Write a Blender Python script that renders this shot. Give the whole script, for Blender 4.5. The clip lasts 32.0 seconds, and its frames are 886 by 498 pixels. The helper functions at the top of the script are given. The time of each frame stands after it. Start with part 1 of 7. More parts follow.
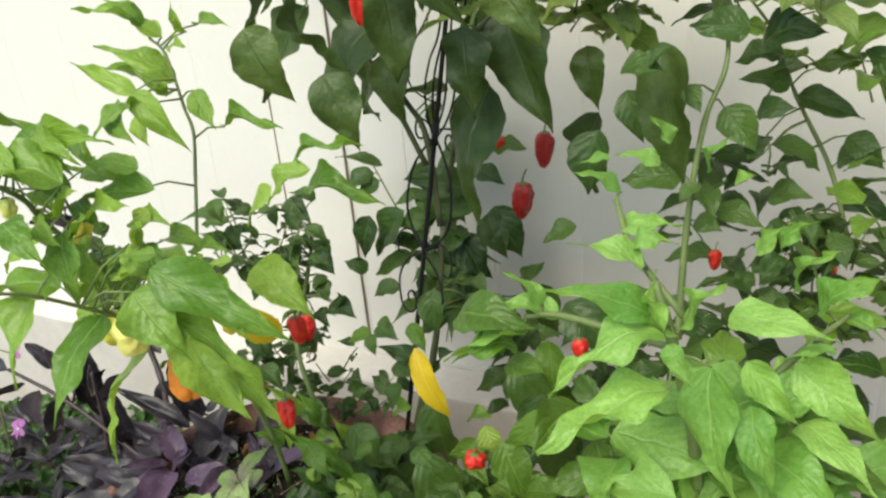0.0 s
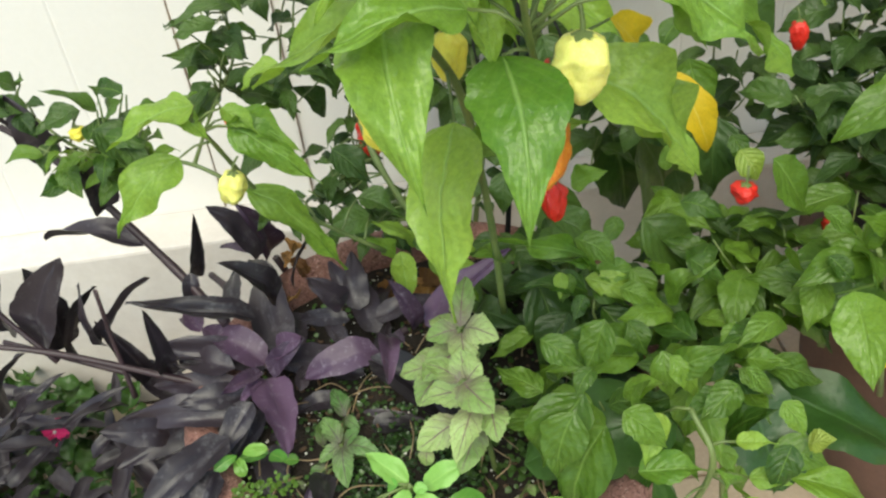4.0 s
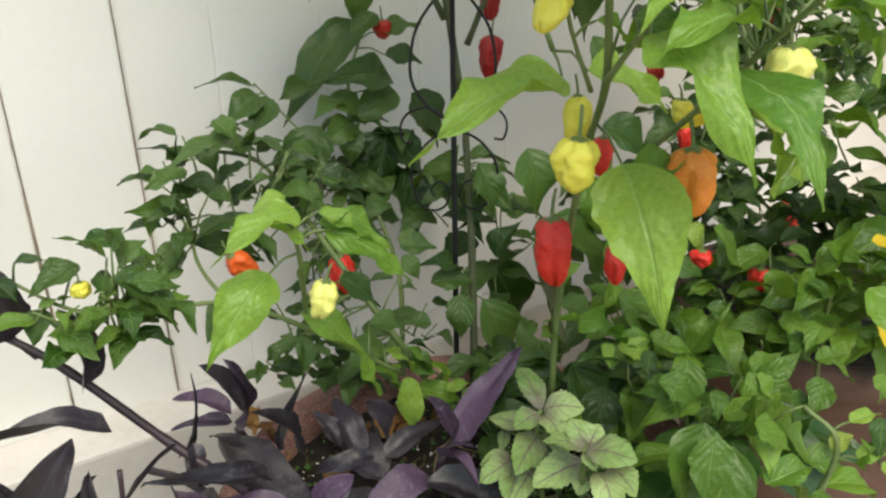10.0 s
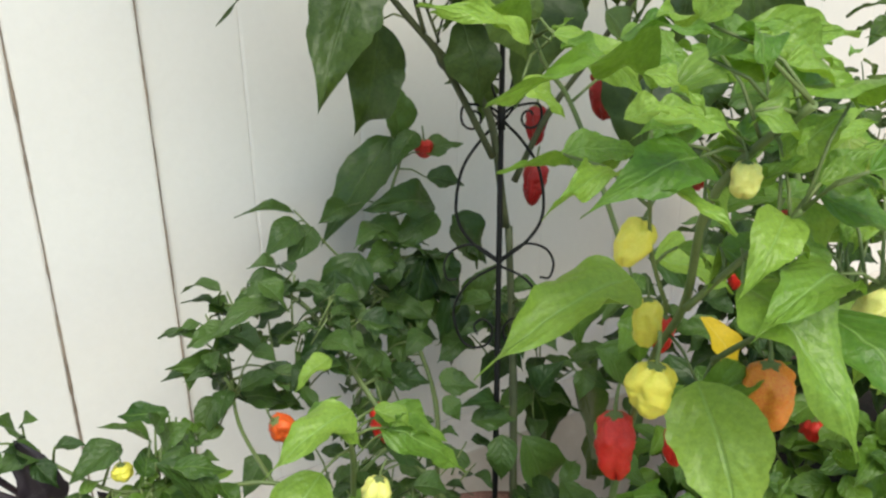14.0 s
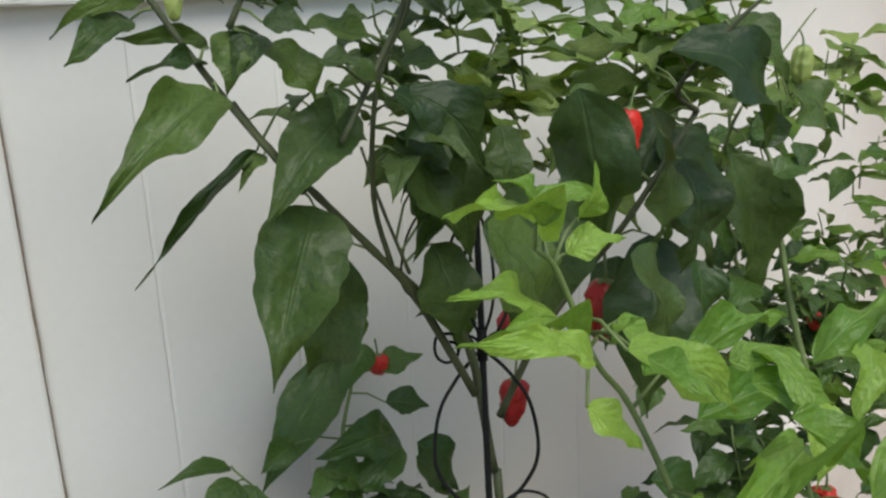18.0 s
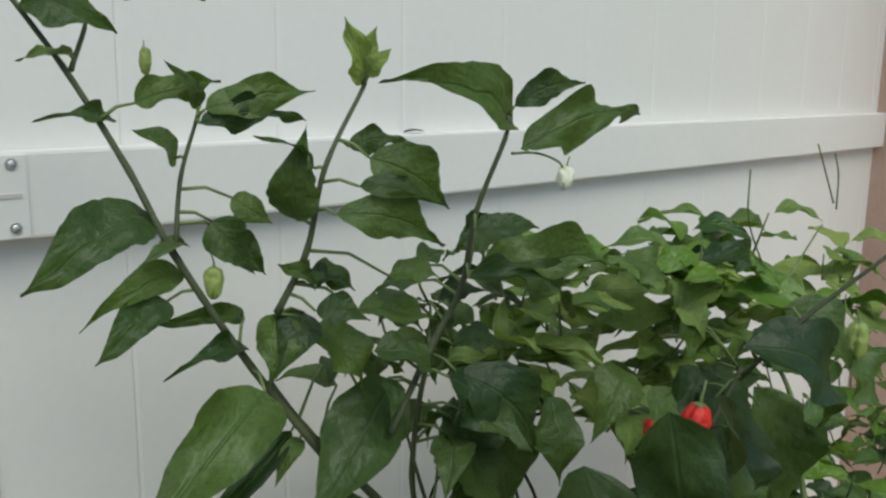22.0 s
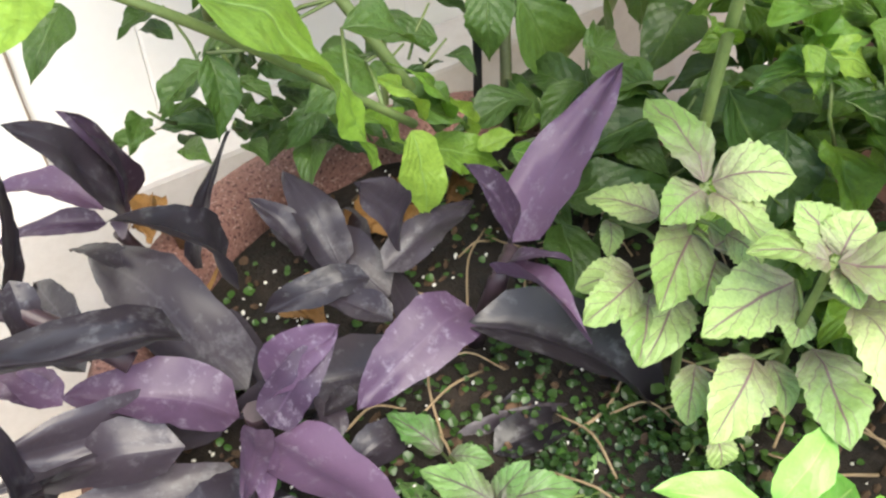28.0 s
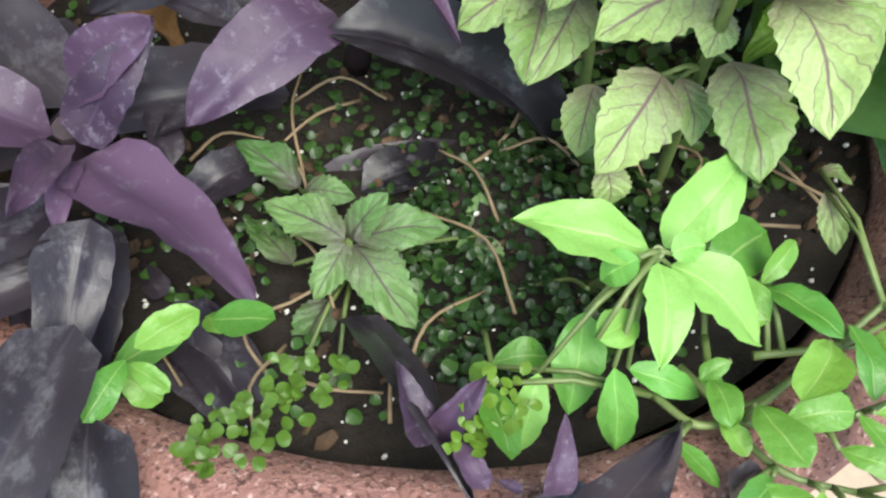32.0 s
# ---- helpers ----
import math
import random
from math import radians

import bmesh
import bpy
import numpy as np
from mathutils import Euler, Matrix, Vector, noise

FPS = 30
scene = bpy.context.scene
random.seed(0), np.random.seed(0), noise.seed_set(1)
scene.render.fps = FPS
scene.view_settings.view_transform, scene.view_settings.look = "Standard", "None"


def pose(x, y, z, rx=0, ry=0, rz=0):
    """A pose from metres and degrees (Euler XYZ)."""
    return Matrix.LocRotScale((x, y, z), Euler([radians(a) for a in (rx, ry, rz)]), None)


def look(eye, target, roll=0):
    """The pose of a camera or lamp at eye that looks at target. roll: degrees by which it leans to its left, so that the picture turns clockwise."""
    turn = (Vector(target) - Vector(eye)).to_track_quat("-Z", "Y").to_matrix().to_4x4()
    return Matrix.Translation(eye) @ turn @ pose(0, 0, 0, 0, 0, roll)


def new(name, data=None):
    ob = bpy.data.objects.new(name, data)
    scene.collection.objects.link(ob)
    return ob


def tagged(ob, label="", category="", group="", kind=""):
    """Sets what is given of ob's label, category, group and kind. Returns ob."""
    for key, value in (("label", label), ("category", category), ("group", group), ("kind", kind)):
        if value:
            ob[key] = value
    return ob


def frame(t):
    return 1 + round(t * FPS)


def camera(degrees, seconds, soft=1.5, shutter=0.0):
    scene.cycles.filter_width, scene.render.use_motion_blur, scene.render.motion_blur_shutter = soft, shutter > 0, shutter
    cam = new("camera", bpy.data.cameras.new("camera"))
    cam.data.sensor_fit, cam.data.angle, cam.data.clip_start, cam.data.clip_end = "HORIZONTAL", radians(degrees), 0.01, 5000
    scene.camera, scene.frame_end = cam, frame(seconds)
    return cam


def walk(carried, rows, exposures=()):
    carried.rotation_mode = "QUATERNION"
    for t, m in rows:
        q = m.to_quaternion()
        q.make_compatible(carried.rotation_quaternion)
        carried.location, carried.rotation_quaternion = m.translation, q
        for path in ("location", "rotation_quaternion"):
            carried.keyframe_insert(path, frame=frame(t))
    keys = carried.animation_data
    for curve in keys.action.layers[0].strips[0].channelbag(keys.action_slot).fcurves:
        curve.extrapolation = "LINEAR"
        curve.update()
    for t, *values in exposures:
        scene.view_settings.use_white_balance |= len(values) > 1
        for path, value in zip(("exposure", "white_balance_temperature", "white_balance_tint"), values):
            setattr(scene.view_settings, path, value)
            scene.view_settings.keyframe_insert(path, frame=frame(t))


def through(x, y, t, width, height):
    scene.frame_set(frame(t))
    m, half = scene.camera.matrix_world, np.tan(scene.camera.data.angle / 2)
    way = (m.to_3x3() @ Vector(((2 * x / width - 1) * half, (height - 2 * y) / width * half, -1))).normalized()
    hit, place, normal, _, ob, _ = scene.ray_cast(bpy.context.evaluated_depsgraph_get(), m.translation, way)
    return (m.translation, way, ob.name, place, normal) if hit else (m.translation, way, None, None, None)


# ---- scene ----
cam = camera(53.33, 32.0, 2.4)
PATH = [
    (0.0, (0.6572, -1.2248, 1.2223), (0.2642, -0.4262, 0.7665), -5.11),
    (0.5, (0.5389, -1.2410, 1.2043), (0.1774, -0.4313, 0.7419), -7.64),
    (1.0, (0.4427, -1.2716, 1.1537), (0.1246, -0.4457, 0.6883), -8.75),
    (1.5, (0.3921, -1.2589, 1.1071), (0.1124, -0.4379, 0.6095), -6.90),
    (2.0, (0.3676, -1.2201, 1.0631), (0.1087, -0.4246, 0.5152), -4.86),
    (2.5, (0.2943, -1.1921, 1.0280), (0.0981, -0.4342, 0.4058), -6.02),
    (4.5, (-0.0685, -1.1627, 1.0496), (0.0548, -0.3758, 0.4451), -4.56),
    (5.0, (-0.1379, -1.1731, 1.0405), (0.0630, -0.3691, 0.4808), -2.31),
    (5.5, (-0.1034, -1.2102, 1.0696), (0.0975, -0.3700, 0.5659), -1.72),
    (6.0, (-0.1042, -1.2299, 1.0705), (0.1152, -0.3564, 0.6361), -3.27),
    (6.5, (-0.1836, -1.1781, 1.0522), (0.1359, -0.3176, 0.6554), -4.29),
    (7.0, (-0.2474, -1.1521, 1.0527), (0.1634, -0.3393, 0.6397), -0.95),
    (7.5, (-0.2788, -1.1532, 1.0490), (0.1600, -0.3484, 0.6492), 0.78),
    (8.0, (-0.3056, -1.1601, 1.0537), (0.1428, -0.3533, 0.6690), 0.81),
    (8.5, (-0.3258, -1.1514, 1.0476), (0.1228, -0.3389, 0.6752), 0.09),
    (9.0, (-0.3325, -1.1298, 1.0261), (0.1354, -0.3295, 0.6510), -0.43),
    (9.5, (-0.3406, -1.1132, 0.9952), (0.1389, -0.3315, 0.5965), -1.13),
    (10.0, (-0.3472, -1.1168, 0.9687), (0.1275, -0.3386, 0.5575), -1.66),
    (10.5, (-0.3421, -1.1132, 0.9573), (0.1143, -0.3323, 0.5308), -2.01),
    (11.0, (-0.3379, -1.1077, 0.9609), (0.1161, -0.3176, 0.5490), -1.71),
    (11.5, (-0.3322, -1.0939, 0.9843), (0.1263, -0.3005, 0.5838), -1.49),
    (12.0, (-0.3407, -1.0770, 1.0032), (0.1230, -0.2867, 0.6025), -1.14),
    (12.5, (-0.3541, -1.0739, 1.0255), (0.1157, -0.2930, 0.6139), -0.72),
    (13.0, (-0.3620, -1.0575, 1.0573), (0.1114, -0.2729, 0.6569), -0.83),
    (13.5, (-0.3578, -1.0370, 1.0678), (0.1192, -0.2520, 0.6723), -0.65),
    (14.0, (-0.3398, -1.0349, 1.0746), (0.1329, -0.2417, 0.6907), -0.58),
    (14.5, (-0.3450, -1.0058, 1.0937), (0.1364, -0.2134, 0.7189), -1.20),
    (15.0, (-0.3501, -0.9581, 1.1151), (0.1750, -0.1866, 0.7559), -1.41),
    (15.5, (-0.3523, -0.9318, 1.1322), (0.2186, -0.1854, 0.7902), -0.91),
    (17.5, (-0.3046, -0.8922, 1.1403), (0.2670, -0.1155, 0.8757), -1.61),
    (18.0, (-0.2901, -0.8315, 1.1505), (0.3018, -0.0763, 0.8687), -2.20),
    (18.5, (-0.2691, -0.7596, 1.1649), (0.3783, -0.0527, 0.8802), -2.38),
    (19.0, (-0.2712, -0.7257, 1.1784), (0.3968, -0.0374, 0.8956), -2.05),
    (19.5, (-0.2746, -0.7151, 1.1901), (0.4100, -0.0398, 0.9156), 0.01),
    (20.0, (-0.2809, -0.6941, 1.2114), (0.4069, -0.0150, 0.9548), 0.83),
    (20.5, (-0.2929, -0.7119, 1.2565), (0.3779, -0.0106, 1.0154), 0.13),
    (21.0, (-0.3006, -0.7196, 1.2911), (0.3714, -0.0104, 1.0776), -0.48),
    (21.5, (-0.3077, -0.7188, 1.3107), (0.3610, -0.0006, 1.1187), -0.15),
    (22.0, (-0.3044, -0.7131, 1.2757), (0.3669, 0.0028, 1.0837), 0.81),
    (22.5, (-0.2956, -0.7236, 1.2228), (0.3807, -0.0146, 1.0228), 0.67),
    (23.0, (-0.2879, -0.7242, 1.1720), (0.3783, -0.0203, 0.9255), -1.48),
    (23.5, (-0.2772, -0.7022, 1.1361), (0.3758, -0.0331, 0.7812), -0.08),
    (24.0, (-0.2715, -0.6917, 1.0869), (0.3557, -0.0481, 0.6481), 0.77),
    (24.5, (-0.2494, -0.6884, 1.0426), (0.3502, -0.0507, 0.5592), -0.46),
    (26.5, (-0.2326, -0.7593, 0.8826), (0.2509, -0.0810, 0.3293), -0.41),
    (27.0, (-0.2236, -0.7759, 0.8366), (0.2512, -0.1141, 0.2565), 0.67),
    (27.5, (-0.2094, -0.7943, 0.7883), (0.2538, -0.1436, 0.1867), -0.11),
    (28.0, (-0.2127, -0.7947, 0.7514), (0.2221, -0.1705, 0.1022), -2.45),
    (28.5, (-0.2030, -0.7898, 0.7303), (0.2069, -0.2060, 0.0295), -2.72),
    (29.0, (-0.1979, -0.7863, 0.7128), (0.2050, -0.2351, -0.0179), -2.13),
    (29.5, (-0.1798, -0.7959, 0.7076), (0.2309, -0.2765, -0.0418), -0.62),
    (30.0, (-0.1681, -0.8068, 0.6997), (0.2551, -0.3170, -0.0626), 1.63),
    (30.5, (-0.1606, -0.8141, 0.6942), (0.2614, -0.3475, -0.0831), 2.92),
    (31.0, (-0.1515, -0.8148, 0.6909), (0.2675, -0.3574, -0.0934), 3.76),
    (31.5, (-0.1607, -0.8122, 0.6887), (0.2337, -0.3532, -0.1074), 3.83),
    (32.0, (-0.1571, -0.8043, 0.6750), (0.1940, -0.3255, -0.1296), 0.56),
]
EXPOSURES = [(0, 0.95, 7000, -1), (1, 0.78, 6950, -4), (2, 0.86, 6850, -7), (2.5, 0.92, 6850, -7), (4.5, 0.97, 6950, -2), (6, 0.66, 6850, -5), (7, 0.4, 6900, -2), (9, 0.65, 6950, 0), (11, 0.9, 6950, 0), (13, 0.9, 6750, 0), (15.5, 0.55, 6550, 1), (17.5, 0.36, 6350, 4), (19, 0.55, 6550, 1), (20, 0.65, 6500, 0), (21, 0.25, 6350, -1), (21.5, 0.08, 6250, -2), (22.5, 0.05, 6300, 0), (23, 0.15, 6400, 1), (24, 0.93, 6400, 7), (26.5, 1.6, 6950, 2), (27.5, 1.85, 6850, 5), (29, 2.0, 6700, 5), (30, 1.55, 6950, 5), (31, 1.36, 6000, 5), (32, 1.50, 6350, 3)]
walk(cam, [(t, look(e, g, r)) for t, e, g, r in PATH], EXPOSURES)

# ---- world and light: bright open shade under a veiled sky ----
world = bpy.data.worlds.new("sky")
scene.world = world
world.use_nodes = True
wn = world.node_tree
sky = wn.nodes.new("ShaderNodeTexSky")
sky.sky_type = 'NISHITA'
sky.sun_disc = False
sky.sun_elevation = radians(55)
sky.sun_rotation = radians(191)
wn.links.new(sky.outputs[0], wn.nodes["Background"].inputs[0])
wn.nodes["Background"].inputs[1].default_value = 0.12
sun = new("sun", bpy.data.lights.new("sun", 'SUN'))
sun.data.energy, sun.data.angle, sun.data.color = 2.2, radians(45), (1.0, 0.925, 0.83)
sun.matrix_world = look((-0.4, -3.1, 5.0), (0.2, 0, 0.5))


# ---- materials ----
def node_mat(name):
    m = bpy.data.materials.new(name)
    m.use_nodes = True
    return m, m.node_tree.nodes, m.node_tree.links, m.node_tree.nodes["Principled BSDF"]


def ramp(nodes, links, fac, stops):
    r = nodes.new("ShaderNodeValToRGB")
    while len(r.color_ramp.elements) < len(stops):
        r.color_ramp.elements.new(0.5)
    for e, (p, c) in zip(r.color_ramp.elements, stops):
        e.position, e.color = p, (*c, 1)
    links.new(fac, r.inputs[0])
    return r.outputs[0]


def noise_tex(nodes, links, scale, detail=4, rough=0.55, coord="Object", stretch=None):
    tc = nodes.new("ShaderNodeTexCoord")
    n = nodes.new("ShaderNodeTexNoise")
    n.inputs["Scale"].default_value, n.inputs["Detail"].default_value, n.inputs["Roughness"].default_value = scale, detail, rough
    if stretch:
        mp = nodes.new("ShaderNodeMapping")
        mp.inputs["Scale"].default_value = stretch
        links.new(tc.outputs[coord], mp.inputs["Vector"])
        links.new(mp.outputs[0], n.inputs["Vector"])
    else:
        links.new(tc.outputs[coord], n.inputs["Vector"])
    return n.outputs["Fac"]


def math_node(nodes, links, op, a, b=None, c=None):
    n = nodes.new("ShaderNodeMath")
    n.operation = op
    for i, v in enumerate((a, b, c)):
        if v is None:
            continue
        if isinstance(v, (int, float)):
            n.inputs[i].default_value = v
        else:
            links.new(v, n.inputs[i])
    return n.outputs[0]


def mix_rgb(nodes, links, fac, a, b, blend='MIX'):
    n = nodes.new("ShaderNodeMix")
    n.data_type, n.blend_type = 'RGBA', blend
    for sock, v in ((n.inputs[0], fac), (n.inputs[6], a), (n.inputs[7], b)):
        if isinstance(v, (int, float)):
            sock.default_value = v
        elif isinstance(v, tuple):
            sock.default_value = (*v, 1)
        else:
            links.new(v, sock)
    return n.outputs[2]


def bump(nodes, links, height, strength, dist, bsdf):
    b = nodes.new("ShaderNodeBump")
    b.inputs["Strength"].default_value, b.inputs["Distance"].default_value = strength, dist
    links.new(height, b.inputs["Height"])
    links.new(b.outputs[0], bsdf.inputs["Normal"])
    return b


def mottled(name, dark, light, scale, rough, bump_s=0.3, dist=0.002, fine=None):
    """A plain surface with stains at a large scale and grain at a small one."""
    m, n, l, b = node_mat(name)
    big = noise_tex(n, l, scale, 5)
    small = noise_tex(n, l, fine or scale * 12, 3, 0.7)
    both = math_node(n, l, 'ADD', math_node(n, l, 'MULTIPLY', big, 0.65), math_node(n, l, 'MULTIPLY', small, 0.35))
    l.new(ramp(n, l, both, [(0.3, dark), (0.7, light)]), b.inputs["Base Color"])
    b.inputs["Roughness"].default_value = rough
    bump(n, l, both, bump_s, dist, b)
    return m


def leaf_mat(name, dark, light, vein, veins=8.0, rough=0.42, through=0.28, tint=None, spots=None, quilt=0.5, heart=None, relief=1.0, spot_size=14.0):
    """Blade with a midrib and side veins along the UV, shade changing from leaf to leaf, some light passing through."""
    m, n, l, b = node_mat(name)
    tc = n.new("ShaderNodeTexCoord")
    sep = n.new("ShaderNodeSeparateXYZ")
    l.new(tc.outputs["UV"], sep.inputs[0])
    u, v = sep.outputs[0], sep.outputs[1]
    side = math_node(n, l, 'ABSOLUTE', math_node(n, l, 'SUBTRACT', v, 0.5))
    even = (2.4, 1.0, 2.0)
    wob = noise_tex(n, l, 3.0, 2)
    ph = math_node(n, l, 'SUBTRACT', math_node(n, l, 'MULTIPLY', u, veins), math_node(n, l, 'MULTIPLY', side, veins * 0.75))
    ph = math_node(n, l, 'ADD', ph, math_node(n, l, 'MULTIPLY', wob, 0.8))
    saw = math_node(n, l, 'ABSOLUTE', math_node(n, l, 'SUBTRACT', math_node(n, l, 'FRACT', ph), 0.5))
    lateral = n.new("ShaderNodeMapRange")
    lateral.inputs[1].default_value, lateral.inputs[2].default_value = 0.40 if not heart else 0.435, 0.5
    l.new(saw, lateral.inputs[0])
    rib = n.new("ShaderNodeMapRange")
    rib.inputs[1].default_value, rib.inputs[2].default_value = 0.035, 0.008
    l.new(side, rib.inputs[0])
    veinmask = math_node(n, l, 'MAXIMUM', math_node(n, l, 'MULTIPLY', lateral.outputs[0], 0.8 if heart else 0.18), rib.outputs[0])
    info = n.new("ShaderNodeObjectInfo")
    patch = noise_tex(n, l, 3.0, 4, 0.6, stretch=even)
    shade = math_node(n, l, 'ADD', math_node(n, l, 'MULTIPLY', info.outputs["Random"], 0.78), math_node(n, l, 'MULTIPLY', patch, 0.34))
    col = ramp(n, l, shade, [(0.12, dark), (0.85, light)])
    if tint:
        tipmask = n.new("ShaderNodeMapRange")
        tipmask.inputs[1].default_value, tipmask.inputs[2].default_value = 0.55, 1.15
        l.new(math_node(n, l, 'ADD', u, math_node(n, l, 'MULTIPLY', patch, 0.3)), tipmask.inputs[0])
        col = mix_rgb(n, l, math_node(n, l, 'MULTIPLY', tipmask.outputs[0], 0.6), col, tint)
    if spots:
        sp = noise_tex(n, l, spot_size * 0.7, 5, 0.7, stretch=even)
        sm = n.new("ShaderNodeMapRange")
        sm.inputs[1].default_value, sm.inputs[2].default_value = 0.54, 0.70
        l.new(sp, sm.inputs[0])
        col = mix_rgb(n, l, math_node(n, l, 'MULTIPLY', sm.outputs[0], 0.55), col, spots)
    cells = noise_tex(n, l, 14.0, 3, 0.6, stretch=even)
    col = mix_rgb(n, l, 0.5 * relief, col, ramp(n, l, cells, [(0.28, (0.50, 0.56, 0.50)), (0.70, (1.2, 1.16, 1.12))]), 'MULTIPLY')
    if heart:
        hm = n.new("ShaderNodeMapRange")
        hm.inputs[1].default_value, hm.inputs[2].default_value = 0.55, 0.0
        l.new(math_node(n, l, 'ADD', u, math_node(n, l, 'MULTIPLY', math_node(n, l, 'SUBTRACT', cells, 0.5), 0.5)), hm.inputs[0])
        col = mix_rgb(n, l, math_node(n, l, 'MULTIPLY', hm.outputs[0], 0.75), col, heart)
    col = mix_rgb(n, l, math_node(n, l, 'MULTIPLY', veinmask, 0.9 if heart else 0.5), col, vein)
    l.new(col, b.inputs["Base Color"])
    b.inputs["Roughness"].default_value = rough
    b.inputs["Specular IOR Level"].default_value = 0.45
    height = math_node(n, l, 'ADD', math_node(n, l, 'MULTIPLY', saw, -quilt), math_node(n, l, 'MULTIPLY', patch, 0.7))
    bump(n, l, math_node(n, l, 'SUBTRACT', height, math_node(n, l, 'MULTIPLY', rib.outputs[0], 0.3)), 0.5 * relief, 0.008, b)
    tr = n.new("ShaderNodeBsdfTranslucent")
    l.new(mix_rgb(n, l, 1.0, col, (1.0, 1.0, 0.45), 'MULTIPLY'), tr.inputs[0])
    ms = n.new("ShaderNodeMixShader")
    ms.inputs[0].default_value = through
    l.new(b.outputs[0], ms.inputs[1])
    l.new(tr.outputs[0], ms.inputs[2])
    l.new(ms.outputs[0], n["Material Output"].inputs[0])
    return m


def fruit_mat(name, a, c, rough=0.33):
    m, n, l, b = node_mat(name)
    f = noise_tex(n, l, 30, 4)
    l.new(ramp(n, l, f, [(0.3, a), (0.72, c)]), b.inputs["Base Color"])
    b.inputs["Roughness"].default_value = rough
    b.inputs["Subsurface Weight"].default_value = 0.12
    b.inputs["Subsurface Radius"].default_value = (0.006, 0.003, 0.0015)
    b.inputs["Subsurface Scale"].default_value = 0.5
    bump(n, l, noise_tex(n, l, 130, 3), 0.35, 0.001, b)
    return m


vinyl = mottled("white_vinyl", (0.69, 0.67, 0.64), (0.755, 0.735, 0.705), 3.0, 0.42, 0.04, 0.001, 90)
stucco = mottled("pink_stucco", (0.46, 0.30, 0.235), (0.60, 0.41, 0.33), 5.0, 0.9, 0.9, 0.006, 120)
terracotta = mottled("speckled_terracotta", (0.17, 0.075, 0.062), (0.36, 0.19, 0.16), 9.0, 0.88, 1.0, 0.006, 330)
tn, tl = terracotta.node_tree.nodes, terracotta.node_tree.links
tbsdf = tn["Principled BSDF"]
tcol = tbsdf.inputs["Base Color"].links[0].from_socket
pits = ramp(tn, tl, noise_tex(tn, tl, 420, 2, 0.5), [(0.36, (0.25, 0.2, 0.2)), (0.46, (1, 1, 1))])
grains = ramp(tn, tl, noise_tex(tn, tl, 360, 2, 0.5), [(0.60, (0, 0, 0)), (0.70, (0.28, 0.22, 0.20))])
tl.new(mix_rgb(tn, tl, 0.8, mix_rgb(tn, tl, 0.8, tcol, pits, 'MULTIPLY'), grains, 'ADD'), tbsdf.inputs["Base Color"])
dark_clay = mottled("dark_clay", (0.07, 0.038, 0.03), (0.16, 0.085, 0.065), 8.0, 0.8, 0.4, 0.003, 120)
potting_soil = mottled("potting_soil", (0.004, 0.003, 0.0025), (0.024, 0.016, 0.011), 40.0, 0.95, 1.0, 0.006, 220)
bed_soil = mottled("bed_soil", (0.03, 0.022, 0.015), (0.10, 0.075, 0.05), 14.0, 0.95, 1.0, 0.01, 160)
paver = mottled("beige_paver", (0.36, 0.28, 0.20), (0.55, 0.45, 0.34), 6.0, 0.8, 0.4, 0.002, 150)
# pinkish soil tone, darkened further to stand in for shade on the bottom rail
soiled_shaded_vinyl = mottled("soiled_shaded_white_vinyl", (0.50, 0.455, 0.42), (0.66, 0.62, 0.59), 7.0, 0.5, 0.06, 0.001, 60)
perlite = mottled("perlite", (0.6, 0.58, 0.53), (0.8, 0.79, 0.75), 60.0, 0.9, 0.3, 0.001)
iron = mottled("black_iron", (0.005, 0.005, 0.005), (0.014, 0.014, 0.014), 60.0, 0.6, 0.4, 0.001)
iron.node_tree.nodes["Principled BSDF"].inputs["Specular IOR Level"].default_value = 0.2
steel = mottled("bracket_steel", (0.5, 0.5, 0.5), (0.7, 0.7, 0.7), 40.0, 0.35, 0.1, 0.001)
steel.node_tree.nodes["Principled BSDF"].inputs["Metallic"].default_value = 0.8
green_stem = mottled("green_stem", (0.07, 0.11, 0.03), (0.17, 0.22, 0.07), 25.0, 0.5, 0.3, 0.001)
woody_stem = mottled("woody_stem", (0.026, 0.034, 0.014), (0.085, 0.100, 0.040), 30.0, 0.65, 0.5, 0.001)
purple_stem = mottled("purple_stem", (0.018, 0.010, 0.014), (0.050, 0.028, 0.036), 25.0, 0.5, 0.3, 0.001)
dry_stalk = mottled("dry_stalk", (0.16, 0.11, 0.06), (0.34, 0.25, 0.15), 60.0, 0.8, 0.4, 0.001)
bark = mottled("bark", (0.03, 0.018, 0.010), (0.12, 0.07, 0.04), 80.0, 0.9, 0.6, 0.001)
dry_leaf = leaf_mat("dry_leaf", (0.13, 0.06, 0.025), (0.38, 0.20, 0.07), (0.22, 0.12, 0.05), 4, 0.85, 0.15, None, (0.07, 0.035, 0.018), 0.1, None, 0.8, 9.0)
petal = leaf_mat("pink_petal", (0.62, 0.01, 0.12), (0.85, 0.03, 0.22), (0.8, 0.2, 0.35), 5, 0.6, 0.3)
lilac = leaf_mat("lilac_petal", (0.42, 0.14, 0.48), (0.6, 0.27, 0.62), (0.6, 0.4, 0.6), 5, 0.6, 0.3)

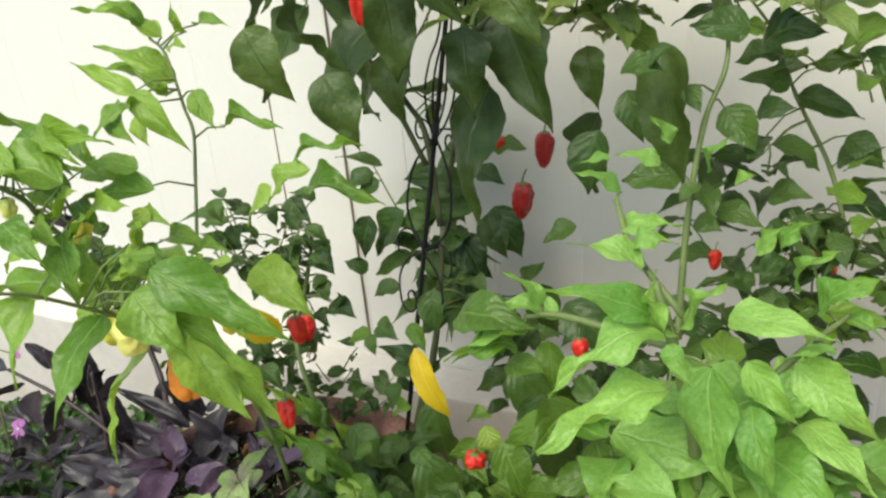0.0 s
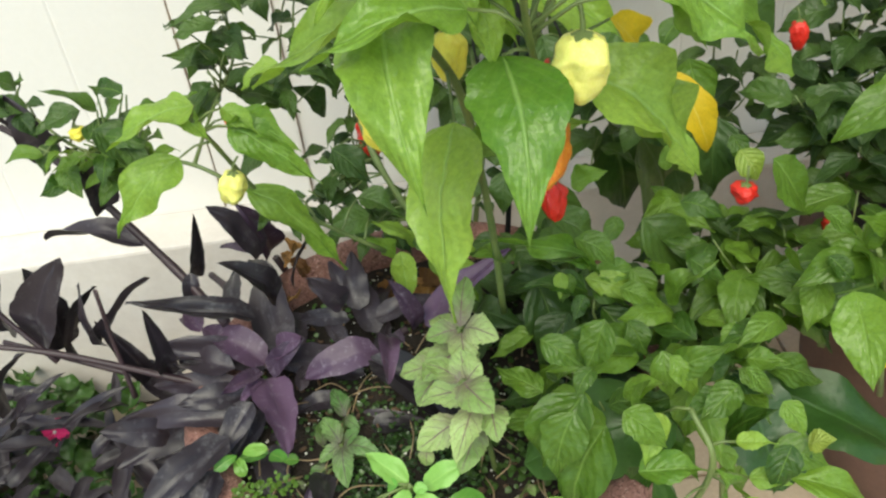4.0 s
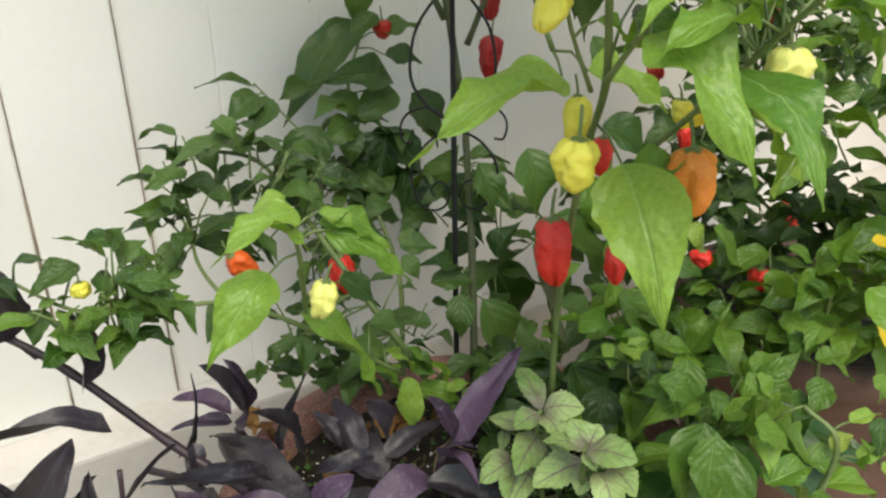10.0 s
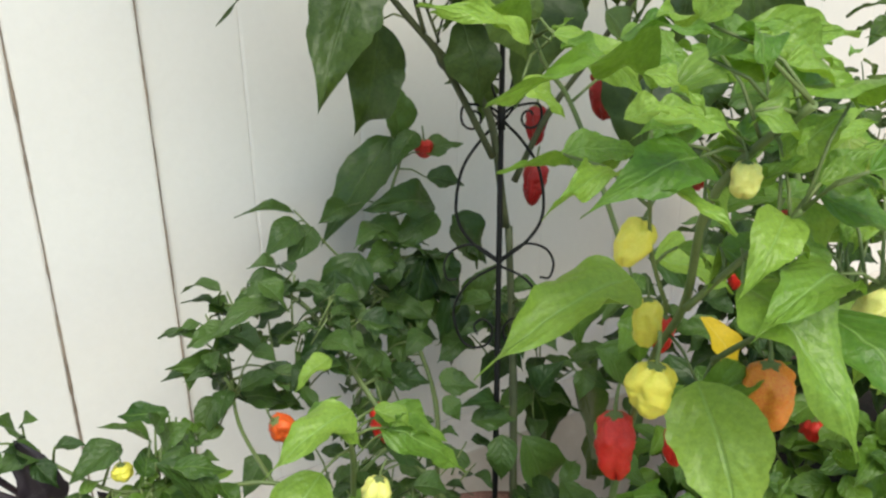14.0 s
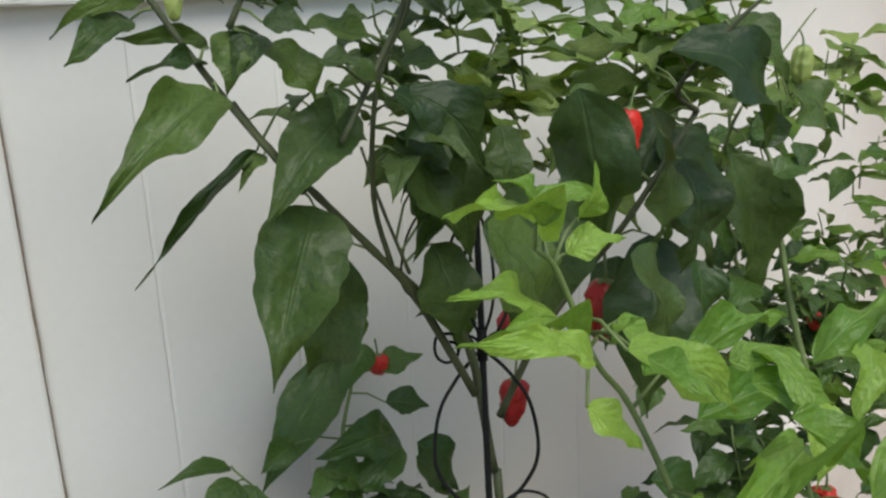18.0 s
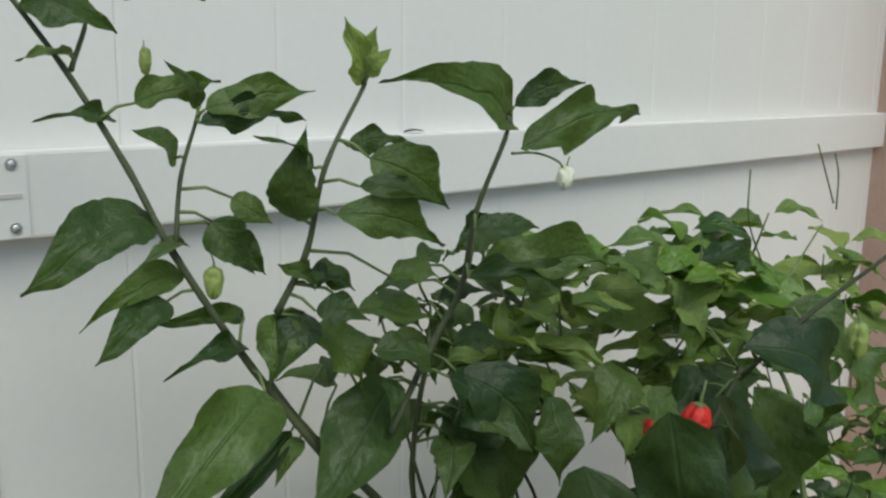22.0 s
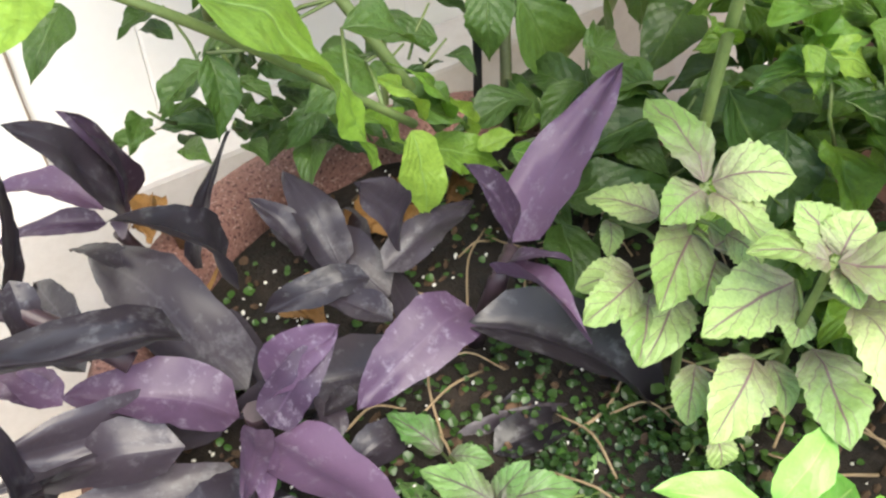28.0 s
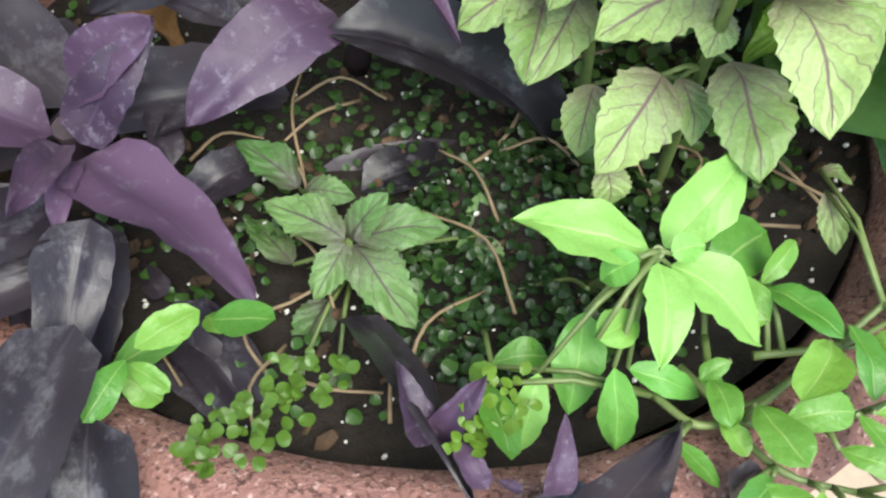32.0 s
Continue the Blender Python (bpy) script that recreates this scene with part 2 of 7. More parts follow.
BLADE = {
    'hab': leaf_mat("pepper_leaf_bright", (0.085, 0.205, 0.026), (0.31, 0.47, 0.080), (0.34, 0.53, 0.17), 7, 0.33, 0.38, (0.29, 0.48, 0.080), None, 0.2),
    'ghost': leaf_mat("pepper_leaf_dark", (0.018, 0.045, 0.011), (0.098, 0.155, 0.034), (0.075, 0.125, 0.040), 8, 0.46, 0.34, (0.10, 0.16, 0.035), (0.016, 0.036, 0.012), 0.1),
    'small': leaf_mat("pepper_leaf_mid", (0.023, 0.057, 0.014), (0.092, 0.168, 0.036), (0.115, 0.19, 0.055), 6, 0.36, 0.33, None, None, 0.25),
    'lowg': leaf_mat("pepper_leaf_fresh", (0.024, 0.072, 0.009), (0.155, 0.275, 0.034), (0.22, 0.36, 0.08), 6, 0.34, 0.3, None, None, 0.25),
    'olive': leaf_mat("pepper_leaf_olive", (0.10, 0.175, 0.035), (0.27, 0.36, 0.095), (0.30, 0.38, 0.13), 6, 0.45, 0.32, None, None, 0.25),
    'lightg': leaf_mat("pepper_leaf_pale", (0.22, 0.33, 0.05), (0.40, 0.48, 0.11), (0.45, 0.52, 0.18), 6, 0.45, 0.3),
    'yellow': leaf_mat("pepper_leaf_yellowed", (0.62, 0.42, 0.015), (0.80, 0.60, 0.04), (0.75, 0.62, 0.15), 6, 0.5, 0.3, None, (0.55, 0.42, 0.03), 0.1, None, 0.6),
    'purple': leaf_mat("purple_heart_leaf", (0.036, 0.020, 0.042), (0.104, 0.058, 0.112), (0.09, 0.055, 0.10), 1.5, 0.50, 0.12, None, (0.24, 0.21, 0.27), 0.1, None, 0.2, 7.0),
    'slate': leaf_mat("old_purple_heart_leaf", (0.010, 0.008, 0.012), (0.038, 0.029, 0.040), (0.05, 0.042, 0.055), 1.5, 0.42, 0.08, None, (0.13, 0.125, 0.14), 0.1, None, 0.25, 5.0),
    # pale mint tone: the sky's sheen on these blades is put into the colour
    'rf': leaf_mat("pepper_leaf_sky_sheen", (0.13, 0.30, 0.05), (0.30, 0.52, 0.12), (0.36, 0.56, 0.18), 7, 0.36, 0.34, (0.30, 0.50, 0.10), None, 0.2),
    'basil': leaf_mat("basil_leaf", (0.19, 0.31, 0.085), (0.39, 0.52, 0.20), (0.16, 0.075, 0.11), 4.5, 0.5, 0.30, None, None, 0.6, (0.20, 0.12, 0.15), 0.6),
    'basil2': leaf_mat("young_basil_leaf", (0.075, 0.17, 0.045), (0.20, 0.33, 0.11), (0.07, 0.03, 0.055), 4.5, 0.5, 0.22, None, None, 0.6, (0.085, 0.045, 0.065), 0.5),
    'lime': leaf_mat("lime_leaf", (0.13, 0.37, 0.06), (0.27, 0.51, 0.12), (0.40, 0.64, 0.18), 5, 0.42, 0.28, None, None, 0.06, None, 0.4),
    'vinca': leaf_mat("vinca_leaf", (0.07, 0.22, 0.03), (0.19, 0.37, 0.06), (0.36, 0.50, 0.17), 5, 0.35, 0.25, None, None, 0.06, None, 0.4),
    'broad': leaf_mat("broad_leaf", (0.022, 0.062, 0.012), (0.055, 0.125, 0.024), (0.07, 0.15, 0.04), 5, 0.36, 0.2, None, None, 0.1, None, 0.6),
}
FRUIT = {
    'yellow': fruit_mat("yellow_pepper", (0.70, 0.62, 0.06), (0.82, 0.74, 0.13)),
    'pale': fruit_mat("pale_pepper", (0.66, 0.66, 0.14), (0.80, 0.78, 0.26)),
    'orange': fruit_mat("orange_pepper", (0.72, 0.14, 0.02), (0.82, 0.36, 0.04)),
    'orangered': fruit_mat("orange_red_pepper", (0.66, 0.06, 0.015), (0.78, 0.17, 0.02)),
    'red': fruit_mat("red_pepper", (0.52, 0.012, 0.010), (0.70, 0.035, 0.022)),
    'darkred': fruit_mat("dark_red_pepper", (0.26, 0.008, 0.010), (0.42, 0.018, 0.018)),
    'white': fruit_mat("white_blossom", (0.60, 0.62, 0.46), (0.78, 0.80, 0.68), 0.6),
    'greenpod': fruit_mat("green_pepper", (0.20, 0.27, 0.06), (0.36, 0.42, 0.12)),
}


# ---- building helpers ----
def link(name, me, material, parent=None, label=""):
    if material and not me.materials:
        me.materials.append(material)
    ob = new(name, me)
    if parent:
        ob.parent = parent
        ob.matrix_parent_inverse = Matrix.Translation(-parent.matrix_world.translation) if parent.type == 'EMPTY' else parent.matrix_world.inverted()
    return tagged(ob, label)


def part(name, bm, material, parent=None, label=""):
    me = bpy.data.meshes.new(name)
    bm.to_mesh(me)
    bm.free()
    return link(name, me, material, parent, label)


def thing(name, at, label, category, group="", kind=""):
    e = new(name)
    e.empty_display_size = 0.05
    e.location = at
    e.matrix_world = Matrix.Translation(at)
    return tagged(e, label, category, group, kind)


def boxed(bm, x0, x1, y0, y1, z0, z1, bevel=0.0):
    g = bmesh.ops.create_cube(bm, size=1, matrix=Matrix.LocRotScale(((x0 + x1) / 2, (y0 + y1) / 2, (z0 + z1) / 2), None, (x1 - x0, y1 - y0, z1 - z0)))
    if bevel:
        es = list({e for v in g['verts'] for e in v.link_edges})
        bmesh.ops.bevel(bm, geom=es, offset=bevel, segments=2, affect='EDGES', profile=0.6)
    return bm


def smooth_line(pts, n=6):
    """A smooth line through the points."""
    p = [Vector(q) for q in pts]
    p = [p[0] * 2 - p[1]] + p + [p[-1] * 2 - p[-2]]
    out = []
    for i in range(1, len(p) - 2):
        for k in range(n):
            s = k / n
            out.append(0.5 * (2 * p[i] + (p[i + 1] - p[i - 1]) * s + (2 * p[i - 1] - 5 * p[i] + 4 * p[i + 1] - p[i + 2]) * s * s
                              + (3 * p[i] - p[i - 1] - 3 * p[i + 1] + p[i + 2]) * s ** 3))
    return out + [p[-2]]


def tube(bm, line, r0, r1, sides=7, knots=0.0):
    rings = []
    ref = Vector((0.3, 0.2, 1))
    for i, c in enumerate(line):
        d = (line[min(i + 1, len(line) - 1)] - line[max(i - 1, 0)]).normalized()
        a = d.cross(ref)
        a = a.normalized() if a.length > 1e-4 else Vector((1, 0, 0))
        b = d.cross(a)
        r = r0 + (r1 - r0) * i / max(1, len(line) - 1)
        r *= 1 + knots * (0.5 if i % 6 == 0 else random.uniform(-0.12, 0.12))
        rings.append([bm.verts.new(c + (a * math.cos(2 * math.pi * k / sides) + b * math.sin(2 * math.pi * k / sides)) * r) for k in range(sides)])
    for p, q in zip(rings, rings[1:]):
        for k in range(sides):
            bm.faces.new((p[k], p[(k + 1) % sides], q[(k + 1) % sides], q[k])).smooth = True
    bm.faces.new(rings[0][::-1])
    bm.faces.new(rings[-1])


# ---- leaves: a few blades of each kind, one unit long and one wide ----
SHAPE = {  # rise and fall of the width, arch, fold, wave, quilting, teeth, rows, pockets
    'hab': (0.62, 1.62, 0.13, 0.36, 0.075, 0.022, 0.0, 28, 7),
    'ghost': (0.58, 1.45, 0.16, 0.32, 0.085, 0.024, 0.0, 28, 8),
    'small': (0.66, 1.36, 0.15, 0.34, 0.060, 0.009, 0.0, 16, 6),
    'lowg': (0.68, 1.34, 0.14, 0.34, 0.060, 0.009, 0.0, 16, 6),
    'olive': (0.65, 1.3, 0.12, 0.26, 0.05, 0.01, 0.0, 16, 6),
    'lightg': (0.65, 1.1, 0.12, 0.26, 0.05, 0.01, 0.0, 16, 6),
    'yellow': (0.60, 0.95, 0.10, 0.30, 0.04, 0.015, 0.0, 14, 6),
    'purple': (0.30, 0.72, 0.11, 0.36, 0.014, 0.0, 0.0, 14, 2),
    'slate': (0.30, 0.72, 0.11, 0.36, 0.014, 0.0, 0.0, 14, 2),
    'rf': (0.58, 1.75, 0.14, 0.42, 0.080, 0.022, 0.0, 28, 7),
    'basil': (0.62, 0.86, 0.12, 0.22, 0.03, 0.012, 0.05, 19, 6),
    'basil2': (0.62, 0.86, 0.12, 0.22, 0.03, 0.012, 0.05, 19, 6),
    'lime': (0.62, 0.86, 0.10, 0.24, 0.02, 0.006, 0.0, 12, 5),
    'vinca': (0.75, 0.55, 0.10, 0.20, 0.015, 0.004, 0.0, 10, 5),
    'broad': (0.5, 0.55, 0.10, 0.14, 0.025, 0.004, 0.0, 16, 5),
}
rng = random.Random(7)


def blade_mesh(sp, k):
    a, b, arch, fold, wave, quilt, teeth, rows, pockets = SHAPE[sp]
    peak = a / (a + b)
    top = peak ** a * (1 - peak) ** b
    arch *= rng.uniform(0.3, 1.5)
    fold *= rng.uniform(0.2, 1.5)
    wave *= rng.uniform(0.5, 1.4)
    tip_curl = rng.uniform(-0.02, 0.16) if quilt > 0.015 else rng.uniform(0, 0.05)
    ph, freq, bend, twist = rng.uniform(0, 6), rng.uniform(8, 13), rng.uniform(-0.08, 0.08), rng.uniform(-0.5, 0.5)
    cols = 9
    bm = bmesh.new()
    uv = bm.loops.layers.uv.new()
    grid = []
    for i in range(rows + 1):
        u = i / rows
        w = 0.5 * u ** a * (1 - u) ** b / top
        ends = min(1, 6 * u * (1 - u))
        if teeth and 0 < i < rows:
            w *= 1 + teeth * (1 if i % 2 else -1)
        row = []
        for j in range(cols):
            v = (j / (cols - 1)) * 2 - 1
            y = v * w
            z = arch * math.sin(math.pi * u ** 0.9) + fold * abs(v) * w * 0.55 - tip_curl * u ** 3
            z += wave * math.sin(freq * u + ph + (1.9 if v > 0 else 0)) * abs(v) ** 2.2 * ends
            # pockets between the side veins stand up, the midrib lies in a groove
            bulge = abs(math.sin(math.pi * (pockets * u - 0.375 * pockets * abs(v)))) ** 0.7
            z += quilt * (bulge - 0.5) * (1 - 0.55 * abs(v)) * min(1, 3 * abs(v)) * ends * (0.6 + 0.8 * noise.noise(Vector((u * 2.5, v, k + 4.4))))
            z += 0.028 * noise.noise(Vector((u * 9.0, v * 4.0, k * 2.3))) * ends * min(1, quilt * 120)
            z += twist * v * w * u + 0.07 * noise.noise(Vector((u * 3.0, v * 1.2, k * 7.3 + a))) * min(1, 5 * u)
            y *= 1 + (0.12 * noise.noise(Vector((u * 4.0, 2.0 * (v > 0), k * 3.7 + b))) + 0.12 * noise.noise(Vector((u * 13.0, 5.0 * (v > 0), k * 1.7)))) * ends
            row.append(bm.verts.new((u, y + bend * math.sin(math.pi * u), z)))
        grid.append(row)
    for i in range(rows):
        for j in range(cols - 1):
            f = bm.faces.new((grid[i][j], grid[i + 1][j], grid[i + 1][j + 1], grid[i][j + 1]))
            f.smooth = True
            for lp, (p, q) in zip(f.loops, ((i, j), (i + 1, j), (i + 1, j + 1), (i, j + 1))):
                lp[uv].uv = (p / rows, q / (cols - 1))
    bmesh.ops.remove_doubles(bm, verts=bm.verts, dist=1e-5)
    me = bpy.data.meshes.new("blade_" + sp)
    bm.to_mesh(me)
    bm.free()
    me.materials.append(BLADE[sp])
    return me


BLADES = {sp: [blade_mesh(sp, k) for k in range(14)] for sp in SHAPE}
LINES = {}
OPEN_SIDE = Vector((0.0, -1.35, 1.7))


def leaf_pose(base, tip, width, jitter=0.25, hint=None):
    base, tip = Vector(base), Vector(tip)
    ax = tip - base
    length = max(ax.length, 0.004)
    ax = ax.normalized()
    if hint is None:
        hint = (OPEN_SIDE - (base + tip) / 2).normalized() + Vector((0, 0, 0.5))
    hint = hint + Vector((rng.uniform(-1, 1), rng.uniform(-1, 1), rng.uniform(-1, 1))) * jitter
    n = hint - ax * hint.dot(ax)
    n = n.normalized() if n.length > 1e-3 else ax.orthogonal().normalized()
    s = n.cross(ax)
    m = Matrix((ax * length, s * width, n * length * 0.9)).transposed().to_4x4()
    m.translation = base
    return m


def leaf(plant, sp, base, tip, width, jitter=0.25, name="leaf", hint=None):
    """One blade of the plant from its base to its tip, its face turned to the light."""
    ob = link(name, rng.choice(BLADES[sp]), None, plant)
    ob.matrix_basis = leaf_pose(base, tip, width, jitter, hint)
    LINES.setdefault(plant.name, []).append((Vector(base), sp))
    return ob


STEM_POINTS = {}
FACE = Vector((-0.55, -0.7, 0.55))


def stem(plant, r0, r1, *pts):
    line = smooth_line(pts, 6)
    bm = bmesh.new()
    tube(bm, line, r0, r1, 8, 0.25)
    woody = r0 > 0.0015 and 'purple' not in plant.name and 'basil' not in plant.name
    m = purple_stem if 'purple' in plant.name else (woody_stem if woody and plant is ghost else green_stem)
    ob = part("stem", bm, m, plant)
    STEM_POINTS.setdefault(plant.name, []).extend(line)
    return ob


def petioles(plant, reach=0.09):
    """Thin leaf stalks from the blades to the nearest stem."""
    stems = STEM_POINTS.get(plant.name, [])
    if not stems:
        return
    bm = bmesh.new()
    for base, sp in LINES.get(plant.name, []):
        near = min(stems, key=lambda q: (q - base).length_squared)
        d = (near - base).length
        if 0.004 < d < reach:
            mid = (near + base) / 2 + Vector((0, 0, 0.12 * d))
            tube(bm, [near, mid, base], 0.0013, 0.0009, 5)
    tagged(part("leaf_stalk", bm, green_stem, plant), kind="stuff")


# ---- fruit ----
def pod_mesh(kind, seed):
    r = random.Random(seed)
    bm = bmesh.new()
    rows, cols = 26, 34
    lobes, ph = r.choice((3, 4)), r.uniform(0, 6)
    grid = []
    for i in range(rows + 1):
        s = i / rows
        if kind == 'bonnet':
            w = 0.5 * max(0.0, 1 - abs(2 * (s * 0.97 + 0.03) - 1) ** 3.0) ** 0.48 * (1 - 0.22 * s)
        else:
            w = 0.5 * max(0.0, 1 - abs(2 * (s ** 0.86 * 0.96 + 0.04) - 1) ** 2.6) ** 0.55 * (1 - 0.26 * s)
        row = []
        for j in range(cols):
            a = 2 * math.pi * j / cols
            crease = abs(math.cos(lobes * 0.5 * a + ph + 0.8 * s)) ** 0.6
            dent = 0.74 + 0.34 * crease * (0.5 + 0.5 * math.sin(math.pi * min(1, s * 0.8 + 0.1)) ** 0.5)
            wr = noise.noise(Vector((math.cos(a) * 1.8, math.sin(a) * 1.8, s * 4 + seed * 3.1)))
            wr2 = noise.noise(Vector((math.cos(a) * 4, math.sin(a) * 4, s * 9 + seed)))
            q = w * (dent + 0.24 * wr - (0.14 if kind == 'bonnet' else 0.30) * abs(wr2))
            lean = 0.10 * math.sin(seed) * s * s
            row.append(bm.verts.new((q * math.cos(a) + lean, q * math.sin(a), -s * (0.90 + 0.12 * crease) + 0.05 * wr * math.sin(math.pi * s))))
        grid.append(row)
    for p, q in zip(grid, grid[1:]):
        for j in range(cols):
            bm.faces.new((p[j], p[(j + 1) % cols], q[(j + 1) % cols], q[j])).smooth = True
    bm.faces.new(grid[0])
    bm.faces.new(grid[-1][::-1])
    me = bpy.data.meshes.new("pod_" + kind)
    bm.to_mesh(me)
    bm.free()
    return me


def calyx_mesh():
    """A green cap with five blunt points and a bent stalk."""
    bm = bmesh.new()
    c = bm.verts.new((0, 0, 0.085))
    ring = []
    for j in range(20):
        a = 2 * math.pi * j / 20
        r = 0.19 + 0.05 * math.cos(5 * a)
        ring.append(bm.verts.new((r * math.cos(a), r * math.sin(a), -0.005 - 0.02 * math.cos(5 * a))))
    for j in range(20):
        bm.faces.new((c, ring[j], ring[(j + 1) % 20])).smooth = True
    tube(bm, smooth_line([(0, 0, 0.0), (0.02, 0.01, 0.22), (0.10, 0.05, 0.45), (0.2, 0.1, 0.62)], 3), 0.05, 0.036, 6)
    me = bpy.data.meshes.new("calyx")
    bm.to_mesh(me)
    bm.free()
    me.materials.append(green_stem)
    return me


CALYX = calyx_mesh()
POD_COUNT = [0]
LOOKS = {'yellow': "yellow", 'pale': "pale yellow-green", 'orange': "orange", 'orangered': "orange-red", 'red': "bright red", 'darkred': "deep red", 'greenpod': "unripe green", 'white': "greenish-white blossom-tipped"}


def pod(plant, kind, colour, top, width, height, tilt=0):
    POD_COUNT[0] += 1
    me = pod_mesh(kind, POD_COUNT[0])
    ob = link("pepper", me, FRUIT[colour], plant, "wrinkled %s pepper hanging from its stalk" % LOOKS[colour])
    turn = Euler((radians(rng.uniform(-8, 8)), radians(tilt), radians(rng.uniform(0, 90) if not tilt else 0))).to_matrix().to_4x4()
    ob.matrix_basis = Matrix.Translation(top) @ turn @ Matrix.Diagonal((width, width, height, 1))
    cap = new("calyx", CALYX)
    cap.parent = ob
    cap.matrix_basis = Matrix.Diagonal((1.0, 1.0, width / height, 1))
    return ob


def bush(plant, centre, radii, count, sp, size, seed, down=0.35, twigs=True):
    """Fills a rounded part of a plant with leaves on thin twigs."""
    r = random.Random(seed)
    c = Vector(centre)
    bm = bmesh.new()
    done = 0
    while done < count:
        d = Vector((r.gauss(0, 1), r.gauss(0, 1), r.gauss(0, 1))).normalized()
        rad = r.uniform(0.25, 1.0) ** 0.6
        node = c + Vector((d.x * radii[0], d.y * radii[1], d.z * radii[2])) * rad
        twist = r.uniform(0, 6.28)
        up = (d * 0.5 + Vector((0, 0, 0.9))).normalized()
        if twigs:
            root = node - up * r.uniform(0.025, 0.055) - d * 0.01
            tube(bm, [root, (root + node) / 2 + Vector((r.uniform(-.005, .005), 0, 0)), node], 0.0013, 0.0009, 5)
        for k in range(r.choice((3, 4, 5))):
            a = twist + k * 2.4
            out = Vector((math.cos(a), math.sin(a), 0))
            ln = r.uniform(*size)
            base = node - up * (0.012 * k) + out * 0.006
            tip = base + (out + Vector((0, -0.15, r.uniform(-down * 2, 0.25)))).normalized() * ln
            leaf(plant, sp, base, tip, ln * r.uniform(0.42, 0.56), 0.3, hint=Vector((0, -0.35, 1)) + out * 0.4)
            done += 1
            if done >= count:
                break
    if twigs:
        tagged(part("twig", bm, green_stem, plant), kind="stuff")
    else:
        bm.free()


# ---- the setting ----
ground = part("ground", boxed(bmesh.new(), -60, 60, -60, 60, -0.3, -0.04), bed_soil)
tagged(ground, "dark bare garden soil", "ground", kind="structure")

terrace = thing("pavement", (0.4, -0.6, -0.04), "beige stone pavers with narrow joints, extended unseen as bounce fill", "pavement", kind="structure")
tile_mesh = bpy.data.meshes.new("paver")
tb = boxed(bmesh.new(), -0.148, 0.148, -0.148, 0.148, -0.03, 0.0, 0.004)
tb.to_mesh(tile_mesh)
tb.free()
tile_mesh.materials.append(paver)
# outer tiles are unseen, added to bounce light onto the fence and leaf undersides
for i, j in ((i, j) for i in range(-7, 11) for j in range(14)):
    if (i < -1 and j < 3) or (i > 5 and j < 2):
        continue
    t = link("paver", tile_mesh, None, terrace)
    t.matrix_basis = Matrix.Translation((-0.15 + 0.3 * i + 0.003 * (j % 2), -0.26 - 0.3 * j, -0.02 + rng.uniform(-0.002, 0.002)))

fence = thing("wall_north", (0.6, 0, 0), "white vinyl privacy fence of upright boards", "fence", kind="structure")
W = 0.152
board_mesh = bpy.data.meshes.new("board")
bb = bmesh.new()
prof = [(-0.0001, 0.0011), (0.0032, 0.0), (W - 0.0032, 0.0), (W + 0.0001, 0.0011), (W + 0.0001, 0.02), (-0.0001, 0.02)]
lo = [bb.verts.new((x, y, 0.26)) for x, y in prof]
hi = [bb.verts.new((x, y, 1.95)) for x, y in prof]
bb.faces.new(lo)
bb.faces.new(hi[::-1])
for k in range(6):
    bb.faces.new((lo[k], hi[k], hi[(k + 1) % 6], lo[(k + 1) % 6]))
bmesh.ops.recalc_face_normals(bb, faces=bb.faces)
bb.to_mesh(board_mesh)
bb.free()
board_mesh.materials.append(vinyl)
for k in range(0, 11):
    link("board", board_mesh, None, fence).matrix_basis = Matrix.Translation((k * W, 0, 0))
for k in range(0, 14):
    link("board", board_mesh, None, fence).matrix_basis = Matrix.Translation((-0.2554 - W - k * W, 0, 0))
part("board", boxed(bmesh.new(), -0.1170, -0.0002, 0, 0.02, 0.26, 1.95, 0.002), vinyl, fence)
part("backing", boxed(bmesh.new(), -2.6, 1.56, 0.022, 0.05, -0.04, 1.95), vinyl, fence)
part("post", boxed(bmesh.new(), -0.2545, -0.1175, -0.004, 0.0215, -0.04, 2.0, 0.004), vinyl, fence, "square white fence post")
part("middle_rail", boxed(bmesh.new(), -0.115, 1.55, -0.02, -0.0005, 1.15, 1.217, 0.003), vinyl, fence, "white horizontal fence rail")
part("bottom_rail", boxed(bmesh.new(), -2.6, 1.55, -0.092, -0.0005, -0.04, 0.276, 0.006), soiled_shaded_vinyl, fence, "deep white bottom rail with a flat ledge")
bracket = part("rail_bracket", boxed(bmesh.new(), -0.114, -0.083, -0.0235, -0.0205, 1.152, 1.215, 0.001), vinyl, fence, "white rail bracket")
for z in (1.16, 1.208):
    bm = bmesh.new()
    bmesh.ops.create_uvsphere(bm, u_segments=12, v_segments=8, radius=0.003, matrix=Matrix.LocRotScale((-0.094, -0.0245, z), None, (1, 0.5, 1)))
    bmesh.ops.create_cone(bm, cap_ends=True, segments=14, radius1=0.0045, radius2=0.0045, depth=0.001, matrix=Matrix.LocRotScale((-0.094, -0.024, z), Euler((radians(90), 0, 0)), None))
    part("screw", bm, steel, bracket)
part("slot", boxed(bmesh.new(), -0.105, -0.088, -0.0245, -0.0233, 1.183, 1.186), soiled_shaded_vinyl, bracket)

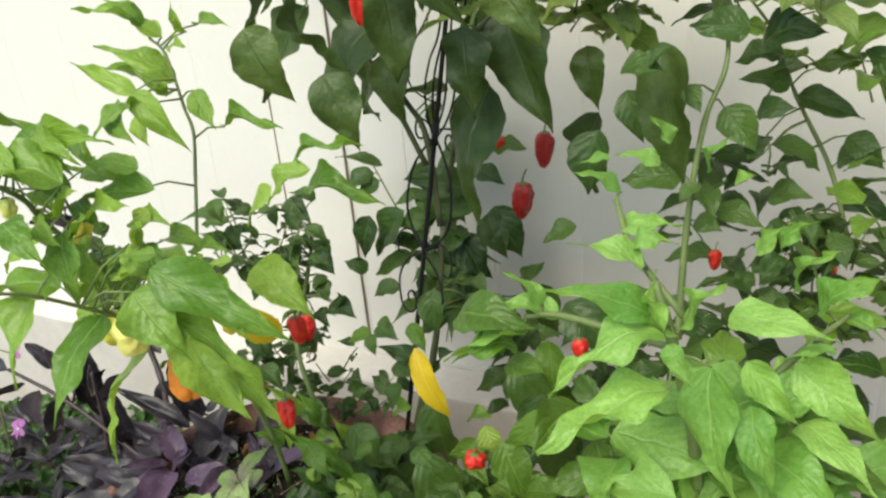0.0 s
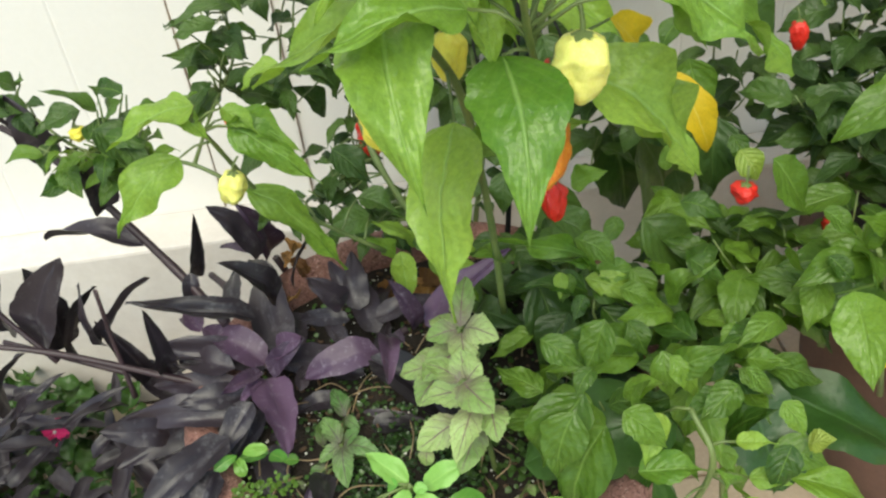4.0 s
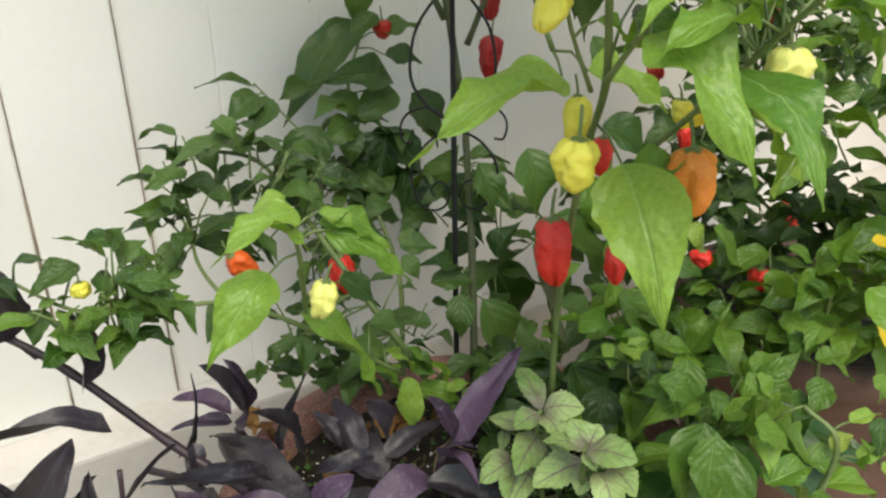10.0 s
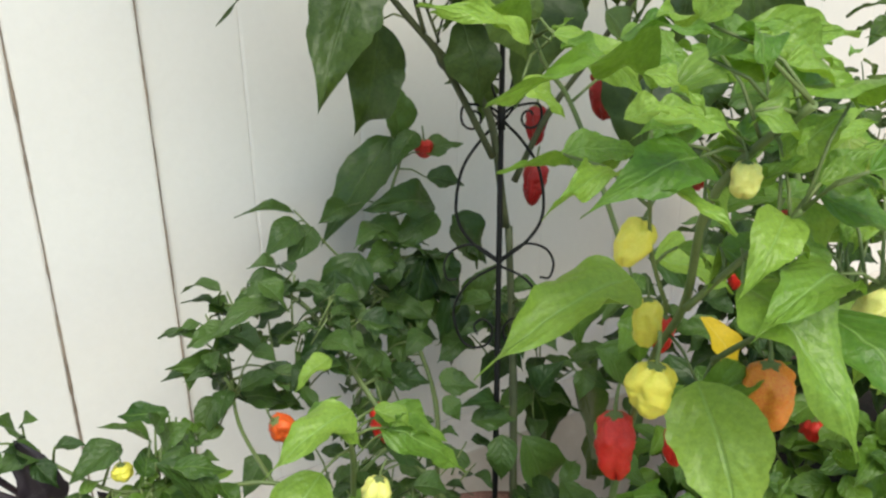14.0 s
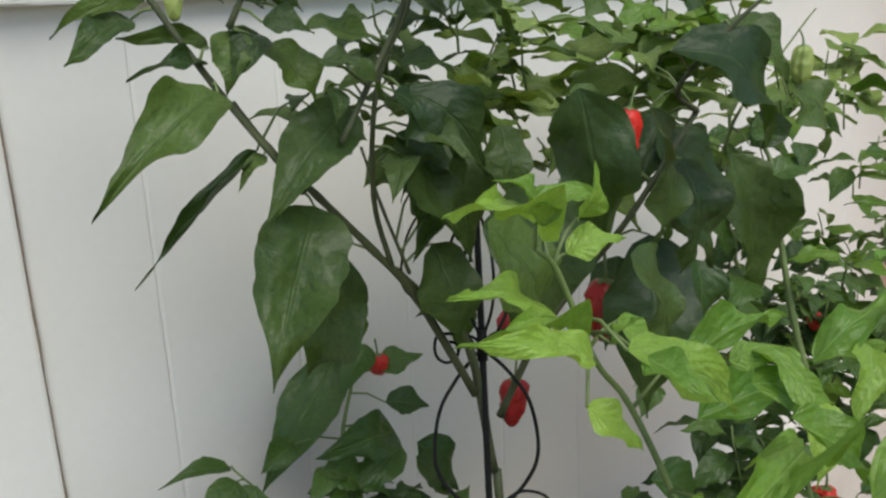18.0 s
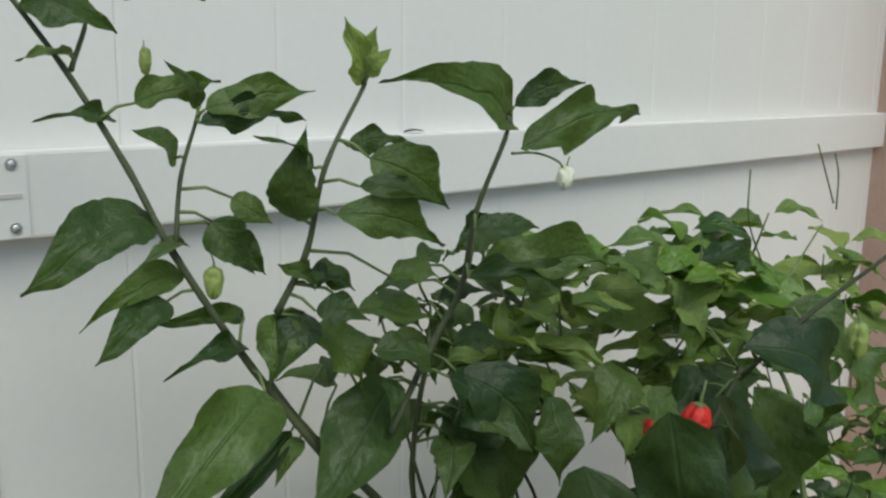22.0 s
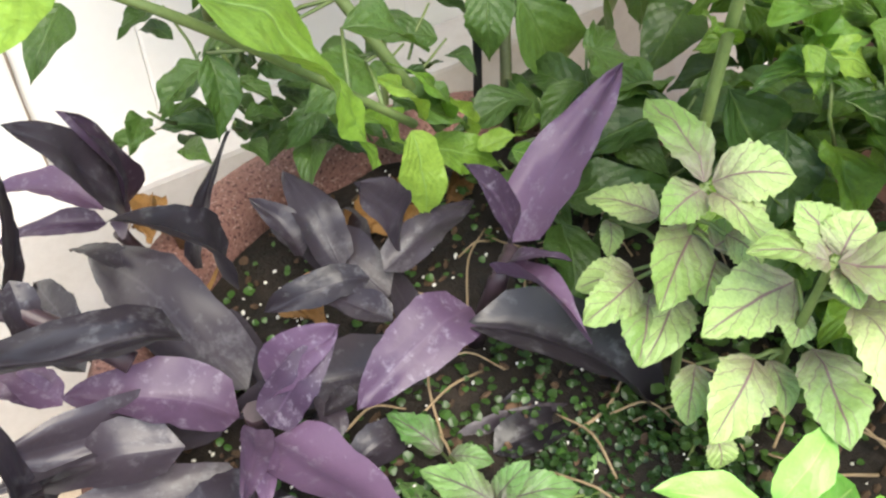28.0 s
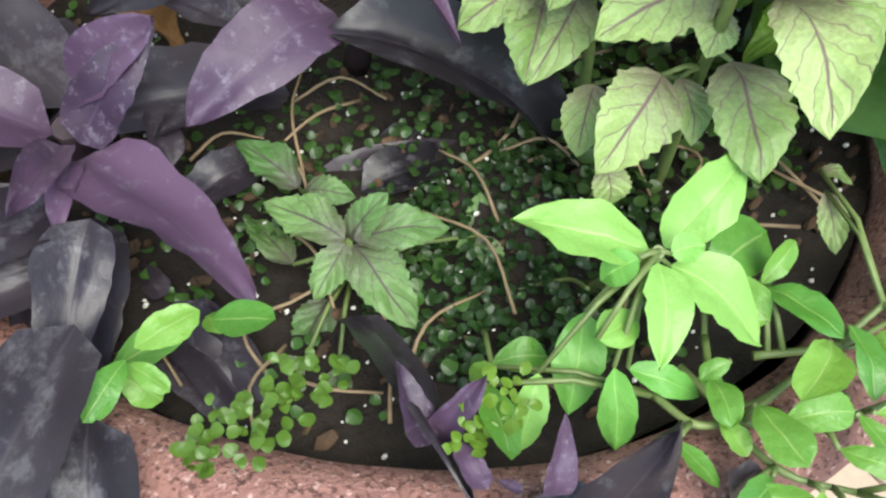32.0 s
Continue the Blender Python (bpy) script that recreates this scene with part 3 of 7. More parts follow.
grime = mottled("joint_grime", (0.10, 0.070, 0.050), (0.34, 0.27, 0.21), 30.0, 0.9, 0.4, 0.001, 200)
for x, wide in ((-0.2549, 0.0017), (-0.1172, 0.0011)):
    bm = bmesh.new()
    edge = []
    for k in range(170):
        z = 0.277 + 0.01 * k
        w = wide * max(0.15, 0.9 + 1.3 * noise.noise(Vector((x * 40, z * 16, 1.7))) + 0.6 * noise.noise(Vector((x * 40, z * 70, 5.1))))
        off = 0.0006 * noise.noise(Vector((x * 9, z * 30, 2.2)))
        edge.append([bm.verts.new((x + off + q, -0.0052 + d, z)) for q, d in ((-w, 0.004), (-w * 0.6, 0.0), (w * 0.6, 0.0), (w, 0.004))])
    for p, q in zip(edge, edge[1:]):
        for j in range(3):
            bm.faces.new((p[j], p[j + 1], q[j + 1], q[j])).smooth = True
    part("joint_dirt", bm, grime, fence, "ragged brown dirt in an upright joint")

house = tagged(part("wall_east", boxed(bmesh.new(), 1.55, 3.4, -0.62, 0.9, -0.04, 2.8, 0.01), stucco), "corner of a pink stucco house wall", "wall", kind="structure")


def pot(name, at, rim, foot, height, material, label, wall=0.05):
    """A turned pot with a rolled lip, hollow down to the soil."""
    p = thing(name, at, label, "plant pot")
    prof = [(foot, 0), (foot + (rim - foot) * 0.55, height * 0.5), (rim - 0.018, height - 0.055), (rim - 0.008, height - 0.05), (rim, height - 0.035), (rim + 0.002, height - 0.012),
            (rim - 0.005, height - 0.002), (rim - 0.014, height), (rim - wall + 0.012, height), (rim - wall, height - 0.008), (rim - wall - 0.004, height - 0.03), (rim - wall - 0.014, height - 0.12)]
    bm = bmesh.new()
    seg = 120
    rings = []
    for r, z in prof:
        rings.append([bm.verts.new((at[0] + (r + 0.0015 * math.sin(5 * a + z * 9)) * math.cos(a), at[1] + (r + 0.0015 * math.cos(4 * a)) * math.sin(a), at[2] + z + 0.001 * math.sin(7 * a) + 0.0015 * noise.noise(Vector((math.cos(a) * 9, math.sin(a) * 9, r * 60)))))
                      for a in (2 * math.pi * k / seg for k in range(seg))])
    for a, b in zip(rings, rings[1:]):
        for k in range(seg):
            bm.faces.new((a[k], a[(k + 1) % seg], b[(k + 1) % seg], b[k])).smooth = True
    bm.faces.new(rings[0][::-1])
    part("body", bm, material, p)
    bm = bmesh.new()
    rs = rim - wall - 0.006
    rows = []
    zs = at[2] + height - 0.028
    for i in range(15):
        rr = rs * i / 14
        rows.append([bm.verts.new((at[0] + rr * math.cos(2 * math.pi * k / 48), at[1] + rr * math.sin(2 * math.pi * k / 48),
                                   zs + 0.009 * noise.noise(Vector((rr * math.cos(2 * math.pi * k / 48) * 22, rr * math.sin(2 * math.pi * k / 48) * 22, at[0])))
                                   + 0.004 * noise.noise(Vector((rr * math.cos(2 * math.pi * k / 48) * 80, rr * math.sin(2 * math.pi * k / 48) * 80, 3)))))
                     for k in range(48)])
    for a, b in zip(rows, rows[1:]):
        for k in range(48):
            bm.faces.new((a[k], a[(k + 1) % 48], b[(k + 1) % 48], b[k])).smooth = True
    part("soil", bm, potting_soil, p, "dark potting soil")
    return p, zs


main_pot, soil_z = pot("terracotta_pot", (0.030, -0.537, -0.02), 0.249, 0.17, 0.425, terracotta, "large speckled terracotta pot crowded with plants", 0.036)
side_pot, _ = pot("brown_pot", (0.68, -0.46, -0.02), 0.215, 0.15, 0.41, dark_clay, "dark brown clay pot holding pepper plants", 0.03)

# ---- plants ----
hab = thing("pepper_plant", (0.085, -0.60, 0.37), "leafy pepper plant with yellow, orange and red fruit", "pepper plant")
ghost = thing("pepper_plant", (0.165, -0.34, 0.37), "tall dark pepper plant with large drooping leaves", "pepper plant")
backl = thing("pepper_plant", (0.05, -0.32, 0.37), "dark green pepper plant close to the fence", "pepper plant")
left = thing("pepper_plant", (0.0, -0.46, 0.37), "spreading pepper plant with small leaves", "pepper plant")
rfront = thing("pepper_plant", (0.60, -0.56, 0.36), "light green pepper plant with broad leaves", "pepper plant")
rback = thing("pepper_plant", (0.68, -0.38, 0.36), "bushy pepper plant with small red fruit", "pepper plant")
low = thing("pepper_plant", (0.20, -0.60, 0.37), "low fresh green pepper plant with yellowing leaves", "pepper plant")
purple = thing("purple_heart", (-0.05, -0.57, 0.36), "purple heart plant with pointed violet leaves", "plant")
purple2 = thing("purple_heart", (-0.12, -0.50, 0.37), "straggling purple heart stems over the pot edge", "plant")
basil = thing("basil", (0.09, -0.60, 0.37), "basil with pale leaves and purple veins", "herb")
basil_low = thing("basil", (-0.03, -0.60, 0.36), "young basil with purple-veined green leaves", "herb")
lime = thing("seedling", (0.04, -0.68, 0.37), "lime green seedling with smooth pointed leaves", "plant")
trail = thing("vinca", (0.06, -0.70, 0.37), "trailing vinca with glossy oval leaves", "plant")
broad = thing("broadleaf_plant", (0.30, -0.55, 0.0), "dark broad-leaved plant beside the pot", "plant")

# hab
stem(hab, 0.0031, 0.0023, (0.101, -0.570, 0.495), (0.094, -0.585, 0.606), (0.076, -0.630, 0.748), (0.050, -0.680, 0.824), (0.014, -0.720, 0.904), (0.015, -0.740, 0.941), (0.011, -0.780, 0.979))
stem(hab, 0.0024, 0.0015, (0.041, -0.690, 0.829), (0.044, -0.720, 0.868), (0.043, -0.760, 0.915))
stem(hab, 0.0024, 0.0015, (0.107, -0.660, 0.757), (0.116, -0.690, 0.789), (0.100, -0.760, 0.850), (0.089, -0.810, 0.893), (0.082, -0.850, 0.918))
stem(hab, 0.0017, 0.0011, (0.046, -0.670, 0.818), (0.018, -0.680, 0.866), (-0.008, -0.700, 0.914))
stem(hab, 0.0020, 0.0014, (0.069, -0.600, 0.831), (0.060, -0.570, 0.896), (0.052, -0.550, 0.935), (0.038, -0.540, 0.959), (0.020, -0.530, 1.010), (0.004, -0.530, 1.026))
leaf(hab, 'hab', (0.066, -0.615, 0.815), (-0.068, -0.618, 0.783), .058, 0.08)
leaf(hab, 'hab', (0.064, -0.685, 0.767), (0.043, -0.758, 0.666), .062, 0.05, hint=Vector((-0.5, -0.6, 0.4)))
leaf(hab, 'hab', (0.029, -0.739, 0.868), (0.036, -0.828, 0.808), .050, 0.1)
leaf(hab, 'hab', (0.087, -0.750, 0.840), (0.084, -0.835, 0.779), .050, 0.1)
leaf(hab, 'hab', (-0.050, -0.720, 0.938), (-0.112, -0.740, 0.935), .016)
leaf(hab, 'hab', (0.039, -0.730, 0.921), (0.061, -0.745, 0.938), .016)
leaf(hab, 'hab', (0.051, -0.762, 0.929), (0.091, -0.777, 0.924), .021)
leaf(hab, 'hab', (0.065, -0.751, 0.918), (0.113, -0.791, 0.887), .034)
leaf(hab, 'hab', (0.048, -0.790, 0.943), (0.111, -0.810, 0.923), .031)
leaf(hab, 'hab', (0.056, -0.739, 0.898), (0.078, -0.769, 0.857), .027)
leaf(hab, 'hab', (0.048, -0.720, 0.878), (0.072, -0.735, 0.860), .017)
leaf(hab, 'hab', (0.077, -0.694, 0.864), (0.034, -0.709, 0.848), .019)
leaf(hab, 'hab', (0.043, -0.712, 0.935), (-0.004, -0.732, 0.964), .028)
leaf(hab, 'hab', (0.008, -0.770, 0.952), (0.012, -0.785, 0.971), .012)
leaf(hab, 'hab', (-0.011, -0.720, 0.950), (-0.053, -0.735, 0.967), .019)
leaf(hab, 'hab', (0.039, -0.680, 0.867), (0.057, -0.695, 0.852), .014)
leaf(hab, 'hab', (0.142, -0.740, 0.889), (0.101, -0.755, 0.875), .017)
leaf(hab, 'hab', (-0.016, -0.740, 0.948), (-0.095, -0.748, 0.938), .039)
leaf(hab, 'hab', (0.164, -0.760, 0.903), (0.282, -0.743, 0.843), .042)
leaf(hab, 'hab', (0.145, -0.770, 0.874), (0.250, -0.755, 0.815), .026)
leaf(hab, 'hab', (0.153, -0.717, 0.793), (0.223, -0.702, 0.716), .029)
leaf(hab, 'hab', (0.083, -0.750, 0.965), (-0.010, -0.770, 0.981), .047)
leaf(hab, 'hab', (0.055, -0.737, 0.928), (0.096, -0.752, 0.963), .027)
leaf(hab, 'hab', (0.068, -0.729, 0.907), (0.100, -0.744, 0.839), .024)
leaf(hab, 'hab', (0.095, -0.797, 0.906), (0.098, -0.812, 0.891), .011)
leaf(hab, 'hab', (0.114, -0.710, 0.918), (0.165, -0.725, 0.926), .027)
leaf(hab, 'hab', (0.133, -0.745, 0.914), (0.142, -0.760, 0.888), .015)
leaf(hab, 'hab', (0.165, -0.750, 0.911), (0.127, -0.765, 0.909), .019)
leaf(hab, 'hab', (0.054, -0.700, 0.870), (0.108, -0.715, 0.830), .034)
leaf(hab, 'hab', (0.016, -0.712, 0.930), (0.055, -0.727, 0.940), .021)
leaf(hab, 'hab', (0.034, -0.700, 0.922), (0.073, -0.715, 0.906), .022)
leaf(hab, 'hab', (0.014, -0.720, 0.922), (0.019, -0.735, 0.901), .013)
leaf(hab, 'hab', (0.041, -0.740, 0.951), (0.051, -0.755, 0.972), .013)
leaf(hab, 'hab', (0.177, -0.750, 0.849), (0.190, -0.765, 0.836), .011)
leaf(hab, 'hab', (0.155, -0.774, 0.888), (0.213, -0.790, 0.845), .046, 0.05, hint=Vector((0.2, -0.6, 0.7)))
leaf(hab, 'hab', (0.134, -0.708, 0.810), (0.210, -0.728, 0.732), .050, 0.05, hint=Vector((0.25, -0.55, 0.75)))
leaf(hab, 'hab', (0.069, -0.770, 0.876), (-0.013, -0.785, 0.869), .041)
leaf(hab, 'hab', (0.078, -0.743, 0.872), (0.081, -0.758, 0.834), .020)
leaf(hab, 'hab', (0.076, -0.745, 0.916), (0.107, -0.760, 0.945), .022)
leaf(hab, 'hab', (0.071, -0.720, 0.928), (0.134, -0.735, 0.944), .024)
leaf(hab, 'hab', (0.122, -0.720, 0.900), (0.139, -0.735, 0.933), .020)
leaf(hab, 'hab', (0.128, -0.670, 0.871), (0.183, -0.685, 0.888), .020)
leaf(hab, 'hab', (0.136, -0.720, 0.886), (0.194, -0.735, 0.865), .031)
leaf(hab, 'hab', (0.200, -0.735, 0.886), (0.253, -0.765, 0.856), .033)
leaf(hab, 'hab', (0.056, -0.780, 0.936), (0.070, -0.795, 0.921), .012)
leaf(hab, 'hab', (0.043, -0.750, 0.909), (-0.005, -0.765, 0.877), .029)
leaf(hab, 'hab', (0.099, -0.734, 0.877), (0.147, -0.749, 0.890), .026)
leaf(hab, 'hab', (0.116, -0.737, 0.899), (0.099, -0.752, 0.877), .015)
leaf(hab, 'hab', (0.018, -0.756, 0.993), (0.064, -0.771, 0.971), .020)
leaf(hab, 'hab', (0.013, -0.719, 0.994), (0.078, -0.734, 0.968), .024)
leaf(hab, 'hab', (-0.026, -0.740, 1.015), (-0.004, -0.755, 1.047), .020)
leaf(hab, 'hab', (-0.017, -0.740, 0.997), (0.020, -0.755, 1.013), .021)
leaf(hab, 'hab', (-0.044, -0.744, 1.013), (-0.071, -0.759, 1.022), .016)
leaf(hab, 'hab', (-0.069, -0.760, 0.979), (-0.031, -0.775, 0.972), .020)
leaf(hab, 'hab', (-0.010, -0.764, 0.975), (0.020, -0.779, 0.953), .020)
leaf(hab, 'hab', (0.012, -0.720, 0.939), (0.048, -0.735, 0.923), .020)
leaf(hab, 'hab', (-0.018, -0.636, 0.924), (0.035, -0.651, 0.921), .027)
leaf(hab, 'hab', (0.072, -0.680, 0.741), (0.148, -0.695, 0.761), .028)
leaf(hab, 'hab', (0.168, -0.700, 0.886), (0.153, -0.715, 0.849), .021)
leaf(hab, 'hab', (0.016, -0.670, 0.965), (-0.116, -0.710, 0.992), .023)
leaf(hab, 'hab', (0.020, -0.587, 0.981), (0.022, -0.627, 0.972), .020)
leaf(hab, 'hab', (0.051, -0.626, 0.991), (0.036, -0.666, 0.969), .023)
leaf(hab, 'hab', (-0.074, -0.740, 1.010), (-0.054, -0.780, 1.015), .022)
leaf(hab, 'hab', (-0.005, -0.753, 1.006), (-0.040, -0.793, 0.997), .020)
leaf(hab, 'hab', (0.034, -0.620, 0.900), (-0.064, -0.640, 0.928), .020)
leaf(hab, 'hab', (-0.058, -0.736, 0.952), (-0.025, -0.776, 0.920), .030)
leaf(hab, 'hab', (-0.086, -0.760, 0.981), (-0.062, -0.775, 0.984), .014)
leaf(hab, 'hab', (-0.096, -0.780, 1.005), (-0.075, -0.795, 0.989), .015)
leaf(hab, 'hab', (0.028, -0.528, 1.018), (0.058, -0.543, 1.025), .017)
leaf(hab, 'hab', (0.015, -0.524, 1.026), (-0.066, -0.554, 1.067), .029)
leaf(hab, 'hab', (0.002, -0.533, 1.040), (-0.031, -0.548, 1.072), .021)
leaf(hab, 'hab', (0.024, -0.542, 0.972), (-0.060, -0.562, 1.009), .021)
leaf(hab, 'hab', (0.032, -0.556, 0.975), (0.038, -0.571, 0.992), .011)
leaf(hab, 'hab', (0.006, -0.567, 0.978), (-0.073, -0.572, 1.014), .020)
leaf(hab, 'hab', (0.013, -0.582, 0.985), (0.089, -0.602, 0.939), .029)
leaf(hab, 'hab', (0.032, -0.636, 0.980), (0.074, -0.656, 0.966), .022)
leaf(hab, 'hab', (0.018, -0.663, 0.979), (0.050, -0.683, 0.944), .025)
leaf(hab, 'hab', (0.032, -0.624, 0.987), (0.057, -0.639, 0.990), .014)
leaf(hab, 'hab', (-0.001, -0.570, 0.956), (0.024, -0.585, 0.929), .020)
leaf(hab, 'hab', (0.019, -0.523, 0.979), (-0.062, -0.543, 1.020), .034)
leaf(hab, 'hab', (0.045, -0.520, 1.032), (0.044, -0.535, 1.064), .017)
leaf(hab, 'hab', (0.037, -0.490, 1.032), (0.087, -0.505, 1.035), .019)
leaf(hab, 'hab', (0.055, -0.540, 0.977), (0.088, -0.555, 0.941), .025)
leaf(hab, 'hab', (0.097, -0.554, 0.946), (0.177, -0.569, 0.957), .021)
leaf(hab, 'hab', (-0.009, -0.710, 0.974), (0.117, -0.730, 1.006), .029)
leaf(hab, 'hab', (0.035, -0.724, 0.994), (0.096, -0.739, 0.980), .020)
leaf(hab, 'hab', (0.103, -0.685, 0.954), (0.055, -0.700, 0.963), .025)
leaf(hab, 'hab', (0.117, -0.686, 0.936), (0.032, -0.701, 0.926), .030)
leaf(hab, 'hab', (0.191, -0.580, 0.924), (0.277, -0.595, 0.957), .023)
leaf(hab, 'hab', (0.223, -0.600, 0.930), (0.179, -0.615, 0.897), .028)
leaf(hab, 'hab', (0.161, -0.520, 0.873), (0.261, -0.540, 0.874), .032)
leaf(hab, 'yellow', (0.161, -0.685, 0.822), (0.180, -0.628, 0.758), .030, 0.1, hint=Vector((0.4, -0.6, 0.6)))
leaf(hab, 'hab', (0.121, -0.580, 0.805), (0.200, -0.600, 0.766), .045)
leaf(hab, 'hab', (0.176, -0.600, 0.909), (0.146, -0.615, 0.871), .025)
leaf(hab, 'lightg', (0.136, -0.713, 0.932), (0.123, -0.733, 0.902), .030)
leaf(hab, 'hab', (0.092, -0.658, 0.872), (0.157, -0.673, 0.877), .025)
leaf(hab, 'hab', (0.127, -0.720, 0.902), (0.153, -0.735, 0.864), .024)
pod(hab, 'bonnet', 'yellow', (0.020, -0.690, 0.794), .034, .038, 0)
pod(hab, 'bonnet', 'pale', (0.126, -0.763, 0.852), .033, .039, 0)
pod(hab, 'bonnet', 'pale', (0.007, -0.750, 0.944), .017, .019, 0)
pod(hab, 'bonnet', 'yellow', (0.009, -0.680, 0.891), .023, .030, 25)
pod(hab, 'bonnet', 'yellow', (0.069, -0.630, 0.803), .024, .036, 0)
pod(hab, 'bonnet', 'orange', (0.115, -0.702, 0.772), .039, .050, 0)
pod(hab, 'ghost', 'red', (0.061, -0.614, 0.702), .037, .058, 0)
pod(hab, 'ghost', 'red', (0.151, -0.569, 0.741), .022, .036, 0)
pod(hab, 'ghost', 'red', (0.142, -0.600, 0.652), .023, .036, 0)
pod(hab, 'bonnet', 'yellow', (0.145, -0.660, 0.794), .018, .018, 0)

# ghost
stem(ghost, 0.0050, 0.0040, (0.146, -0.372, 0.365), (0.182, -0.315, 0.541), (0.196, -0.280, 0.718))
stem(ghost, 0.0038, 0.0027, (0.177, -0.275, 0.800), (0.121, -0.266, 0.906), (0.085, -0.262, 0.952), (0.042, -0.255, 1.003), (0.010, -0.245, 1.043), (-0.011, -0.235, 1.078))
stem(ghost, 0.0027, 0.0014, (0.023, -0.270, 1.011), (-0.028, -0.245, 1.093), (-0.066, -0.220, 1.169), (-0.082, -0.200, 1.218), (-0.104, -0.170, 1.276), (-0.129, -0.150, 1.323), (-0.137, -0.140, 1.343))
stem(ghost, 0.0018, 0.0011, (-0.064, -0.220, 1.172), (-0.054, -0.210, 1.212), (-0.042, -0.210, 1.247))
stem(ghost, 0.0016, 0.0010, (-0.101, -0.170, 1.276), (-0.085, -0.160, 1.313), (-0.089, -0.150, 1.348), (-0.086, -0.150, 1.365))
stem(ghost, 0.0024, 0.0013, (-0.019, -0.260, 1.131), (-0.003, -0.270, 1.170), (0.004, -0.280, 1.221), (0.042, -0.270, 1.270))
stem(ghost, 0.0024, 0.0013, (0.039, -0.300, 1.049), (0.075, -0.300, 1.103), (0.091, -0.310, 1.141), (0.092, -0.320, 1.189), (0.107, -0.330, 1.237), (0.110, -0.330, 1.252))
stem(ghost, 0.0044, 0.0032, (0.192, -0.280, 0.718), (0.178, -0.270, 0.836), (0.152, -0.265, 0.880), (0.107, -0.260, 0.930))
stem(ghost, 0.0036, 0.0024, (0.206, -0.275, 0.768), (0.230, -0.300, 0.845), (0.262, -0.330, 0.910), (0.272, -0.370, 0.966), (0.342, -0.380, 1.045))
stem(ghost, 0.0024, 0.0013, (0.341, -0.380, 1.045), (0.248, -0.430, 1.075), (0.265, -0.460, 1.118), (0.303, -0.500, 1.167))
stem(ghost, 0.0024, 0.0014, (0.099, -0.266, 0.938), (0.082, -0.272, 0.997), (0.078, -0.290, 1.081), (0.102, -0.300, 1.139), (0.113, -0.300, 1.173))
stem(ghost, 0.0016, 0.0010, (0.114, -0.270, 0.928), (0.084, -0.280, 0.990), (0.068, -0.280, 1.040))
stem(ghost, 0.0009, 0.0007, (0.114, -0.330, 1.228), (0.138, -0.330, 1.227), (0.159, -0.330, 1.221), (0.168, -0.330, 1.214))
leaf(ghost, 'ghost', (0.095, -0.288, 1.048), (0.136, -0.308, 0.959), .062)
leaf(ghost, 'ghost', (0.052, -0.440, 1.014), (0.104, -0.435, 0.932), .060)
leaf(ghost, 'ghost', (0.160, -0.462, 0.975), (0.200, -0.472, 0.896), .055)
leaf(ghost, 'ghost', (0.326, -0.353, 1.028), (0.381, -0.373, 0.895), .078)
leaf(ghost, 'ghost', (-0.041, -0.280, 1.091), (-0.142, -0.320, 1.036), .042)
leaf(ghost, 'ghost', (0.003, -0.240, 1.042), (-0.100, -0.240, 0.958), .018)
leaf(ghost, 'ghost', (0.068, -0.267, 1.069), (-0.026, -0.297, 0.997), .050)
leaf(ghost, 'ghost', (0.030, -0.270, 1.000), (-0.036, -0.307, 0.882), .068, 0.1)
leaf(ghost, 'ghost', (0.075, -0.215, 0.945), (0.060, -0.176, 0.818), .060, 0.1)
leaf(ghost, 'ghost', (0.172, -0.355, 1.005), (0.131, -0.380, 0.880), .080, 0.1)
leaf(ghost, 'ghost', (0.126, -0.270, 1.033), (0.167, -0.290, 0.930), .065)
leaf(ghost, 'ghost', (0.157, -0.260, 0.973), (0.114, -0.275, 0.937), .020)
leaf(ghost, 'ghost', (0.087, -0.312, 1.082), (0.150, -0.333, 1.013), .040)
leaf(ghost, 'ghost', (0.168, -0.324, 1.049), (0.167, -0.339, 0.985), .041)
leaf(ghost, 'ghost', (0.116, -0.455, 1.090), (0.160, -0.436, 0.962), .054, 0.05, hint=Vector((-0.6, -0.5, 0.3)))
leaf(ghost, 'ghost', (0.296, -0.400, 1.013), (0.302, -0.411, 0.915), .056)
leaf(ghost, 'ghost', (0.482, -0.322, 0.982), (0.516, -0.342, 0.821), .067)
leaf(ghost, 'ghost', (0.290, -0.435, 1.117), (0.322, -0.475, 1.076), .041)
leaf(ghost, 'ghost', (0.348, -0.457, 1.071), (0.406, -0.472, 1.010), .044)
leaf(ghost, 'ghost', (-0.070, -0.218, 1.139), (-0.122, -0.233, 1.112), .025)
leaf(ghost, 'ghost', (-0.030, -0.240, 1.107), (-0.089, -0.255, 1.106), .017)
leaf(ghost, 'ghost', (0.005, -0.254, 1.126), (-0.026, -0.269, 1.093), .028)
leaf(ghost, 'ghost', (0.006, -0.260, 1.117), (0.037, -0.275, 1.070), .036)
leaf(ghost, 'ghost', (0.028, -0.297, 1.106), (0.073, -0.312, 1.082), .033)
leaf(ghost, 'ghost', (0.103, -0.307, 1.145), (0.131, -0.322, 1.114), .028)
leaf(ghost, 'ghost', (0.107, -0.310, 1.147), (0.189, -0.370, 1.148), .029)
leaf(ghost, 'ghost', (0.038, -0.300, 1.153), (0.070, -0.315, 1.149), .018)
leaf(ghost, 'ghost', (-0.004, -0.280, 1.134), (0.027, -0.295, 1.126), .018)
leaf(ghost, 'ghost', (0.001, -0.262, 1.150), (0.028, -0.277, 1.143), .019)
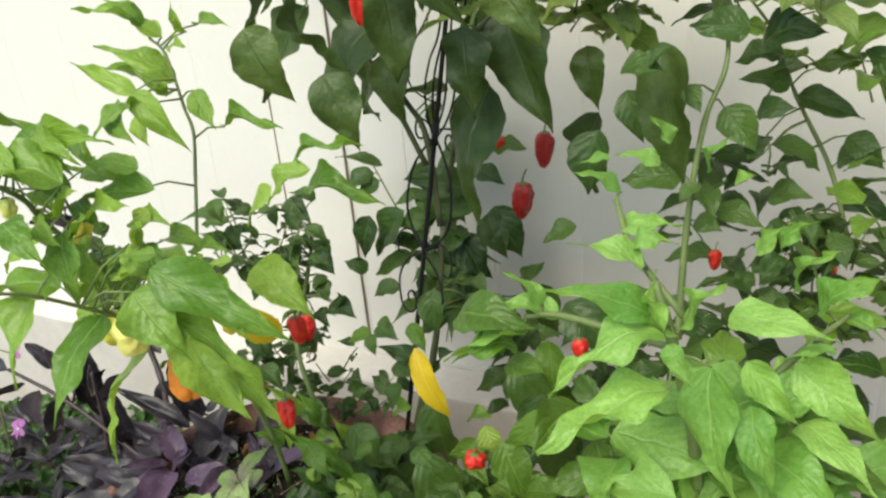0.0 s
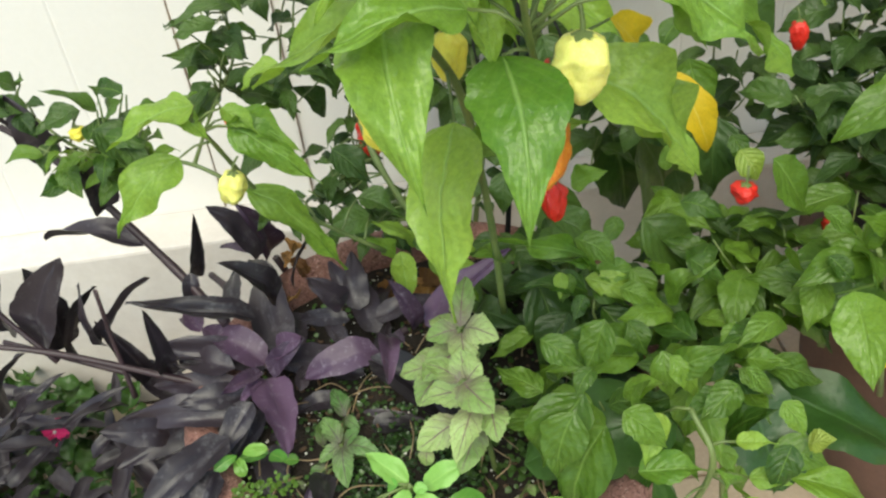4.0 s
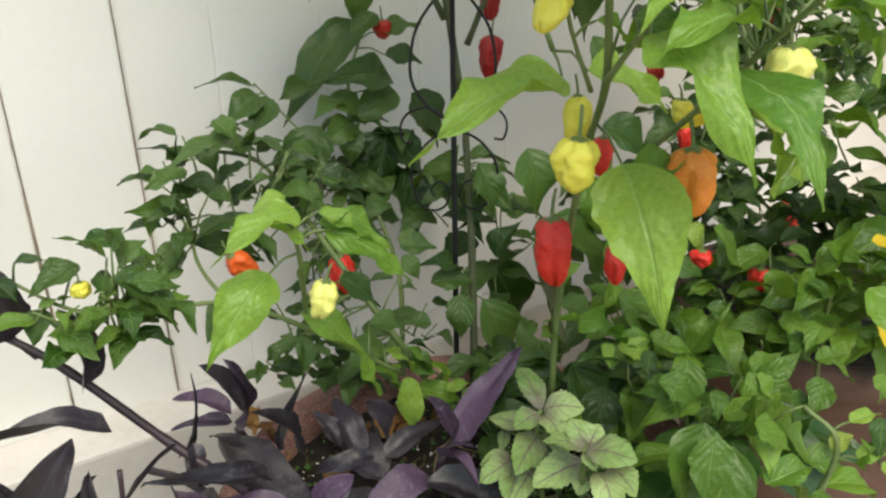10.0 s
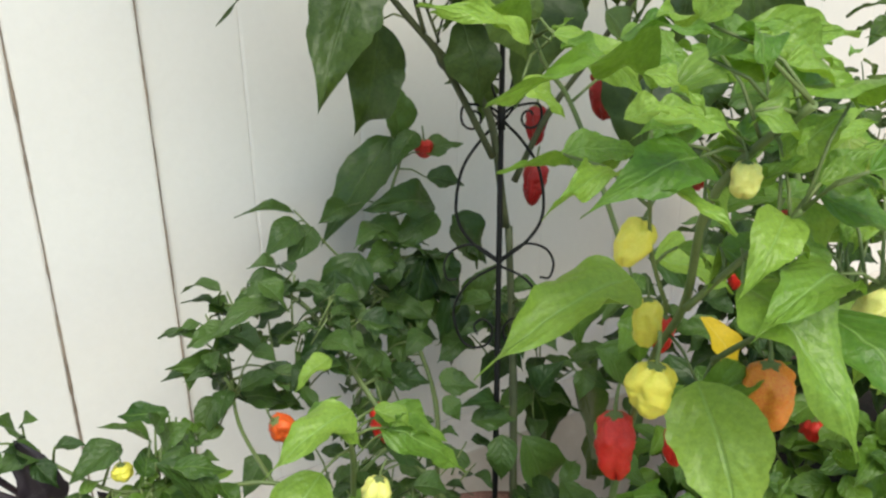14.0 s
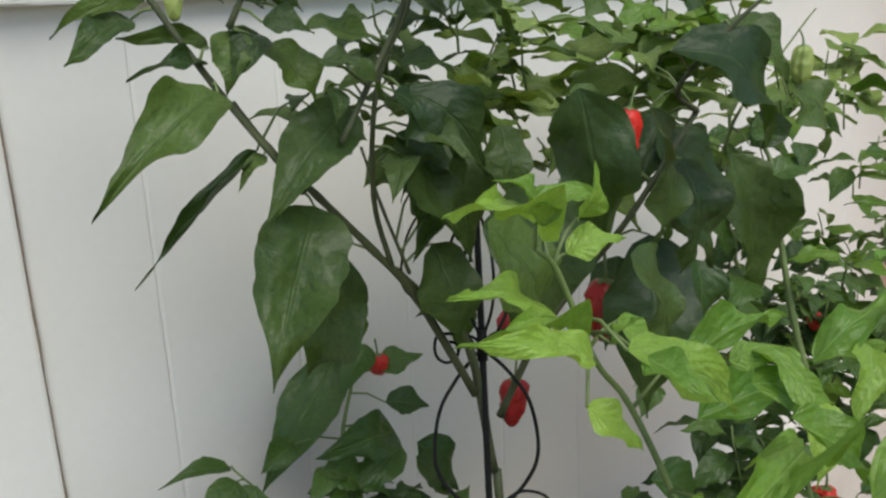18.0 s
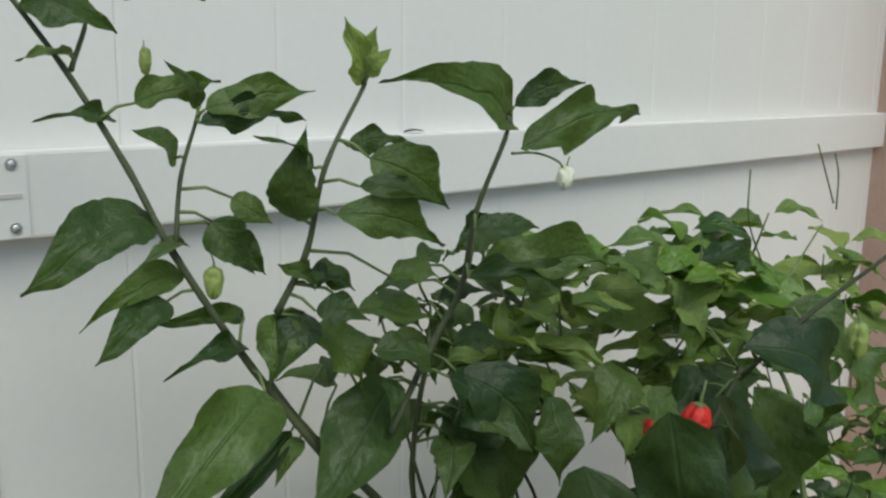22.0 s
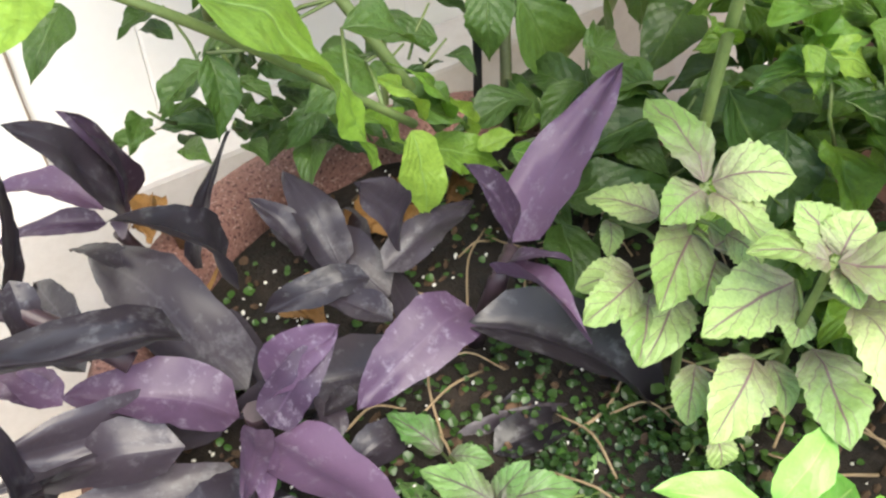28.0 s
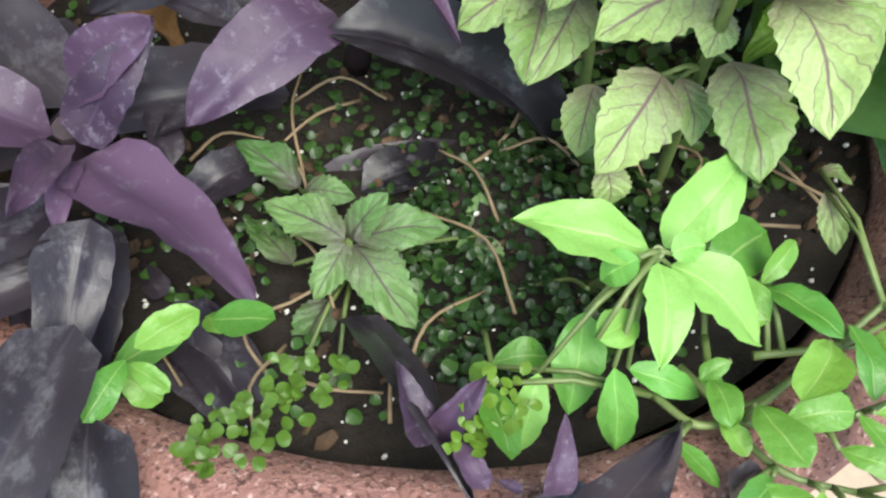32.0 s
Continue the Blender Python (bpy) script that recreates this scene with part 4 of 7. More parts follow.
leaf(ghost, 'ghost', (-0.024, -0.214, 1.175), (-0.006, -0.229, 1.148), .022, 0.12, hint=FACE)
leaf(ghost, 'ghost', (-0.056, -0.215, 1.173), (-0.092, -0.230, 1.166), .017, 0.12, hint=FACE)
leaf(ghost, 'ghost', (0.271, -0.312, 1.045), (0.218, -0.327, 1.000), .039)
leaf(ghost, 'ghost', (0.348, -0.340, 1.036), (0.296, -0.355, 0.978), .046)
leaf(ghost, 'ghost', (0.240, -0.320, 1.129), (0.169, -0.335, 1.137), .019)
leaf(ghost, 'ghost', (0.228, -0.340, 1.146), (0.282, -0.355, 1.115), .029)
leaf(ghost, 'ghost', (0.302, -0.360, 1.138), (0.367, -0.375, 1.119), .024)
leaf(ghost, 'ghost', (0.003, -0.250, 1.040), (-0.027, -0.265, 1.019), .014)
leaf(ghost, 'ghost', (0.200, -0.240, 0.892), (0.129, -0.255, 0.881), .025)
leaf(ghost, 'ghost', (0.186, -0.240, 0.876), (0.176, -0.255, 0.834), .028)
leaf(ghost, 'ghost', (0.306, -0.362, 0.940), (0.289, -0.381, 0.776), .084, 0.1)
leaf(ghost, 'ghost', (0.397, -0.250, 0.877), (0.386, -0.249, 0.769), .063)
leaf(ghost, 'ghost', (0.222, -0.425, 1.064), (0.236, -0.436, 0.955), .056, 0.05, hint=Vector((0.5, -0.75, 0.4)))
leaf(ghost, 'ghost', (0.139, -0.270, 0.948), (0.158, -0.285, 0.854), .060)
leaf(ghost, 'ghost', (0.201, -0.145, 0.673), (0.238, -0.160, 0.611), .046)
leaf(ghost, 'ghost', (0.276, -0.320, 1.010), (0.292, -0.335, 0.951), .039)
leaf(ghost, 'ghost', (0.394, -0.286, 0.966), (0.411, -0.301, 0.895), .040)
leaf(ghost, 'ghost', (0.430, -0.304, 1.008), (0.457, -0.320, 0.989), .023)
leaf(ghost, 'ghost', (-0.070, -0.200, 1.190), (-0.153, -0.215, 1.154), .040, 0.12, hint=FACE)
leaf(ghost, 'ghost', (-0.055, -0.209, 1.153), (-0.125, -0.224, 1.134), .019)
leaf(ghost, 'ghost', (-0.012, -0.208, 1.116), (-0.084, -0.223, 1.127), .013)
leaf(ghost, 'ghost', (-0.075, -0.160, 1.324), (-0.013, -0.175, 1.324), .020, 0.12, hint=FACE)
leaf(ghost, 'ghost', (-0.082, -0.160, 1.325), (-0.091, -0.175, 1.336), .013, 0.12, hint=FACE)
leaf(ghost, 'ghost', (-0.124, -0.160, 1.314), (-0.073, -0.175, 1.300), .030, 0.12, hint=FACE)
leaf(ghost, 'ghost', (-0.101, -0.170, 1.285), (-0.137, -0.185, 1.281), .014, 0.12, hint=FACE)
leaf(ghost, 'ghost', (-0.081, -0.180, 1.246), (-0.130, -0.195, 1.251), .013, 0.12, hint=FACE)
leaf(ghost, 'ghost', (-0.051, -0.200, 1.224), (-0.085, -0.215, 1.243), .023, 0.12, hint=FACE)
leaf(ghost, 'ghost', (-0.040, -0.218, 1.254), (0.031, -0.233, 1.266), .023, 0.12, hint=FACE)
leaf(ghost, 'ghost', (-0.045, -0.220, 1.246), (0.025, -0.235, 1.251), .018, 0.12, hint=FACE)
leaf(ghost, 'ghost', (-0.070, -0.186, 1.257), (-0.020, -0.202, 1.274), .020, 0.12, hint=FACE)
leaf(ghost, 'ghost', (-0.031, -0.195, 1.255), (-0.061, -0.210, 1.283), .015, 0.12, hint=FACE)
leaf(ghost, 'ghost', (-0.002, -0.277, 1.221), (-0.051, -0.292, 1.243), .012, 0.12, hint=FACE)
leaf(ghost, 'ghost', (-0.011, -0.271, 1.190), (-0.013, -0.286, 1.247), .027, 0.12, hint=FACE)
leaf(ghost, 'ghost', (0.022, -0.280, 1.233), (0.058, -0.295, 1.238), .016, 0.12, hint=FACE)
leaf(ghost, 'ghost', (0.026, -0.295, 1.227), (0.080, -0.310, 1.193), .032, 0.12, hint=FACE)
leaf(ghost, 'ghost', (0.015, -0.299, 1.211), (0.073, -0.314, 1.196), .017, 0.12, hint=FACE)
leaf(ghost, 'ghost', (0.001, -0.295, 1.195), (0.077, -0.310, 1.170), .022, 0.12, hint=FACE)
leaf(ghost, 'ghost', (0.125, -0.320, 1.245), (0.011, -0.335, 1.278), .032, 0.12, hint=FACE)
leaf(ghost, 'ghost', (0.111, -0.334, 1.258), (0.163, -0.349, 1.274), .015, 0.12, hint=FACE)
leaf(ghost, 'ghost', (0.131, -0.323, 1.230), (0.256, -0.338, 1.259), .029, 0.12, hint=FACE)
leaf(ghost, 'ghost', (0.072, -0.340, 1.185), (0.117, -0.355, 1.184), .020, 0.12, hint=FACE)
leaf(ghost, 'ghost', (-0.038, -0.217, 1.185), (-0.017, -0.232, 1.150), .027, 0.12, hint=FACE)
leaf(ghost, 'ghost', (-0.025, -0.220, 1.199), (-0.004, -0.235, 1.182), .019, 0.12, hint=FACE)
leaf(ghost, 'ghost', (0.077, -0.330, 1.152), (0.183, -0.345, 1.121), .021)
leaf(ghost, 'ghost', (-0.016, -0.254, 1.129), (-0.029, -0.269, 1.088), .028)
leaf(ghost, 'olive', (0.044, -0.265, 1.270), (0.020, -0.280, 1.309), .021, 0.12, hint=FACE)
leaf(ghost, 'olive', (0.041, -0.275, 1.276), (0.047, -0.290, 1.292), .014, 0.12, hint=FACE)
leaf(ghost, 'olive', (0.044, -0.264, 1.273), (0.045, -0.279, 1.306), .015, 0.12, hint=FACE)
leaf(ghost, 'ghost', (0.093, -0.300, 1.098), (0.134, -0.315, 1.091), .020)
leaf(ghost, 'ghost', (0.035, -0.302, 1.088), (0.025, -0.317, 1.065), .018)
leaf(ghost, 'ghost', (0.075, -0.316, 1.083), (0.136, -0.331, 1.012), .042)
leaf(ghost, 'ghost', (0.151, -0.420, 1.087), (0.157, -0.435, 1.042), .030)
leaf(ghost, 'ghost', (0.219, -0.444, 1.105), (0.329, -0.459, 1.026), .057)
leaf(ghost, 'ghost', (0.008, -0.259, 1.143), (-0.027, -0.274, 1.165), .016)
leaf(ghost, 'ghost', (0.028, -0.280, 1.129), (0.084, -0.295, 1.115), .020)
leaf(ghost, 'ghost', (0.007, -0.260, 1.155), (0.032, -0.275, 1.142), .020)
leaf(ghost, 'ghost', (-0.087, -0.140, 1.348), (-0.041, -0.155, 1.353), .022, 0.12, hint=FACE)
leaf(ghost, 'ghost', (-0.129, -0.150, 1.330), (-0.147, -0.165, 1.310), .019, 0.12, hint=FACE)
leaf(ghost, 'ghost', (-0.121, -0.150, 1.346), (-0.141, -0.165, 1.348), .016, 0.12, hint=FACE)
leaf(ghost, 'small', (0.025, -0.180, 0.667), (0.010, -0.190, 0.595), .049)
leaf(ghost, 'small', (0.108, -0.158, 0.662), (0.102, -0.168, 0.615), .032)
leaf(ghost, 'small', (0.170, -0.145, 0.647), (0.145, -0.160, 0.567), .054)
leaf(ghost, 'small', (0.189, -0.175, 0.597), (0.178, -0.190, 0.525), .047)
leaf(ghost, 'small', (0.120, -0.321, 0.510), (0.173, -0.336, 0.502), .032)
leaf(ghost, 'small', (0.184, -0.333, 0.475), (0.217, -0.348, 0.366), .055)
leaf(ghost, 'small', (0.277, -0.297, 0.638), (0.282, -0.312, 0.549), .060)
leaf(ghost, 'small', (0.191, -0.318, 0.642), (0.200, -0.333, 0.582), .041)
leaf(ghost, 'small', (0.319, -0.259, 0.469), (0.383, -0.239, 0.271), .121)
leaf(ghost, 'small', (0.300, -0.300, 0.511), (0.283, -0.315, 0.478), .026)
leaf(ghost, 'small', (0.300, -0.320, 0.552), (0.389, -0.335, 0.437), .062)
leaf(ghost, 'small', (0.374, -0.320, 0.653), (0.440, -0.335, 0.594), .059)
leaf(ghost, 'small', (0.363, -0.380, 0.553), (0.362, -0.395, 0.466), .058)
leaf(ghost, 'small', (0.346, -0.360, 0.430), (0.278, -0.375, 0.386), .051)
leaf(ghost, 'small', (0.387, -0.380, 0.418), (0.382, -0.395, 0.370), .033)
leaf(ghost, 'small', (0.359, -0.280, 0.421), (0.368, -0.295, 0.371), .035)
pod(ghost, 'ghost', 'darkred', (0.284, -0.212, 0.759), .032, .054, 0)
pod(ghost, 'ghost', 'darkred', (0.306, -0.181, 0.821), .030, .050, 0)
pod(ghost, 'ghost', 'darkred', (0.281, -0.335, 0.897), .041, .058, 0)
pod(ghost, 'ghost', 'red', (0.212, -0.385, 1.040), .022, .052, -6)
pod(ghost, 'ghost', 'red', (0.197, -0.428, 1.066), .025, .050, 8)
pod(ghost, 'bonnet', 'greenpod', (0.362, -0.460, 1.099), .019, .029, 0)
pod(ghost, 'bonnet', 'greenpod', (-0.039, -0.220, 1.156), .014, .020, 0)
pod(ghost, 'bonnet', 'greenpod', (-0.050, -0.160, 1.291), .008, .013, 0)
pod(ghost, 'bonnet', 'white', (0.170, -0.330, 1.216), .013, .016, 20)
pod(ghost, 'bonnet', 'greenpod', (-0.050, -0.160, 1.287), .008, .013, 0)

# backl
stem(backl, 0.0044, 0.0020, (0.095, -0.262, -0.045), (0.102, -0.261, 0.20), (0.107, -0.260, 0.345), (0.133, -0.220, 0.476), (0.131, -0.150, 0.576), (0.132, -0.110, 0.688), (0.167, -0.080, 0.749))
stem(backl, 0.0020, 0.0010, (0.131, -0.150, 0.576), (0.059, -0.140, 0.652), (0.007, -0.120, 0.722))
leaf(backl, 'small', (0.011, -0.100, 0.715), (-0.064, -0.115, 0.729), .024)
leaf(backl, 'small', (0.008, -0.122, 0.711), (-0.043, -0.137, 0.682), .040)
leaf(backl, 'small', (0.022, -0.133, 0.705), (-0.020, -0.148, 0.671), .037)
leaf(backl, 'small', (0.199, -0.084, 0.756), (0.251, -0.099, 0.763), .036)
leaf(backl, 'small', (0.175, -0.060, 0.770), (0.166, -0.050, 0.862), .048)
leaf(backl, 'small', (0.175, -0.044, 0.770), (0.057, -0.064, 0.650), .064)
leaf(backl, 'small', (0.178, -0.140, 0.710), (0.077, -0.155, 0.724), .046)
leaf(backl, 'small', (0.188, -0.136, 0.688), (0.109, -0.151, 0.665), .044)
leaf(backl, 'small', (0.210, -0.135, 0.683), (0.256, -0.149, 0.610), .058)
leaf(backl, 'small', (0.070, -0.152, 0.668), (0.020, -0.167, 0.590), .060)
leaf(backl, 'small', (0.091, -0.136, 0.696), (0.134, -0.151, 0.658), .039)
leaf(backl, 'small', (0.160, -0.160, 0.644), (0.206, -0.175, 0.575), .055)
leaf(backl, 'small', (0.183, -0.170, 0.603), (0.178, -0.185, 0.495), .045)
leaf(backl, 'small', (0.182, -0.120, 0.734), (0.229, -0.135, 0.719), .032)
leaf(backl, 'small', (0.119, -0.147, 0.656), (0.063, -0.162, 0.644), .039)
leaf(backl, 'small', (0.158, -0.140, 0.606), (0.140, -0.155, 0.552), .039)
leaf(backl, 'small', (0.091, -0.081, 0.702), (0.044, -0.096, 0.693), .033)
leaf(backl, 'small', (0.198, -0.066, 0.779), (0.150, -0.081, 0.737), .037)
leaf(backl, 'small', (0.274, -0.120, 0.554), (0.304, -0.135, 0.472), .058)
leaf(backl, 'small', (0.136, -0.140, 0.571), (0.101, -0.155, 0.521), .041)
leaf(backl, 'small', (0.302, -0.180, 0.438), (0.326, -0.195, 0.304), .090)
leaf(backl, 'small', (0.272, -0.180, 0.483), (0.215, -0.195, 0.455), .043)
leaf(backl, 'small', (0.361, -0.140, 0.477), (0.400, -0.155, 0.500), .032)
leaf(backl, 'small', (0.406, -0.140, 0.427), (0.452, -0.155, 0.370), .049)
leaf(backl, 'small', (0.246, -0.120, 0.535), (0.282, -0.135, 0.600), .048)
pod(backl, 'ghost', 'red', (0.202, -0.080, 0.770), .027, .025, 0)

# left
stem(left, 0.0040, 0.0020, (0.051, -0.420, 0.458), (0.001, -0.380, 0.559), (-0.020, -0.300, 0.621), (-0.042, -0.240, 0.669), (-0.090, -0.220, 0.686))
stem(left, 0.0022, 0.0015, (-0.001, -0.470, 0.506), (-0.109, -0.480, 0.601), (-0.160, -0.460, 0.628), (-0.202, -0.440, 0.627), (-0.248, -0.420, 0.629), (-0.280, -0.410, 0.639), (-0.325, -0.380, 0.673))
stem(left, 0.0025, 0.0015, (-0.103, -0.490, 0.605), (-0.119, -0.530, 0.683), (-0.129, -0.545, 0.719))
stem(left, 0.0020, 0.0012, (-0.160, -0.460, 0.628), (-0.154, -0.360, 0.627), (-0.134, -0.280, 0.645), (-0.134, -0.260, 0.687))
leaf(left, 'small', (-0.131, -0.270, 0.690), (-0.173, -0.285, 0.721), .025)
leaf(left, 'small', (-0.114, -0.270, 0.695), (-0.070, -0.285, 0.704), .031)
leaf(left, 'small', (-0.091, -0.227, 0.699), (-0.039, -0.242, 0.681), .036)
leaf(left, 'small', (-0.138, -0.290, 0.643), (-0.199, -0.305, 0.669), .022)
leaf(left, 'small', (-0.137, -0.290, 0.675), (-0.157, -0.305, 0.672), .016)
leaf(left, 'small', (-0.105, -0.288, 0.665), (-0.129, -0.302, 0.690), .018)
leaf(left, 'small', (-0.101, -0.300, 0.638), (-0.074, -0.315, 0.616), .025)
leaf(left, 'small', (-0.031, -0.300, 0.657), (-0.078, -0.315, 0.633), .036)
leaf(left, 'small', (-0.002, -0.296, 0.662), (0.033, -0.310, 0.649), .027)
leaf(left, 'small', (-0.003, -0.270, 0.669), (0.012, -0.285, 0.643), .022)
leaf(left, 'small', (0.015, -0.300, 0.624), (-0.009, -0.315, 0.603), .023)
leaf(left, 'small', (0.091, -0.299, 0.565), (0.121, -0.314, 0.558), .023)
leaf(left, 'small', (-0.003, -0.304, 0.618), (0.024, -0.320, 0.595), .025)
leaf(left, 'small', (0.161, -0.315, 0.515), (0.097, -0.330, 0.541), .028)
leaf(left, 'small', (-0.153, -0.300, 0.620), (-0.185, -0.315, 0.595), .029)
leaf(left, 'small', (-0.138, -0.298, 0.617), (-0.072, -0.312, 0.588), .038)
leaf(left, 'small', (-0.120, -0.320, 0.555), (-0.151, -0.335, 0.524), .030)
leaf(left, 'small', (-0.103, -0.240, 0.697), (-0.093, -0.255, 0.668), .022)
leaf(left, 'small', (-0.051, -0.204, 0.698), (-0.087, -0.219, 0.711), .027)
leaf(left, 'small', (0.065, -0.270, 0.626), (0.036, -0.285, 0.646), .025)
leaf(left, 'small', (0.105, -0.251, 0.593), (0.066, -0.266, 0.581), .029)
leaf(left, 'small', (-0.050, -0.270, 0.560), (-0.079, -0.285, 0.605), .036)
leaf(left, 'small', (-0.031, -0.320, 0.606), (-0.054, -0.335, 0.646), .032)
leaf(left, 'small', (0.030, -0.305, 0.581), (0.050, -0.320, 0.609), .025)
leaf(left, 'small', (0.005, -0.277, 0.638), (-0.020, -0.292, 0.677), .032)
leaf(left, 'small', (-0.020, -0.439, 0.554), (0.022, -0.454, 0.534), .029)
leaf(left, 'small', (-0.011, -0.444, 0.534), (-0.057, -0.459, 0.529), .032)
leaf(left, 'small', (0.022, -0.410, 0.485), (0.069, -0.425, 0.453), .035)
leaf(left, 'small', (-0.038, -0.420, 0.601), (-0.004, -0.435, 0.565), .033)
leaf(left, 'small', (0.143, -0.350, 0.501), (0.133, -0.365, 0.451), .034)
leaf(left, 'small', (0.200, -0.337, 0.529), (0.228, -0.352, 0.573), .036)
leaf(left, 'small', (-0.083, -0.420, 0.554), (-0.092, -0.435, 0.515), .019)
leaf(left, 'hab', (-0.105, -0.540, 0.723), (-0.077, -0.555, 0.702), .019)
leaf(left, 'hab', (-0.145, -0.510, 0.712), (-0.123, -0.525, 0.732), .016)
leaf(left, 'hab', (-0.124, -0.545, 0.731), (-0.197, -0.560, 0.714), .036)
leaf(left, 'hab', (-0.148, -0.540, 0.684), (-0.212, -0.560, 0.628), .040)
leaf(left, 'hab', (-0.103, -0.545, 0.709), (-0.038, -0.560, 0.654), .034)
leaf(left, 'hab', (-0.103, -0.535, 0.712), (-0.049, -0.555, 0.687), .026)
leaf(left, 'hab', (-0.112, -0.500, 0.621), (-0.039, -0.495, 0.510), .035)
leaf(left, 'hab', (-0.074, -0.390, 0.684), (-0.113, -0.400, 0.666), .021)
leaf(left, 'hab', (-0.145, -0.537, 0.731), (-0.118, -0.547, 0.698), .022)
leaf(left, 'hab', (-0.096, -0.549, 0.710), (-0.090, -0.564, 0.728), .012)
leaf(left, 'small', (-0.104, -0.350, 0.733), (-0.173, -0.370, 0.724), .033)
leaf(left, 'small', (-0.120, -0.350, 0.753), (-0.099, -0.365, 0.725), .025)
leaf(left, 'small', (-0.221, -0.446, 0.658), (-0.204, -0.466, 0.617), .026)
leaf(left, 'small', (-0.143, -0.310, 0.661), (-0.189, -0.325, 0.663), .025)
leaf(left, 'small', (-0.128, -0.340, 0.682), (-0.111, -0.355, 0.674), .016)
leaf(left, 'small', (-0.104, -0.314, 0.640), (-0.073, -0.329, 0.617), .024)
leaf(left, 'small', (-0.161, -0.320, 0.634), (-0.188, -0.335, 0.602), .023)
leaf(left, 'small', (-0.076, -0.301, 0.593), (-0.113, -0.316, 0.599), .027)
leaf(left, 'small', (-0.163, -0.330, 0.611), (-0.190, -0.345, 0.606), .020)
leaf(left, 'small', (-0.000, -0.300, 0.663), (0.038, -0.315, 0.639), .032)
leaf(left, 'small', (-0.025, -0.316, 0.661), (-0.011, -0.331, 0.648), .016)
leaf(left, 'small', (0.023, -0.307, 0.590), (0.068, -0.322, 0.577), .032)
leaf(left, 'small', (0.090, -0.305, 0.558), (0.131, -0.320, 0.551), .029)
leaf(left, 'small', (0.084, -0.320, 0.553), (0.098, -0.335, 0.526), .022)
leaf(left, 'small', (-0.018, -0.322, 0.646), (-0.012, -0.337, 0.631), .014)
leaf(left, 'small', (0.012, -0.300, 0.620), (0.018, -0.315, 0.591), .022)
leaf(left, 'small', (-0.204, -0.407, 0.635), (-0.190, -0.422, 0.638), .014)
leaf(left, 'small', (-0.204, -0.411, 0.656), (-0.218, -0.426, 0.666), .015)
leaf(left, 'small', (-0.261, -0.407, 0.671), (-0.304, -0.422, 0.660), .028)
leaf(left, 'small', (-0.241, -0.420, 0.675), (-0.278, -0.435, 0.709), .021)
leaf(left, 'small', (-0.236, -0.420, 0.684), (-0.226, -0.435, 0.705), .018)
leaf(left, 'small', (-0.238, -0.436, 0.668), (-0.201, -0.451, 0.640), .026)
leaf(left, 'small', (-0.243, -0.441, 0.667), (-0.210, -0.456, 0.622), .026)
leaf(left, 'small', (-0.293, -0.409, 0.640), (-0.309, -0.424, 0.617), .021)
leaf(left, 'small', (-0.330, -0.360, 0.675), (-0.348, -0.375, 0.704), .025)
leaf(left, 'small', (-0.324, -0.360, 0.682), (-0.313, -0.375, 0.694), .014)
leaf(left, 'small', (-0.306, -0.402, 0.683), (-0.285, -0.417, 0.685), .015)
leaf(left, 'small', (-0.317, -0.378, 0.669), (-0.350, -0.393, 0.667), .023)
leaf(left, 'small', (-0.233, -0.420, 0.667), (-0.211, -0.435, 0.690), .022)
leaf(left, 'small', (-0.324, -0.389, 0.667), (-0.309, -0.404, 0.646), .020)
leaf(left, 'small', (-0.348, -0.375, 0.684), (-0.365, -0.390, 0.646), .022)
leaf(left, 'small', (-0.335, -0.388, 0.671), (-0.342, -0.403, 0.692), .017)
pod(left, 'ghost', 'orangered', (-0.132, -0.395, 0.640), .026, .042, -38)
pod(left, 'ghost', 'red', (-0.003, -0.345, 0.586), .031, .046, 0)
pod(left, 'bonnet', 'pale', (-0.108, -0.551, 0.670), .024, .031, 10)
pod(left, 'bonnet', 'yellow', (-0.265, -0.420, 0.661), .018, .014, 0)

# low
stem(low, 0.0035, 0.0020, (0.259, -0.600, 0.177), (0.238, -0.620, 0.371), (0.219, -0.630, 0.476))
stem(low, 0.0035, 0.0020, (0.301, -0.660, 0.236), (0.283, -0.660, 0.412), (0.299, -0.630, 0.462))
stem(low, 0.0030, 0.0020, (0.475, -0.600, 0.336), (0.436, -0.620, 0.487), (0.395, -0.650, 0.578))
stem(low, 0.0030, 0.0020, (0.173, -0.720, 0.265), (0.202, -0.770, 0.429), (0.215, -0.790, 0.526), (0.207, -0.760, 0.553))
leaf(low, 'hab', (0.188, -0.561, 0.522), (0.086, -0.576, 0.586), .019)
leaf(low, 'hab', (0.192, -0.563, 0.516), (0.148, -0.578, 0.556), .016)
leaf(low, 'hab', (0.185, -0.567, 0.525), (0.239, -0.582, 0.524), .024)
leaf(low, 'hab', (0.175, -0.576, 0.527), (0.232, -0.591, 0.487), .024)
leaf(low, 'hab', (0.152, -0.584, 0.545), (0.147, -0.599, 0.524), .013)
leaf(low, 'hab', (0.256, -0.540, 0.427), (0.190, -0.555, 0.410), .034)
leaf(low, 'hab', (0.029, -0.428, 0.478), (-0.021, -0.443, 0.532), .022)
leaf(low, 'hab', (0.013, -0.445, 0.484), (0.016, -0.455, 0.417), .028)
leaf(low, 'hab', (0.041, -0.419, 0.446), (0.094, -0.433, 0.420), .028)
leaf(low, 'hab', (0.055, -0.412, 0.455), (0.017, -0.427, 0.519), .024)
leaf(low, 'hab', (0.008, -0.440, 0.478), (-0.025, -0.455, 0.518), .018)
